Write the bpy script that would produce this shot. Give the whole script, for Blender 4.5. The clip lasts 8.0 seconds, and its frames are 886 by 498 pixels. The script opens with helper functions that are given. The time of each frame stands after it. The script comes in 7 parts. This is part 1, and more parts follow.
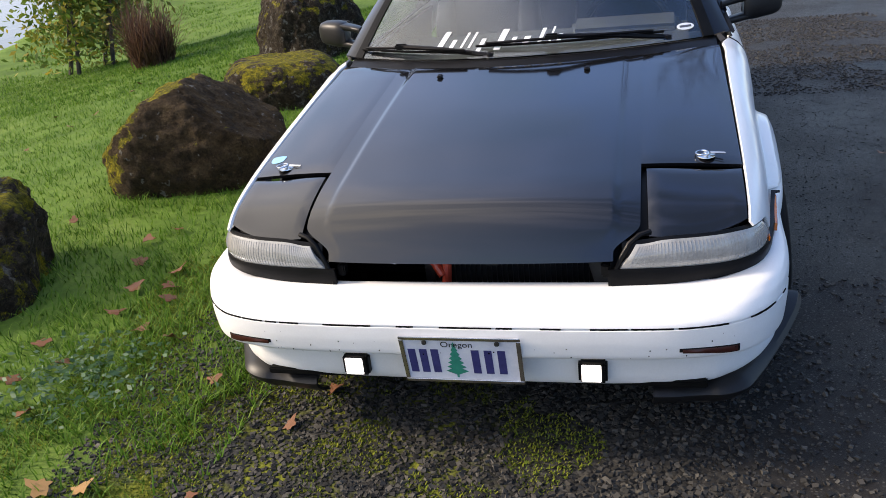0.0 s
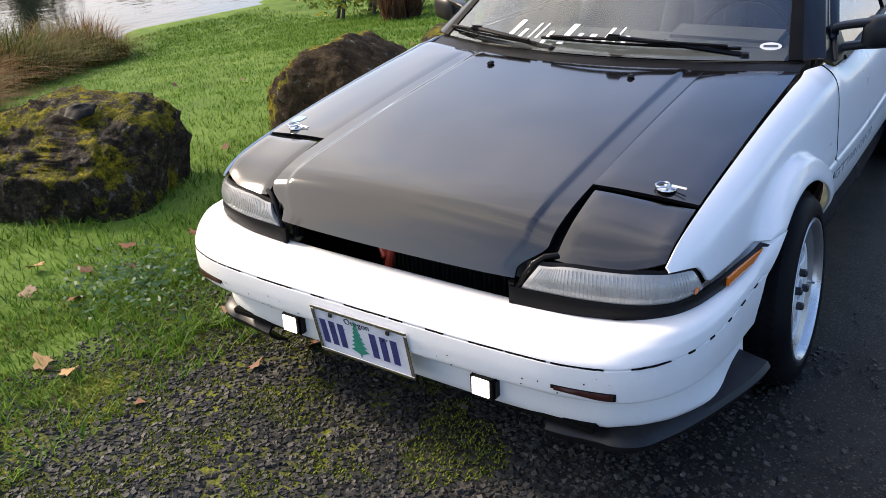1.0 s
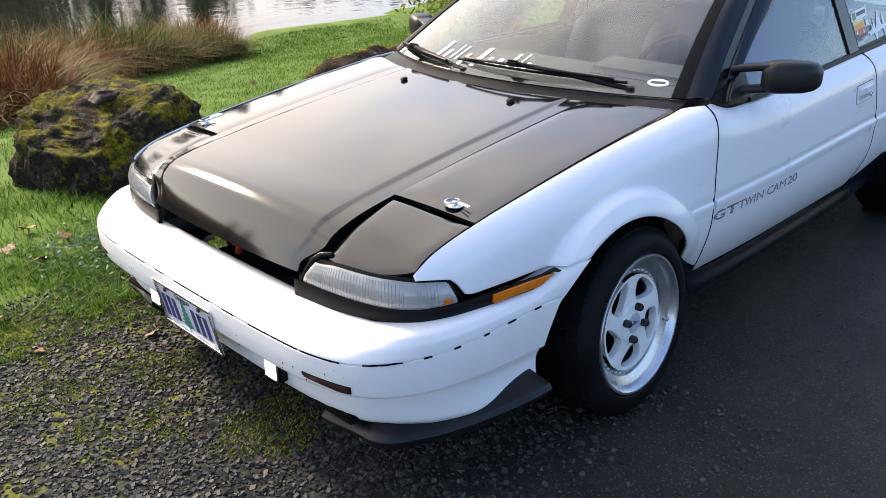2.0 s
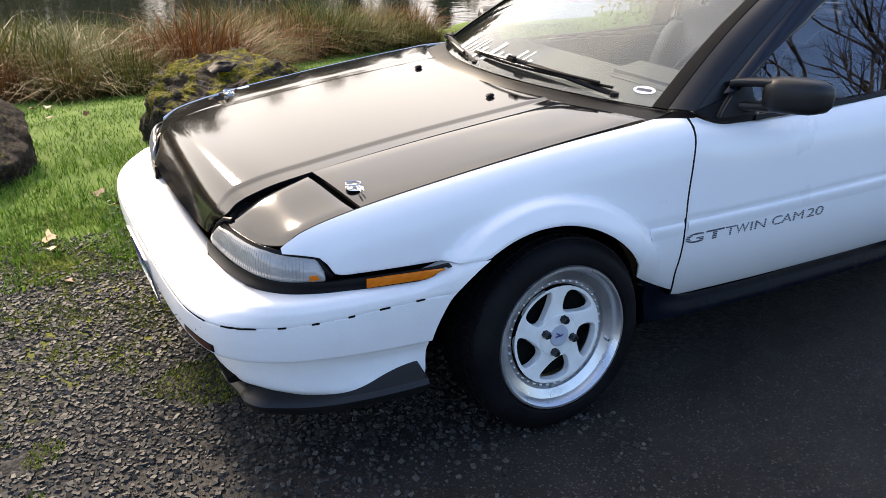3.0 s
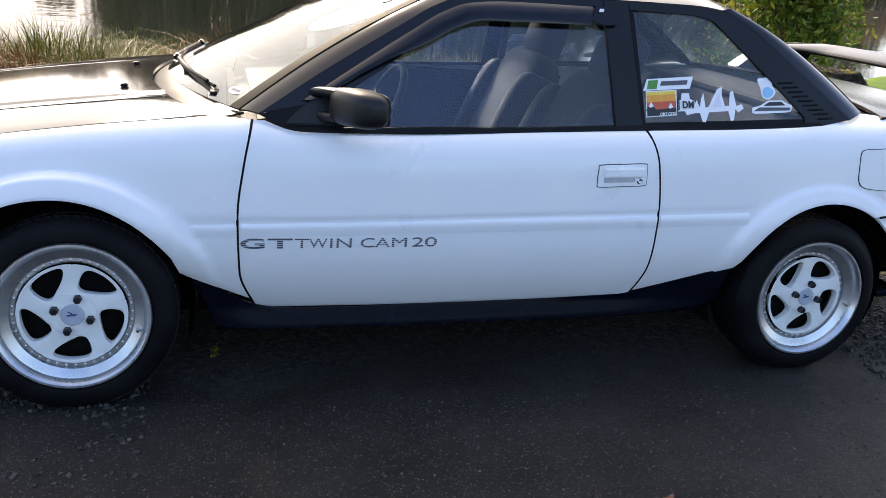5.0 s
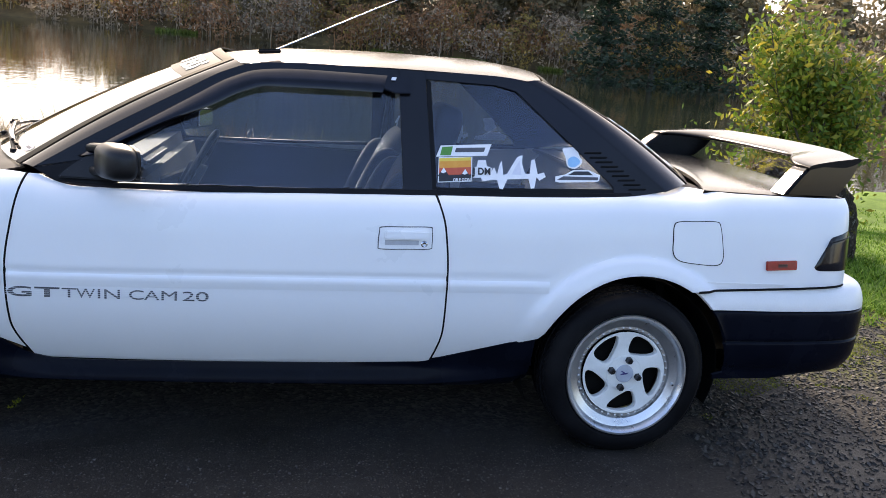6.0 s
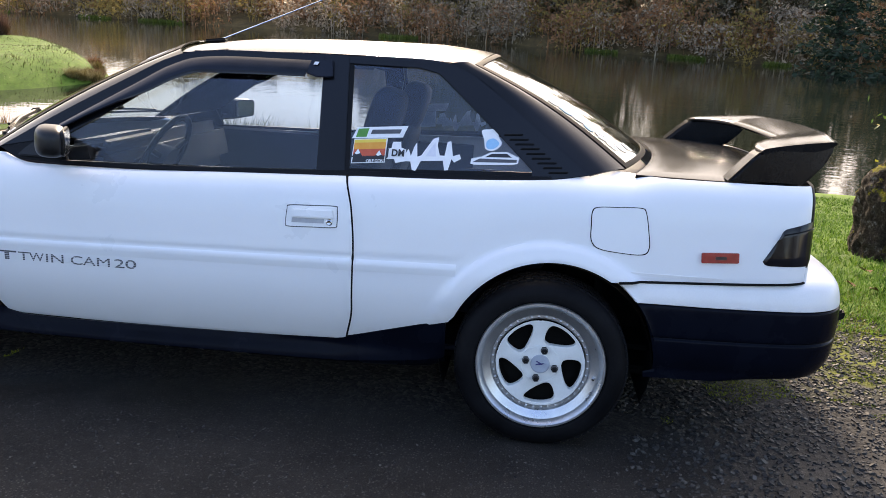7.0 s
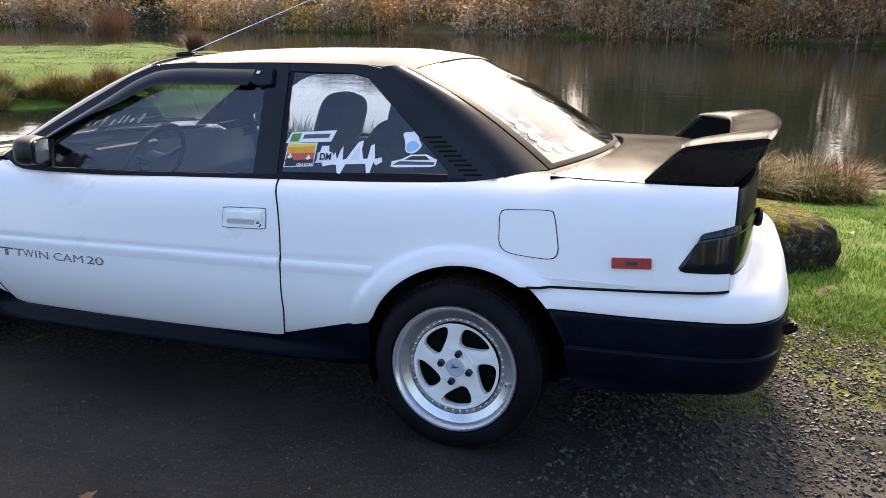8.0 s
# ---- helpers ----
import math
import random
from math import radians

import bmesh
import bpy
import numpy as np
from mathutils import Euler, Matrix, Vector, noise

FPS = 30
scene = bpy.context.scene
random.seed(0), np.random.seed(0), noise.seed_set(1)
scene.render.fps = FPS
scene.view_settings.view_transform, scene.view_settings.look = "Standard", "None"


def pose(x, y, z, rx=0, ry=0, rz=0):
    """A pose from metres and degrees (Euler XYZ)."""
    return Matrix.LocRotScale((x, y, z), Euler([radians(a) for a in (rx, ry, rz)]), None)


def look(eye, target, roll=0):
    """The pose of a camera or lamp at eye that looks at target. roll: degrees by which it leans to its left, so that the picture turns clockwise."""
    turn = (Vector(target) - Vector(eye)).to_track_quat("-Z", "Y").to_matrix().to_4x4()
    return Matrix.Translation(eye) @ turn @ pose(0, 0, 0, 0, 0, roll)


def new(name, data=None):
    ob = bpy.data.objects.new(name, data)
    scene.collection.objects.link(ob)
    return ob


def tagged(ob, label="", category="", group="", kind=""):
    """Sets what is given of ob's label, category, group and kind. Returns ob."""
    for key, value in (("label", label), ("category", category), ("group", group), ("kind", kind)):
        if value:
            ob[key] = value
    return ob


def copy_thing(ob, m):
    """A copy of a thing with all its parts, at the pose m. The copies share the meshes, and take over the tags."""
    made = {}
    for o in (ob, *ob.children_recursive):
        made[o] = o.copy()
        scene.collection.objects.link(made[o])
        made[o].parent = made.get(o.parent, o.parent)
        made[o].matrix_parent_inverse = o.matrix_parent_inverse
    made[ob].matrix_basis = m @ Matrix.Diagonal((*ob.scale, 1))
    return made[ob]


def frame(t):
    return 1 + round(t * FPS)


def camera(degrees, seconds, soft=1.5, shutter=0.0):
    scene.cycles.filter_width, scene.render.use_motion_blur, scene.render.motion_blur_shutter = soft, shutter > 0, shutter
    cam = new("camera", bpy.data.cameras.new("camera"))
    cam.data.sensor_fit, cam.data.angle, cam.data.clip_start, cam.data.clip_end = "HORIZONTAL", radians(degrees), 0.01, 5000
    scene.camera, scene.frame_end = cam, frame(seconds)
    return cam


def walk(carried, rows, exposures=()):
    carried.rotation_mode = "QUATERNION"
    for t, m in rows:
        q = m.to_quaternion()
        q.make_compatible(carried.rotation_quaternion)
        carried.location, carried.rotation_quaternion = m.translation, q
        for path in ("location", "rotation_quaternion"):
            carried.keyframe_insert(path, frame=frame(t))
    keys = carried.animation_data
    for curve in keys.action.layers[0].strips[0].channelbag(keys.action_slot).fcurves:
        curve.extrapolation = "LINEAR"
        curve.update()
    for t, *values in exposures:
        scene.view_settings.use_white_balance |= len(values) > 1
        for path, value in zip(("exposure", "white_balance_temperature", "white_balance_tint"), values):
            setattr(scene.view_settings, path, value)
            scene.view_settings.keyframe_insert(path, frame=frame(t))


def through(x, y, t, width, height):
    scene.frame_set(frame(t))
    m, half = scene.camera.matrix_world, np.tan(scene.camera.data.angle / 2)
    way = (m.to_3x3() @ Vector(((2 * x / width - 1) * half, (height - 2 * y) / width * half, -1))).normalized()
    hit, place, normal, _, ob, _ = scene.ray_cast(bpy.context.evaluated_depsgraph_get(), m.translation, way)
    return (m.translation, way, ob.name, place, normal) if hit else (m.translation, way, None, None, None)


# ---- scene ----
# The drive slopes down to the lake: the car, and the walk round it, lean with it.
SLOPE = 3.2
LEAN = pose(0, 0, 0, 0, -SLOPE, 0)
cam = camera(55.9, 8.0, soft=0.7)
PATH = [
    (0, (0.47, -2.72, 1.467), (-0.02, -0.959, 0.657), -6.7),
    (0.5, (0.847, -2.586, 1.412), (0.085, -0.921, 0.609), -3.3),
    (1, (1.24, -2.361, 1.431), (0.193, -0.866, 0.612), -2.6),
    (1.5, (1.674, -2.195, 1.448), (0.504, -0.787, 0.642), -1.2),
    (1.7, (1.819, -2.106, 1.451), (0.624, -0.711, 0.66), -0.5),
    (2.8, (2.404, -1.41, 1.391), (0.794, -0.509, 0.621), 0.2),
    (3, (2.509, -1.284, 1.42), (0.895, -0.4, 0.638), 1.2),
    (3.5, (2.725, -0.846, 1.38), (1.063, -0.017, 0.638), 5.5),
    (4, (2.911, -0.454, 1.353), (1.118, 0.072, 0.639), 3.1),
    (4.5, (3.14, -0.076, 1.36), (1.337, 0.434, 0.661), 4.4),
    (5, (3.17, 0.388, 1.321), (1.36, 0.918, 0.658), 5.2),
    (5.2, (3.199, 0.569, 1.342), (1.359, 1.116, 0.78), 4.7),
    (6.3, (3.435, 1.602, 1.237), (1.494, 1.855, 0.827), 6.0),
    (6.5, (3.416, 1.8, 1.258), (1.47, 1.945, 0.82), 5.4),
    (7, (3.462, 2.34, 1.271), (1.526, 2.155, 0.804), 3.6),
    (7.5, (3.485, 2.772, 1.272), (1.555, 2.498, 0.825), 3.1),
    (8, (3.286, 3.21, 1.315), (1.448, 2.589, 0.832), 1.1),
]
walk(cam, [(t, LEAN @ look(eye, target, roll)) for t, eye, target, roll in PATH],
     exposures=[(0, 1.34, 7450, 16), (1.5, 1.62, 7550, 16), (3.0, 1.78, 7850, 16), (5.0, 1.87, 7950, 17), (6.5, 2.02, 8250, 19), (8.0, 1.98, 8300, 19)])

# ---- light: a low hazy autumn sun from over the lake, and the sky ----
SUN_FROM = Vector((-1.0, -0.12, 0.52)).normalized()
world = bpy.data.worlds.new("sky")
scene.world = world
world.use_nodes = True
wn = world.node_tree.nodes
wl = world.node_tree.links
sky = wn.new("ShaderNodeTexSky")
sky.sky_type = "NISHITA"
sky.sun_disc = False
sky.sun_elevation = math.asin(SUN_FROM.z)
sky.sun_rotation = math.atan2(SUN_FROM.x, SUN_FROM.y)
sky.air_density, sky.dust_density, sky.ozone_density = 1.15, 0.4, 4.0
wn["Background"].inputs["Strength"].default_value = 0.123
# thin broken cloud over the whole sky
ray = wn.new("ShaderNodeTexCoord")
flat = wn.new("ShaderNodeVectorMath")
flat.operation = "MULTIPLY"
flat.inputs[1].default_value = (1.0, 1.6, 2.6)
wl.new(ray.outputs["Generated"], flat.inputs[0])
cloud = wn.new("ShaderNodeTexNoise")
cloud.inputs["Scale"].default_value, cloud.inputs["Detail"].default_value, cloud.inputs["Roughness"].default_value = 1.7, 6.0, 0.55
wl.new(flat.outputs[0], cloud.inputs["Vector"])
cover = wn.new("ShaderNodeValToRGB")
cover.color_ramp.elements[0].position, cover.color_ramp.elements[1].position = 0.41, 0.68
cover.color_ramp.elements[1].color = (0.72, 0.72, 0.72, 1)
wl.new(cloud.outputs["Fac"], cover.inputs["Fac"])
veil = wn.new("ShaderNodeMix")
veil.data_type = "RGBA"
# thin cloud glows towards the sun
near = wn.new("ShaderNodeVectorMath")
near.operation = "DOT_PRODUCT"
near.inputs[1].default_value = SUN_FROM
wl.new(ray.outputs["Generated"], near.inputs[0])
glow = wn.new("ShaderNodeValToRGB")
glow.color_ramp.elements[0].position, glow.color_ramp.elements[1].position = 0.22, 0.80
glow.color_ramp.elements[0].color, glow.color_ramp.elements[1].color = (0.090, 0.190, 0.50, 1), (0.61, 0.63, 0.655, 1)
wl.new(near.outputs["Value"], glow.inputs["Fac"])
bright = wn.new("ShaderNodeVectorMath")
bright.operation = "SCALE"
bright.inputs["Scale"].default_value = 10.5
wl.new(glow.outputs["Color"], bright.inputs[0])
wl.new(bright.outputs[0], veil.inputs[7])
haze = wn.new("ShaderNodeMapRange")
haze.inputs["From Min"].default_value, haze.inputs["From Max"].default_value = 0.26, 0.90
haze.inputs["To Min"].default_value, haze.inputs["To Max"].default_value = 0.0, 0.85
wl.new(near.outputs["Value"], haze.inputs["Value"])
thick = wn.new("ShaderNodeMath")
thick.use_clamp = True
wl.new(cover.outputs["Color"], thick.inputs[0])
wl.new(haze.outputs["Result"], thick.inputs[1])
wl.new(thick.outputs[0], veil.inputs[0])
wl.new(sky.outputs["Color"], veil.inputs[6])
wl.new(veil.outputs[2], wn["Background"].inputs["Color"])
sun = new("sun", bpy.data.lights.new("sun", "SUN"))
sun.data.energy, sun.data.angle, sun.data.color = 2.2, radians(9.0), (1.0, 0.93, 0.82)
sun.matrix_world = look(SUN_FROM * 50, (0, 0, 0))

# ---- materials ----
class Nodes:
    """A node tree to write short."""
    def __init__(self, name):
        self.material = bpy.data.materials.new(name)
        self.material.use_nodes = True
        self.nodes = self.material.node_tree.nodes
        self.links = self.material.node_tree.links
        self.shader = self.nodes["Principled BSDF"]
        self.output = self.nodes["Material Output"]

    def add(self, kind, **inputs):
        node = self.nodes.new("ShaderNode" + kind)
        for key, value in inputs.items():
            self.put(node, key.replace("_", " "), value)
        return node

    def put(self, node, key, value):
        socket = node.inputs[int(key)] if key.isdigit() else node.inputs[key]
        if isinstance(value, bpy.types.NodeSocket):
            self.links.new(value, socket)
        else:
            socket.default_value = value

    def space(self, kind="Object"):
        return self.add("TexCoord").outputs[kind]

    def noise(self, scale, detail=4.0, rough=0.55, where=None):
        return self.add("TexNoise", Vector=where or self.space(), Scale=scale, Detail=detail, Roughness=rough).outputs["Fac"]

    def ramp(self, value, *stops):
        node = self.add("ValToRGB", Fac=value)
        while len(node.color_ramp.elements) < len(stops):
            node.color_ramp.elements.new(0.5)
        for element, (at, colour) in zip(node.color_ramp.elements, stops):
            element.position = at
            element.color = (*colour, 1) if isinstance(colour, tuple) else (colour, colour, colour, 1)
        return node.outputs["Color"]

    def mix(self, fac, a, b, mode="MIX"):
        node = self.nodes.new("ShaderNodeMix")
        node.data_type, node.blend_type = "RGBA", mode
        for key, value in ((0, fac), (6, a), (7, b)):
            if isinstance(value, bpy.types.NodeSocket):
                self.links.new(value, node.inputs[key])
            elif key and isinstance(value, tuple):
                node.inputs[key].default_value = (*value, 1)
            else:
                node.inputs[key].default_value = value
        return node.outputs[2]

    def maths(self, kind, a, b=0.0, clamp=False):
        node = self.nodes.new("ShaderNodeMath")
        node.operation, node.use_clamp = kind, clamp
        for key, value in ((0, a), (1, b)):
            if isinstance(value, bpy.types.NodeSocket):
                self.links.new(value, node.inputs[key])
            else:
                node.inputs[key].default_value = value
        return node.outputs[0]

    def bump(self, height, strength, distance):
        node = self.add("Bump", Height=height, Strength=strength, Distance=distance)
        self.put(self.shader, "Normal", node.outputs["Normal"])
        return node

    def done(self, **inputs):
        for key, value in inputs.items():
            self.put(self.shader, key.replace("_", " "), value)
        return self.material


def plain(name, a, b, rough, scale=12.0, metal=0.0, bump=0.0, grain=180.0, coat=0.0, spread=0.12, film=0.05, **more):
    """A surface of two near colours, blotched at two sizes, with a fine grain in relief and an uneven gloss."""
    n = Nodes(name)
    wide, fine = n.noise(scale, 5), n.noise(grain, 3)
    both = n.maths("ADD", n.maths("MULTIPLY", wide, 0.7), n.maths("MULTIPLY", fine, 0.3))
    colour = n.ramp(both, (0.36, a), (0.64, b))
    gloss = n.maths("ADD", n.maths("MULTIPLY", n.maths("SUBTRACT", wide, 0.5), spread), rough, clamp=True)
    if bump:
        n.bump(fine, 0.6, bump)
    return n.done(Base_Color=colour, Roughness=gloss, Metallic=metal, Coat_Weight=coat, Coat_Roughness=film, **more)


WHITE = plain("white car paint", (0.80, 0.81, 0.81), (0.83, 0.83, 0.825), 0.28, 3.0, coat=0.35, spread=0.04)
BUMPER_WHITE = plain("white bumper paint", (0.77, 0.76, 0.74), (0.84, 0.83, 0.81), 0.38, 4.0, coat=0.15, spread=0.2)
HOOD = plain("gloss black bonnet lacquer", (0.004, 0.0042, 0.0055), (0.009, 0.0085, 0.009), 0.09, 2.2, coat=0.55, spread=0.12, film=0.08)
ROOF = plain("satin black roof paint", (0.0024, 0.0026, 0.0036), (0.006, 0.0062, 0.0078), 0.20, 4.0, spread=0.2, Specular_IOR_Level=0.34)
TRIM = plain("black plastic trim", (0.0025, 0.0025, 0.003), (0.006, 0.006, 0.007), 0.42, 9.0, bump=0.00015, spread=0.2, Specular_IOR_Level=0.15)
# black plastic; the sky's blue reflection is put into its base colour
SKIRT = plain("dusty black sill plastic, sky-blue tinted", (0.0018, 0.0027, 0.0058), (0.004, 0.0058, 0.0115), 0.26, 5.0, spread=0.3, Specular_IOR_Level=0.06)
RUBBER = plain("black rubber", (0.002, 0.002, 0.002), (0.005, 0.005, 0.005), 0.62, 14.0, bump=0.0005, Specular_IOR_Level=0.1)
TYRE = plain("tyre rubber", (0.004, 0.004, 0.0048), (0.009, 0.009, 0.010), 0.55, 11.0, bump=0.0006, spread=0.2, Specular_IOR_Level=0.07)
RIM = plain("brushed alloy", (0.52, 0.53, 0.54), (0.66, 0.66, 0.66), 0.30, 14.0, metal=0.9, spread=0.2)
DISC = plain("cream white wheel paint", (0.72, 0.72, 0.68), (0.80, 0.80, 0.76), 0.32, 14.0)
CHROME = plain("chromed steel", (0.55, 0.55, 0.55), (0.72, 0.72, 0.72), 0.14, 30.0, metal=1.0)
CAP = plain("satin grey cap", (0.36, 0.40, 0.46), (0.44, 0.48, 0.54), 0.35, 30.0, coat=0.3)
DARKSTEEL = plain("dark steel", (0.03, 0.03, 0.032), (0.07, 0.068, 0.065), 0.45, 20.0, metal=0.6, bump=0.0004)
NUT = plain("blackened wheel nut", (0.006, 0.006, 0.007), (0.015, 0.015, 0.016), 0.3, 40.0, metal=0.3)
RED = plain("red painted tube", (0.50, 0.045, 0.02), (0.62, 0.07, 0.03), 0.35, 20.0)
AMBER = plain("amber lens", (0.72, 0.15, 0.008), (0.80, 0.20, 0.012), 0.18, 60.0, coat=0.5)
REDLENS = plain("red lens", (0.30, 0.012, 0.008), (0.42, 0.02, 0.012), 0.25, 60.0, coat=0.2)
MAROON = plain("dull red reflector", (0.030, 0.007, 0.005), (0.060, 0.012, 0.008), 0.35, 60.0)
SMOKE = plain("smoked tail lens", (0.002, 0.0022, 0.0045), (0.005, 0.0055, 0.010), 0.14, 30.0, coat=0.1, Specular_IOR_Level=0.3)
LENS = plain("clear ribbed lamp lens", (0.27, 0.265, 0.25), (0.40, 0.39, 0.365), 0.14, 18.0, coat=0.8)
MATT = plain("matt black lid paint", (0.006, 0.006, 0.007), (0.014, 0.0135, 0.0135), 0.42, 5.0, spread=0.25, Specular_IOR_Level=0.34)
RIB = plain("lens rib shade", (0.26, 0.255, 0.24), (0.36, 0.35, 0.33), 0.2, 30.0)
FOG = plain("white fog lamp lens", (0.85, 0.86, 0.88), (0.92, 0.92, 0.93), 0.15, 40.0, coat=0.5, Emission_Color=(1.0, 0.98, 0.95, 1), Emission_Strength=0.6)
# cabin cloths: the sky blue mirrored in the windows is put into their colour
INSIDE = plain("dark cabin cloth, sky-blue tinted", (0.0035, 0.006, 0.015), (0.007, 0.011, 0.026), 0.85, 9.0, bump=0.0008)
SEATC = plain("grey seat cloth, sky-blue tinted", (0.0040, 0.0065, 0.0140), (0.0080, 0.0120, 0.0250), 0.9, 12.0, bump=0.001)
DASH = plain("dusty grey dashboard", (0.028, 0.031, 0.036), (0.046, 0.049, 0.053), 0.8, 9.0, bump=0.0002)
LID = plain("satin black lid paint", (0.0028, 0.003, 0.0042), (0.008, 0.008, 0.009), 0.15, 3.5, spread=0.12, Specular_IOR_Level=0.2)
UNDER = plain("black underbody", (0.003, 0.003, 0.003), (0.007, 0.007, 0.006), 0.9, 6.0, Specular_IOR_Level=0.1)
VINYLW = plain("white vinyl sticker", (0.76, 0.77, 0.78), (0.84, 0.84, 0.84), 0.4, 30.0)
VINYLK = plain("black vinyl sticker", (0.012, 0.012, 0.014), (0.02, 0.02, 0.022), 0.4, 30.0)
VINYLG = plain("green vinyl sticker", (0.05, 0.24, 0.03), (0.07, 0.30, 0.05), 0.4, 30.0)
VINYLO = plain("orange vinyl sticker", (0.80, 0.30, 0.03), (0.85, 0.36, 0.05), 0.4, 30.0)
VINYLY = plain("yellow vinyl sticker", (0.80, 0.55, 0.06), (0.85, 0.60, 0.10), 0.4, 30.0)
VINYLR = plain("red vinyl sticker", (0.60, 0.08, 0.03), (0.66, 0.11, 0.05), 0.4, 30.0)
VINYLB = plain("pale blue vinyl sticker", (0.20, 0.48, 0.72), (0.30, 0.58, 0.80), 0.4, 30.0)
NAVY = plain("navy plate ink", (0.03, 0.03, 0.13), (0.05, 0.05, 0.18), 0.45, 60.0)
# the soft shade under the door handle, put into a flat grey
SHADEGREY = plain("grey of the handle recess shade", (0.40, 0.41, 0.43), (0.47, 0.48, 0.50), 0.5, 30.0)
TEAL = plain("teal plate ink", (0.012, 0.22, 0.15), (0.02, 0.28, 0.19), 0.45, 60.0)
GREYINK = plain("grey decal ink", (0.055, 0.058, 0.068), (0.085, 0.088, 0.10), 0.45, 60.0)
PLATE = plain("pale number plate", (0.62, 0.63, 0.70), (0.74, 0.74, 0.78), 0.35, 25.0)


def pane(name, tint, ior=1.5):
    """Clear window glass of real thickness."""
    return Nodes(name).done(Base_Color=(*tint, 1), Roughness=0.0, IOR=ior, Transmission_Weight=1.0)


GLASS = pane("windscreen glass", (0.72, 0.80, 0.81), 1.55)
SIDEGLASS = pane("tinted side glass", (0.62, 0.72, 0.83), 1.52)


def ground_material():
    """Lawn, mossy verge, loose gravel and old asphalt, which run into one another across the drive."""
    n = Nodes("lawn, moss, gravel and asphalt")
    where = n.space()
    split = n.add("SeparateXYZ", Vector=where)
    x = split.outputs["X"]
    wob = n.maths("MULTIPLY", n.maths("SUBTRACT", n.noise(0.9, 5, 0.6), 0.5), 1.1)
    fine = n.noise(45, 4, 0.6)
    grains = n.add("TexVoronoi", Vector=where, Scale=70.0)
    small = n.add("TexVoronoi", Vector=where, Scale=105.0)
    xs = n.maths("ADD", x, wob)
    # lawn
    lawn = n.ramp(n.noise(2.2, 6, 0.65), (0.30, (0.058, 0.115, 0.014)), (0.52, (0.100, 0.180, 0.022)), (0.72, (0.155, 0.230, 0.042)))
    lawn = n.mix(n.ramp(n.noise(28, 5, 0.7), (0.35, 0.0), (0.75, 0.6)), lawn, (0.045, 0.070, 0.016))
    # moss
    moss = n.ramp(n.noise(11, 5, 0.7), (0.35, (0.050, 0.064, 0.009)), (0.65, (0.140, 0.150, 0.018)))
    stone = n.ramp(grains.outputs["Color"], (0.1, (0.012, 0.012, 0.012)), (0.55, (0.030, 0.029, 0.027)), (0.95, (0.070, 0.067, 0.060)))
    tar = n.ramp(n.noise(3.0, 6, 0.7), (0.32, (0.0115, 0.0103, 0.0090)), (0.68, (0.0270, 0.0238, 0.0205)))
    chipped = n.maths("MULTIPLY", n.ramp(small.outputs["Distance"], (0.0, 1.0), (0.42, 0.0)), n.ramp(small.outputs["Color"], (0.30, 0.0), (0.85, 1.0)))
    tar = n.mix(chipped, tar, (0.150, 0.137, 0.118))
    gravel = n.mix(n.ramp(n.noise(5.5, 6, 0.7), (0.42, 0.0), (0.58, 1.0)), stone, moss)
    loose = n.mix(n.ramp(n.maths("ADD", n.maths("MULTIPLY", xs, 0.5), 0.5), (0.42, 1.0), (0.62, 0.0)), stone, gravel)
    drive = n.mix(n.ramp(n.maths("ADD", n.maths("MULTIPLY", xs, 0.5), 0.2), (0.42, 0.0), (0.60, 1.0)), loose, tar)
    verge = n.ramp(n.maths("ADD", n.maths("MULTIPLY", n.maths("ADD", xs, n.maths("MULTIPLY", fine, 0.35)), 0.5), 0.95), (0.40, 0.0), (0.56, 1.0))
    colour = n.mix(verge, lawn, drive)
    litter = n.ramp(n.noise(1.3, 6, 0.7), (0.35, (0.050, 0.036, 0.018)), (0.65, (0.120, 0.085, 0.035)))
    colour = n.mix(n.ramp(n.maths("ADD", n.maths("MULTIPLY", x, -0.025), 0.0), (0.98, 0.0), (1.0, 1.0)), colour, litter)
    wet = n.ramp(n.noise(1.6, 5, 0.65), (0.35, 0.40), (0.7, 0.62))
    paved = n.ramp(n.maths("ADD", n.maths("MULTIPLY", xs, 0.5), 0.2), (0.42, 0.0), (0.60, 1.0))
    rough = n.mix(paved, (0.92, 0.92, 0.92), wet)
    sheen = n.mix(paved, (0.18, 0.18, 0.18), (0.15, 0.15, 0.15))
    height = n.mix(verge, n.noise(60, 5, 0.75), n.ramp(grains.outputs["Distance"], (0.0, 1.0), (0.7, 0.0)))
    height = n.mix(paved, height, n.noise(210, 4, 0.8))
    n.bump(height, 0.6, 0.006)
    return n.done(Base_Color=colour, Roughness=rough, Specular_IOR_Level=sheen)


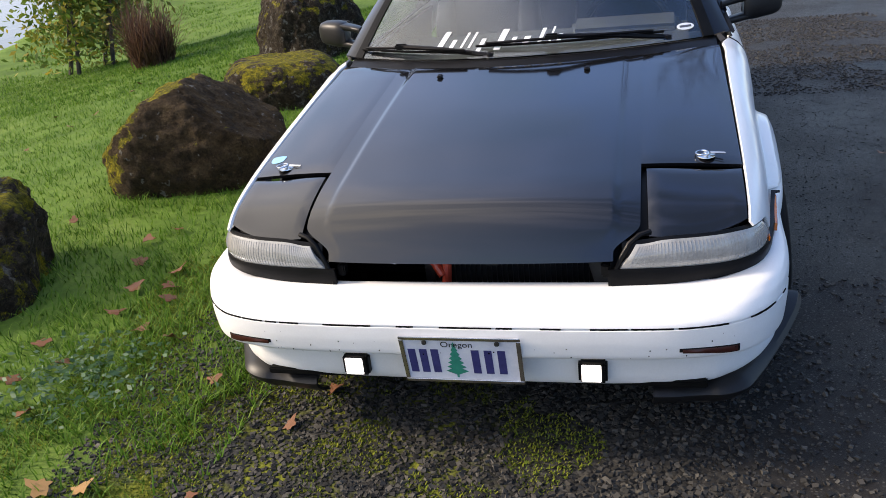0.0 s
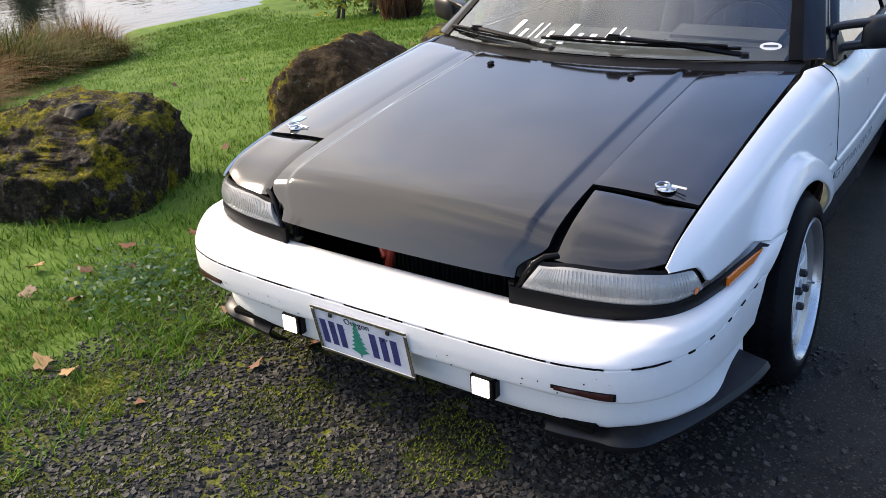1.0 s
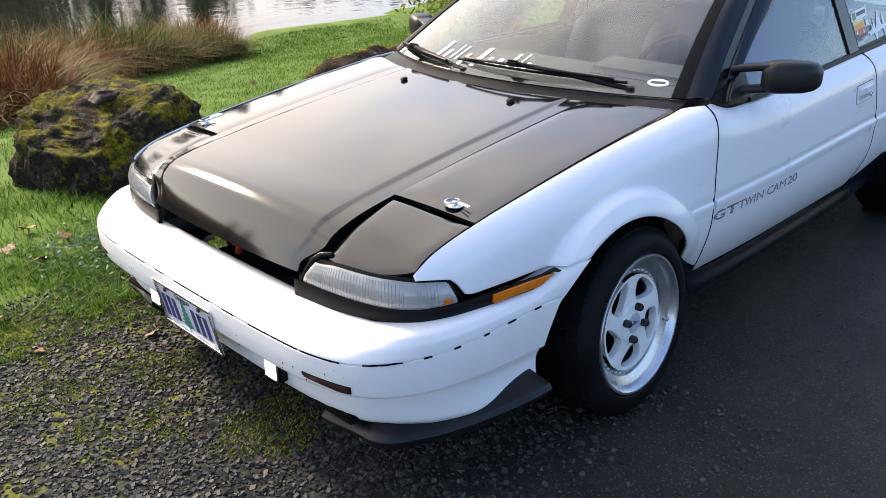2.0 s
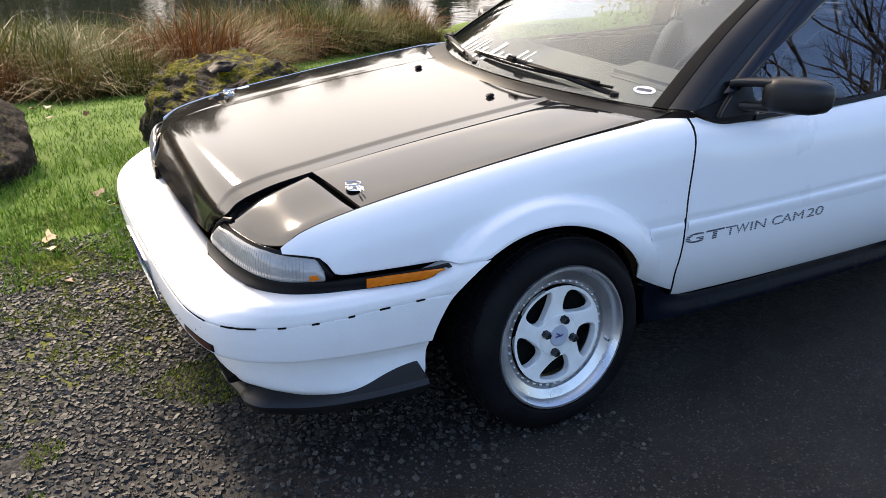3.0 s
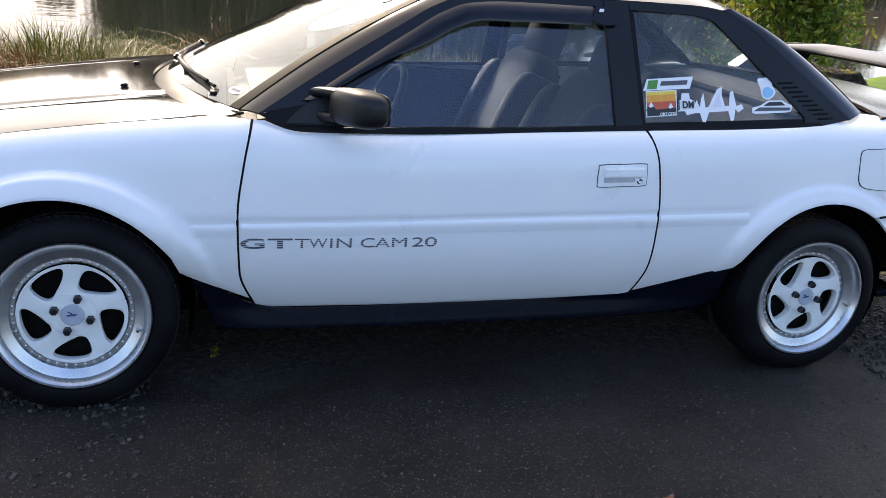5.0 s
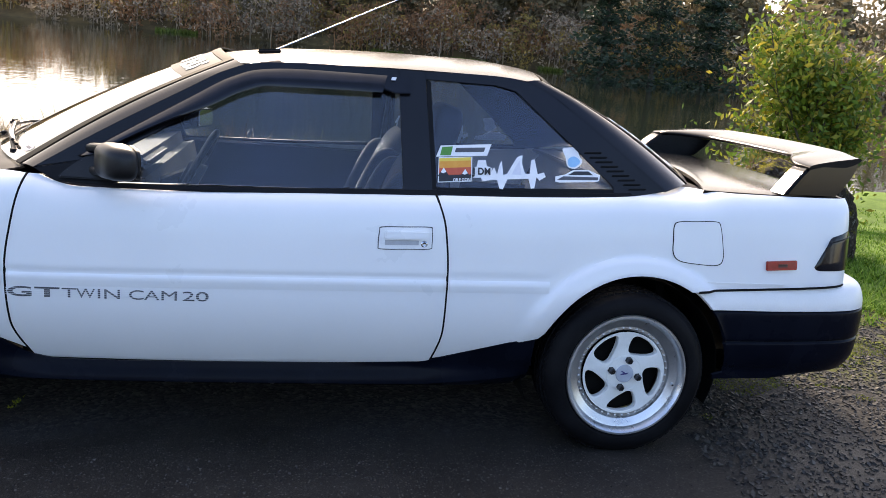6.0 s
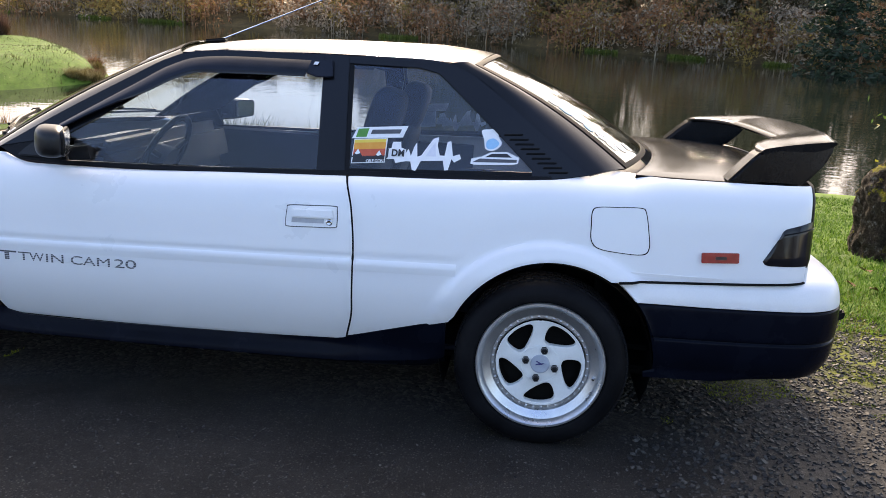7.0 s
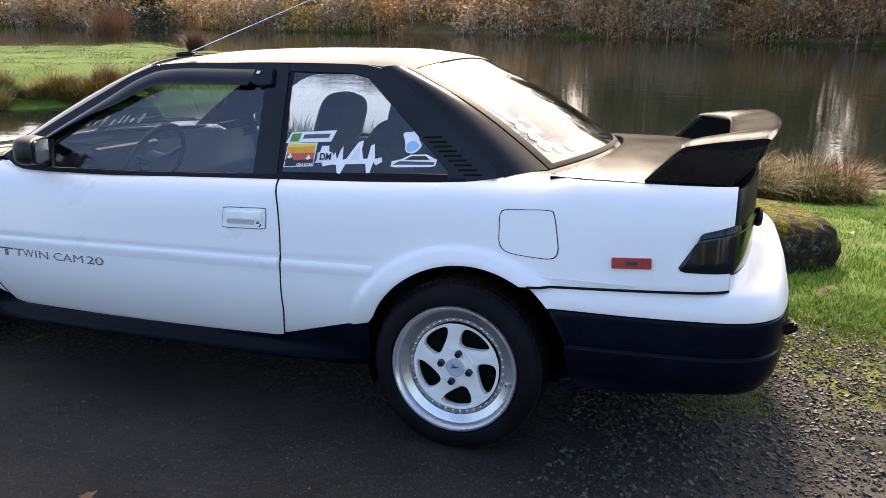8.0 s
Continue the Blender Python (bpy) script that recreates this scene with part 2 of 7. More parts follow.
def rock_material(name, brown=0.0, pale=0.0, bare=0.0, sunward=0.0):
    """Dark basalt with pale lichen, and moss on what looks up or sunward, away from the drive."""
    n = Nodes(name)
    stone = n.ramp(n.noise(20, 10, 0.8), (0.40, (0.008, 0.007, 0.006)), (0.50, (0.048, 0.038, 0.030)), (0.60, (0.150, 0.125, 0.100)))
    stone = n.mix(brown, stone, n.ramp(n.noise(9, 10, 0.8), (0.34, (0.020, 0.013, 0.006)), (0.50, (0.095, 0.060, 0.026)), (0.64, (0.20, 0.135, 0.065))))
    lichen = n.ramp(n.noise(19, 4, 0.6), (0.64 - 0.5 * pale, 0.0), (0.70 - 0.2 * pale, 0.8))
    stone = n.mix(lichen, stone, (0.34, 0.33, 0.30))
    moss = n.ramp(n.noise(24, 9, 0.82), (0.34, (0.035, 0.040, 0.004)), (0.48, (0.20, 0.19, 0.010)), (0.60, (0.55, 0.46, 0.018)))
    facing = n.add("SeparateXYZ", Vector=n.add("NewGeometry").outputs["Normal"])
    # the X term puts gold moss on sun-facing sides: real moss plus painted sunlit rim
    lean = n.maths("ADD", n.maths("MULTIPLY", facing.outputs["Z"], 0.13), n.maths("MULTIPLY", facing.outputs["X"], -sunward))
    mask = n.ramp(n.maths("ADD", lean, n.noise(5.5, 12, 0.75)), (0.58 + bare, 0.0), (0.63 + bare, 1.0))
    speck = n.ramp(n.noise(75, 8, 0.8), (0.34, 0.35), (0.58, 1.0))
    colour = n.mix(1.0, n.mix(mask, stone, moss), speck, "MULTIPLY")
    n.bump(n.maths("ADD", n.noise(55, 8, 0.8), n.maths("MULTIPLY", n.noise(15, 8, 0.7), 1.5)), 1.0, 0.11)
    return n.done(Base_Color=colour, Roughness=0.9, Specular_IOR_Level=0.2)


def leafy(name, *colours, rough=0.55, shine=0.3, through=0.35):
    """Leaves and blades, each piece of its own tint."""
    n = Nodes(name)
    tint = n.add("NewGeometry").outputs["Random Per Island"]
    k = len(colours)
    colour = n.ramp(tint, *[(i / max(1, k - 1), c) for i, c in enumerate(colours)])
    if through:
        # thin blades let the sun shine through
        thin = n.add("BsdfTranslucent", Color=colour)
        both = n.add("MixShader", Fac=through)
        n.links.new(n.shader.outputs[0], both.inputs[1])
        n.links.new(thin.outputs[0], both.inputs[2])
        n.links.new(both.outputs[0], n.output.inputs["Surface"])
    return n.done(Base_Color=colour, Roughness=rough, Specular_IOR_Level=shine)


def water_material():
    n = Nodes("still pond water")
    where = n.space()
    stretch = n.add("Mapping", Vector=where, Scale=(1.0, 0.45, 1.0)).outputs[0]
    ripple = n.maths("ADD", n.noise(5.0, 3, 0.5, stretch), n.maths("MULTIPLY", n.noise(1.2, 2, 0.5, stretch), 1.6))
    n.bump(ripple, 0.10, 0.035)
    return n.done(Base_Color=(0.012, 0.016, 0.010, 1), Roughness=0.03, IOR=1.333, Specular_IOR_Level=0.5)


GROUND = ground_material()
ROCK = rock_material("mossy basalt", 0.2, 0.07, 0.025, -0.08)
MOSSROCK = rock_material("moss-grown brown basalt", 0.85, 0.0, 0.035, 0.38)
TOPROCK = rock_material("moss-topped basalt", 0.4, 0.12, -0.02, 0.03)
DARKROCK = rock_material("bare dark basalt", 0.35, 0.0, 0.10, 0.0)
PALEROCK = rock_material("lichen-grey basalt", 0.3, 0.12, 0.02)
WATER = water_material()
GRASS = leafy("lawn blades", (0.026, 0.070, 0.006), (0.065, 0.157, 0.013), (0.108, 0.221, 0.022), (0.184, 0.292, 0.043), rough=0.6, shine=0.15)
SPITGRASS = leafy("olive spit grass", (0.055, 0.075, 0.016), (0.095, 0.125, 0.026), (0.140, 0.160, 0.045), (0.19, 0.18, 0.075), through=0.2)
REED = leafy("dry reed blades", (0.040, 0.036, 0.008), (0.15, 0.105, 0.026), (0.29, 0.21, 0.070), (0.075, 0.085, 0.014), (0.20, 0.115, 0.030), (0.030, 0.040, 0.008), shine=0.06, through=0.15)
STRAW = leafy("pale straw blades", (0.07, 0.060, 0.020), (0.23, 0.18, 0.075), (0.36, 0.29, 0.13), (0.09, 0.095, 0.022), shine=0.06, through=0.15)
RUSSET = leafy("russet sedge blades", (0.05, 0.019, 0.006), (0.19, 0.068, 0.019), (0.10, 0.046, 0.014), (0.25, 0.115, 0.038), shine=0.06, through=0.15)
GREENREED = leafy("olive sedge blades", (0.020, 0.032, 0.006), (0.080, 0.098, 0.014), (0.18, 0.160, 0.040), (0.046, 0.066, 0.011), (0.11, 0.125, 0.022), shine=0.06, through=0.15)
TWIG = leafy("red brown twigs", (0.045, 0.022, 0.014), (0.10, 0.050, 0.032), (0.16, 0.090, 0.060))
STONES = leafy("loose crushed stone", (0.014, 0.014, 0.014), (0.029, 0.028, 0.026), (0.047, 0.043, 0.037), (0.086, 0.079, 0.067), rough=0.62, shine=0.22, through=0)
YELLOWLEAF = leafy("yellow green leaves", (0.07, 0.13, 0.020), (0.11, 0.185, 0.025), (0.20, 0.24, 0.03), (0.38, 0.30, 0.05), (0.06, 0.11, 0.02), (0.13, 0.20, 0.03))
BRUSH = leafy("russet brush", (0.168, 0.096, 0.054), (0.288, 0.150, 0.078), (0.408, 0.216, 0.102), (0.336, 0.192, 0.114), through=0.5)
GOLDBRUSH = leafy("golden brush", (0.184, 0.134, 0.050), (0.313, 0.230, 0.078), (0.423, 0.294, 0.082), (0.248, 0.202, 0.074), through=0.5)
DULLBRUSH = leafy("dull brown brush", (0.172, 0.138, 0.098), (0.333, 0.265, 0.190), (0.483, 0.391, 0.282), through=0.5)
BANKGRASS = leafy("bank grass", (0.05, 0.09, 0.012), (0.10, 0.15, 0.02), (0.16, 0.18, 0.04))
OLIVE = leafy("olive woods", (0.094, 0.083, 0.048), (0.175, 0.141, 0.077), (0.275, 0.215, 0.122))
NEEDLE = leafy("fir needles", (0.012, 0.026, 0.016), (0.022, 0.044, 0.025), (0.034, 0.060, 0.034))
MOSS = leafy("verge moss", (0.061, 0.076, 0.011), (0.115, 0.132, 0.016), (0.176, 0.189, 0.022), (0.081, 0.135, 0.016), rough=0.9, shine=0.1, through=0)
CLOVER = leafy("pale clover leaves", (0.05, 0.115, 0.05), (0.09, 0.17, 0.08), (0.14, 0.22, 0.13))
BARK = plain("grey bark", (0.035, 0.028, 0.022), (0.085, 0.070, 0.055), 0.9, 14.0, bump=0.004, grain=60)
DEADLEAF = plain("brown fallen leaf", (0.085, 0.024, 0.006), (0.190, 0.064, 0.014), 0.6, 40.0)
PALELEAF = plain("tan fallen leaf", (0.23, 0.115, 0.030), (0.34, 0.185, 0.055), 0.6, 40.0)

# ---- mesh helpers ----
def curve(*points):
    """A smooth function through (x, value) points, level past its ends."""
    px, pv = np.array(points, float).T
    d = np.diff(pv) / np.diff(px)
    m = np.concatenate(([d[0]], [0 if a * b <= 0 else 2 * a * b / (a + b) for a, b in zip(d, d[1:])], [d[-1]]))

    def value(x):
        if x <= px[0]:
            return float(pv[0])
        if x >= px[-1]:
            return float(pv[-1])
        i = int(np.searchsorted(px, x)) - 1
        h = px[i + 1] - px[i]
        t = (x - px[i]) / h
        return float((2 * t**3 - 3 * t**2 + 1) * pv[i] + (t**3 - 2 * t**2 + t) * h * m[i] + (3 * t**2 - 2 * t**3) * pv[i + 1] + (t**3 - t**2) * h * m[i + 1])
    return value


def smooth(x):
    x = min(1.0, max(0.0, x))
    return x * x * (3 - 2 * x)


def lerp(a, b, t):
    return a + (b - a) * t


def sheet(fn, nu, nv, thick=0.006, inside=(0, 0.9, 0.45), roll=0.002):
    """A bent plate: fn(u, v) gives its outer face, which looks away from the point inside; its rim is rolled in a little."""
    p = np.array([[fn(i / nu, j / nv) for j in range(nv + 1)] for i in range(nu + 1)], float)
    n = np.cross(np.gradient(p, axis=0), np.gradient(p, axis=1))
    size = np.linalg.norm(n, axis=2, keepdims=True)
    n = n / np.maximum(size, 1e-9)
    if np.sum(n * (p - np.array(inside))) < 0:
        n = -n
    back = p - n * thick
    edge = np.zeros(p.shape[:2], bool)
    edge[0], edge[-1], edge[:, 0], edge[:, -1] = True, True, True, True
    p[edge] -= n[edge] * roll
    bm = bmesh.new()
    f = [[bm.verts.new(q) for q in row] for row in p]
    b = [[bm.verts.new(q) for q in row] for row in back]

    def quad(*vs):
        try:
            bm.faces.new(vs)
        except ValueError:
            pass
    for i in range(nu):
        for j in range(nv):
            quad(f[i][j], f[i + 1][j], f[i + 1][j + 1], f[i][j + 1])
            quad(b[i][j + 1], b[i + 1][j + 1], b[i + 1][j], b[i][j])
    ring = [(i, 0) for i in range(nu)] + [(nu, j) for j in range(nv)] + [(i, nv) for i in range(nu, 0, -1)] + [(0, j) for j in range(nv, 0, -1)]
    for (a, c), (d, e) in zip(ring, ring[1:] + ring[:1]):
        quad(f[d][e], f[a][c], b[a][c], b[d][e])
    bmesh.ops.remove_doubles(bm, verts=bm.verts, dist=1e-5)
    bmesh.ops.recalc_face_normals(bm, faces=bm.faces)
    return bm


def slab(outline, thick, place, bevel=0.0, segments=2):
    """A flat plate with the outline given in its own (a, b) plane, thick along c; place(a, b, c) puts it in the car."""
    bm = bmesh.new()
    vs = [bm.verts.new((a, b, 0)) for a, b in outline]
    face = bm.faces.new(vs)
    made = bmesh.ops.extrude_face_region(bm, geom=[face])
    for v in made["geom"]:
        if isinstance(v, bmesh.types.BMVert):
            v.co.z += thick
    if bevel:
        bmesh.ops.bevel(bm, geom=list(bm.edges), offset=bevel, segments=segments, affect="EDGES", clamp_overlap=True)
    for v in bm.verts:
        v.co = place(*v.co)
    bmesh.ops.recalc_face_normals(bm, faces=bm.faces)
    return bm


def block(size, at=(0, 0, 0), bevel=0.0, turn=(0, 0, 0), segments=2):
    bm = bmesh.new()
    bmesh.ops.create_cube(bm, size=1)
    bmesh.ops.scale(bm, vec=size, verts=bm.verts)
    if bevel:
        bmesh.ops.bevel(bm, geom=list(bm.edges), offset=bevel, segments=segments, affect="EDGES", clamp_overlap=True)
    bmesh.ops.transform(bm, matrix=pose(*at, *turn), verts=bm.verts)
    return bm


def turned(profile, steps=48, closed=False):
    """A shape turned about the x axis from (x, radius) points."""
    bm = bmesh.new()
    rings = []
    for k in range(steps):
        a = 2 * math.pi * k / steps
        rings.append([bm.verts.new((x, r * math.cos(a), r * math.sin(a))) for x, r in profile])
    n = len(profile)
    for k in range(steps):
        p, q = rings[k], rings[(k + 1) % steps]
        for i in range(n if closed else n - 1):
            j = (i + 1) % n
            bm.faces.new((p[i], p[j], q[j], q[i]))
    bmesh.ops.remove_doubles(bm, verts=bm.verts, dist=1e-6)
    bmesh.ops.recalc_face_normals(bm, faces=bm.faces)
    return bm


def tube(points, radius, sides=8, taper=1.0):
    """A round bar along points."""
    bm = bmesh.new()
    pts = [Vector(p) for p in points]
    rings = []
    for i, p in enumerate(pts):
        way = (pts[min(i + 1, len(pts) - 1)] - pts[max(i - 1, 0)]).normalized()
        side = way.orthogonal().normalized() if i == 0 else (side - way * side.dot(way)).normalized()
        up = way.cross(side)
        r = radius * lerp(1, taper, i / max(1, len(pts) - 1))
        rings.append([bm.verts.new(p + (side * math.cos(a) + up * math.sin(a)) * r) for a in (2 * math.pi * k / sides for k in range(sides))])
    for a, b in zip(rings, rings[1:]):
        for k in range(sides):
            bm.faces.new((a[k], a[(k + 1) % sides], b[(k + 1) % sides], b[k]))
    bm.faces.new(rings[0][::-1])
    bm.faces.new(rings[-1])
    bmesh.ops.recalc_face_normals(bm, faces=bm.faces)
    return bm


def join(*parts):
    """Several bmeshes as one."""
    whole = bmesh.new()
    for bm in parts:
        mesh = bpy.data.meshes.new("piece")
        bm.to_mesh(mesh)
        bm.free()
        whole.from_mesh(mesh)
        bpy.data.meshes.remove(mesh)
    return whole


def loop_through(points, n):
    """A smooth closed loop of n points through the points given."""
    p = np.array(points, float)
    k = len(p)
    out = []
    for s in np.linspace(0, k, n, endpoint=False):
        i, t = int(s), s - int(s)
        a, b, c, d = p[(i - 1) % k], p[i % k], p[(i + 1) % k], p[(i + 2) % k]
        out.append(0.5 * (2 * b + (c - a) * t + (2 * a - 5 * b + 4 * c - d) * t * t + (3 * b - a - 3 * c + d) * t**3))
    return out


def mesh_of(name, bm, material, shade=35):
    mesh = bpy.data.meshes.new(name)
    bm.to_mesh(mesh)
    bm.free()
    mesh.materials.append(material)
    if shade:
        mesh.polygons.foreach_set("use_smooth", [True] * len(mesh.polygons))
        mesh.set_sharp_from_angle(angle=radians(shade))
    return mesh


def part(name, bm, material, parent, label="", shade=35):
    ob = new(name, mesh_of(name, bm, material, shade))
    ob.parent = parent
    return tagged(ob, label)


def empty(name, at=(0, 0, 0)):
    ob = new(name)
    ob.location = at
    return ob


def lettering(name, text, size, place, material, parent, bold=0.0, squeeze=1.0, slant=0.0):
    """Letters of the built-in font as a mesh; place(a, b, c) puts them in the car."""
    data = bpy.data.curves.new(name, "FONT")
    data.body, data.size, data.extrude, data.offset, data.shear = text, size, 0.0004, bold, slant
    data.space_character = 1.02
    ob = new(name, data)
    mesh = bpy.data.meshes.new_from_object(ob.evaluated_get(bpy.context.evaluated_depsgraph_get()))
    bpy.data.objects.remove(ob)
    bpy.data.curves.remove(data)
    for v in mesh.vertices:
        v.co = place(v.co.x * squeeze, v.co.y, v.co.z)
    mesh.materials.clear()
    mesh.materials.append(material)
    made = new(name, mesh)
    made.parent = parent
    return made


# ---- ground, pond and far bank ----
WATER_Z = -1.34
SHORE = curve((-60, -6.5), (-22, -7.0), (-14, -7.5), (-10, -8.6), (-8, -9.4), (-6.6, -9.6), (-5.5, -9.2), (-3, -8.2), (0, -8.2), (2, -9.2), (4, -10.3), (6, -10.7), (9, -11.2), (14, -13.0), (30, -23), (60, -40))
FAR = curve((-80, -60), (-30, -58), (0, -55.5), (20, -50), (40, -44), (80, -41))
TAN = math.tan(radians(SLOPE))


SPIT_SIDE = curve((-3, 1.5), (0, -1.6), (1, -2.7), (3, -3.8), (7, -4.3), (11, -3.4), (16, -2.4), (24, 2.0))


def spit(x, y):
    """How far inside the low grassy spit a place lies, 0 to 1; its shore is at about 0.37."""
    dx, dy = x + 16.0, y + 11.2
    a, b = -0.75 * dx - 0.66 * dy, 0.66 * dx - 0.75 * dy
    if a < -3 or a > 24 or b > 22:
        return 0.0
    return smooth((a + 1.9) / 4.6) * smooth((b - SPIT_SIDE(a) + 1.1) / 2.7) * (1 - smooth((a - 16) / 6))


def ground_z(x, y):
    z = TAN * max(-9.0, min(x, 9.0))
    bump = noise.noise(Vector((x * 0.5, y * 0.5, 3.0)))
    lawn = smooth((-1.0 - x) / 1.2)
    z += lawn * (0.030 * bump + 0.012 * noise.noise(Vector((x * 2.1, y * 2.1, 9.0))))
    # the lawn falls away to the pond
    z -= 0.85 * smooth((-2.0 - x) / 9.0)
    z = max(z, WATER_Z + 0.06)
    wet = smooth((SHORE(y) - x + 0.25 + 0.3 * bump) / 0.9)
    z = lerp(z, -2.2, wet)
    k = spit(x, y)
    if k > 0.02:
        z = max(z, lerp(-1.78, -0.60 + 0.16 * bump + 0.05 * noise.noise(Vector((x * 1.3, y * 1.3, 4.0))), k))
    if x < FAR(y) + 3:
        z = lerp(z, WATER_Z + 0.6 + min(7.0, 0.11 * max(0.0, FAR(y) - x)), smooth((FAR(y) + 2 - x) / 3.0))
    return z


def sheet_ground():
    xs = np.concatenate((np.linspace(-400, -60, 18), np.linspace(-57, -28, 24), np.linspace(-26, -9, 40), np.linspace(-8.8, 3.0, 120), np.linspace(3.3, 12, 20), np.linspace(14, 60, 14), np.linspace(80, 400, 8)))
    ys = np.concatenate((np.linspace(-400, -50, 14), np.linspace(-46, -18, 22), np.linspace(-17, -4, 40), np.linspace(-3.9, 9, 130), np.linspace(9.3, 24, 28), np.linspace(26, 60, 16), np.linspace(75, 400, 10)))
    verts = [(x, y, ground_z(x, y)) for x in xs for y in ys]
    n = len(ys)
    faces = [(i * n + j, (i + 1) * n + j, (i + 1) * n + j + 1, i * n + j + 1) for i in range(len(xs) - 1) for j in range(n - 1)]
    mesh = bpy.data.meshes.new("ground")
    mesh.from_pydata(verts, [], faces)
    mesh.polygons.foreach_set("use_smooth", [True] * len(faces))
    mesh.materials.append(GROUND)
    return mesh


tagged(new("ground", sheet_ground()), "sloping ground of lawn, mossy gravel and damp dark asphalt", "ground", kind="structure")
bm = bmesh.new()
bmesh.ops.create_grid(bm, x_segments=2, y_segments=2, size=1)
for v in bm.verts:
    v.co = Vector((-39.0 + v.co.x * 33, v.co.y * 90, WATER_Z))
tagged(new("water", mesh_of("water", bm, WATER, 0)), "still dark pond mirroring trees and sky", "water", kind="structure")

# ---- the car: nose towards -y, front axle at y = 0, rear axle at y = 2.43, driver's side at +x ----
car = tagged(empty("coupe_car"), "white two-door coupe with black hood, roof and spoiler", "car")
car.matrix_basis = LEAN

HALF = curve((-0.80, 0.715), (-0.60, 0.762), (-0.35, 0.785), (0.0, 0.800), (0.45, 0.828), (1.0, 0.842), (1.8, 0.842), (2.5, 0.832), (3.0, 0.815), (3.08, 0.809), (3.16, 0.800), (3.21, 0.788), (3.24, 0.773), (3.258, 0.757), (3.272, 0.738))
TOP = curve((-0.80, 0.597), (-0.76, 0.619), (-0.68, 0.662), (-0.55, 0.696), (-0.315, 0.738), (0.0, 0.786), (0.26, 0.819), (0.38, 0.832), (0.50, 0.830), (0.56, 0.812), (0.63, 0.803), (0.92, 0.806),
            (1.33, 0.824), (1.73, 0.840), (2.10, 0.855), (2.46, 0.880), (2.56, 0.897), (2.65, 0.909), (2.75, 0.908), (3.2, 0.912))
TOPX = curve((-0.80, 0.690), (-0.76, 0.697), (0.38, 0.703), (0.50, 0.735), (0.62, 0.755), (2.40, 0.748), (2.50, 0.72), (2.60, 0.655), (2.66, 0.635), (2.72, 0.69), (2.80, 0.722), (3.05, 0.722), (3.12, 0.717), (3.18, 0.708), (3.225, 0.692), (3.255, 0.672), (3.272, 0.655))


def arch(y, c, rx, rz, zc):
    q = 1 - ((y - c) / rx) ** 2
    return zc + rz * math.sqrt(q) if q > 0 else -1.0


def arch_f(y):
    return arch(y, -0.022, 0.364, 0.352, 0.26)


def arch_r(y):
    return arch(y, 2.447, 0.354, 0.346, 0.28)


def side_x(y, z, flare=True):
    """Half the car's width at y and z, below the belt."""
    w, top, tx = HALF(y), TOP(y), TOPX(y)
    x = w - 0.125 * max(0.0, z - 0.56) - 0.085 * (max(0.0, 0.5 - z) / 0.25) ** 2
    if 0.2 < y < 2.2:
        # a crease runs above the waist moulding
        x -= 0.0035 * math.exp(-((z - lerp(0.528, 0.578, (y - 0.32) / 1.8) - 0.016) / 0.009) ** 2) * smooth((y - 0.30) / 0.03) * smooth((2.16 - y) / 0.03)
    x -= max(0.0, w - 0.125 * max(0.0, top - 0.56) - tx) * math.exp(-max(0.0, top - z) / 0.028)
    if flare:
        for c, rx, rz, zc, out in ((-0.022, 0.364, 0.352, 0.26, 0.048), (2.447, 0.352, 0.340, 0.28, 0.026)):
            d = math.hypot((y - c) / rx, (z - zc) / rz) - 1
            x += out * (0.6 * smooth((0.20 - d) / 0.055) + 0.4 * smooth((0.22 - d) / 0.22)) * smooth((z - 0.28) / 0.25) if d > -0.3 else out
    return x


def side_panel(s, y0, y1, hi, lo, front=None, back=None, nu=40, nv=26, power=1.7, gap=0.0025, ease=1.0):
    front, back = front or (lambda z: y0), back or (lambda z: y1)

    def fn(u, v):
        u = 1 - (1 - u) ** ease
        y = lerp(y0, y1, u)
        z = lerp(hi(y), lo(y), v**power)
        y = lerp(front(z) + gap, back(z) - gap, u)
        return (s * side_x(y, z), y, z)
    return sheet(fn, nu, nv, 0.008)


DOOR_FRONT = curve((0.25, 0.512), (0.387, 0.462), (0.563, 0.455), (0.714, 0.473), (0.84, 0.500))
DOOR_BACK = curve((0.27, 1.765), (0.411, 1.793), (0.588, 1.792), (0.74, 1.777), (0.85, 1.743))
DOOR_LOW = curve((0.50, 0.243), (1.10, 0.250), (1.75, 0.270))


LAMP_TOP = curve((-0.80, 0.624), (-0.755, 0.618), (-0.70, 0.611), (-0.66, 0.603), (-0.645, 0.593), (-0.632, 0.568), (-0.618, 0.556), (-0.60, 0.553))


def fender_low(y):
    if y < -0.56:
        # steps up round the lamp's end
        return LAMP_TOP(y)
    if y < -0.03:
        return max(0.553, arch_f(y))
    if y < 0.305:
        return arch_f(y)
    return lerp(0.392, 0.262, min(1, (y - 0.305) / 0.2))


def quarter_low(y):
    if y < 2.115:
        return lerp(0.290, 0.392, max(0, (y - 1.77) / 0.345))
    seam = lerp(0.578, 0.608, (y - 2.63) / 0.6)
    return max(arch_r(y), 0.39) if y < 2.447 else max(arch_r(y), seam)


def fender_fine(y):
    return TOP(y) - 0.001


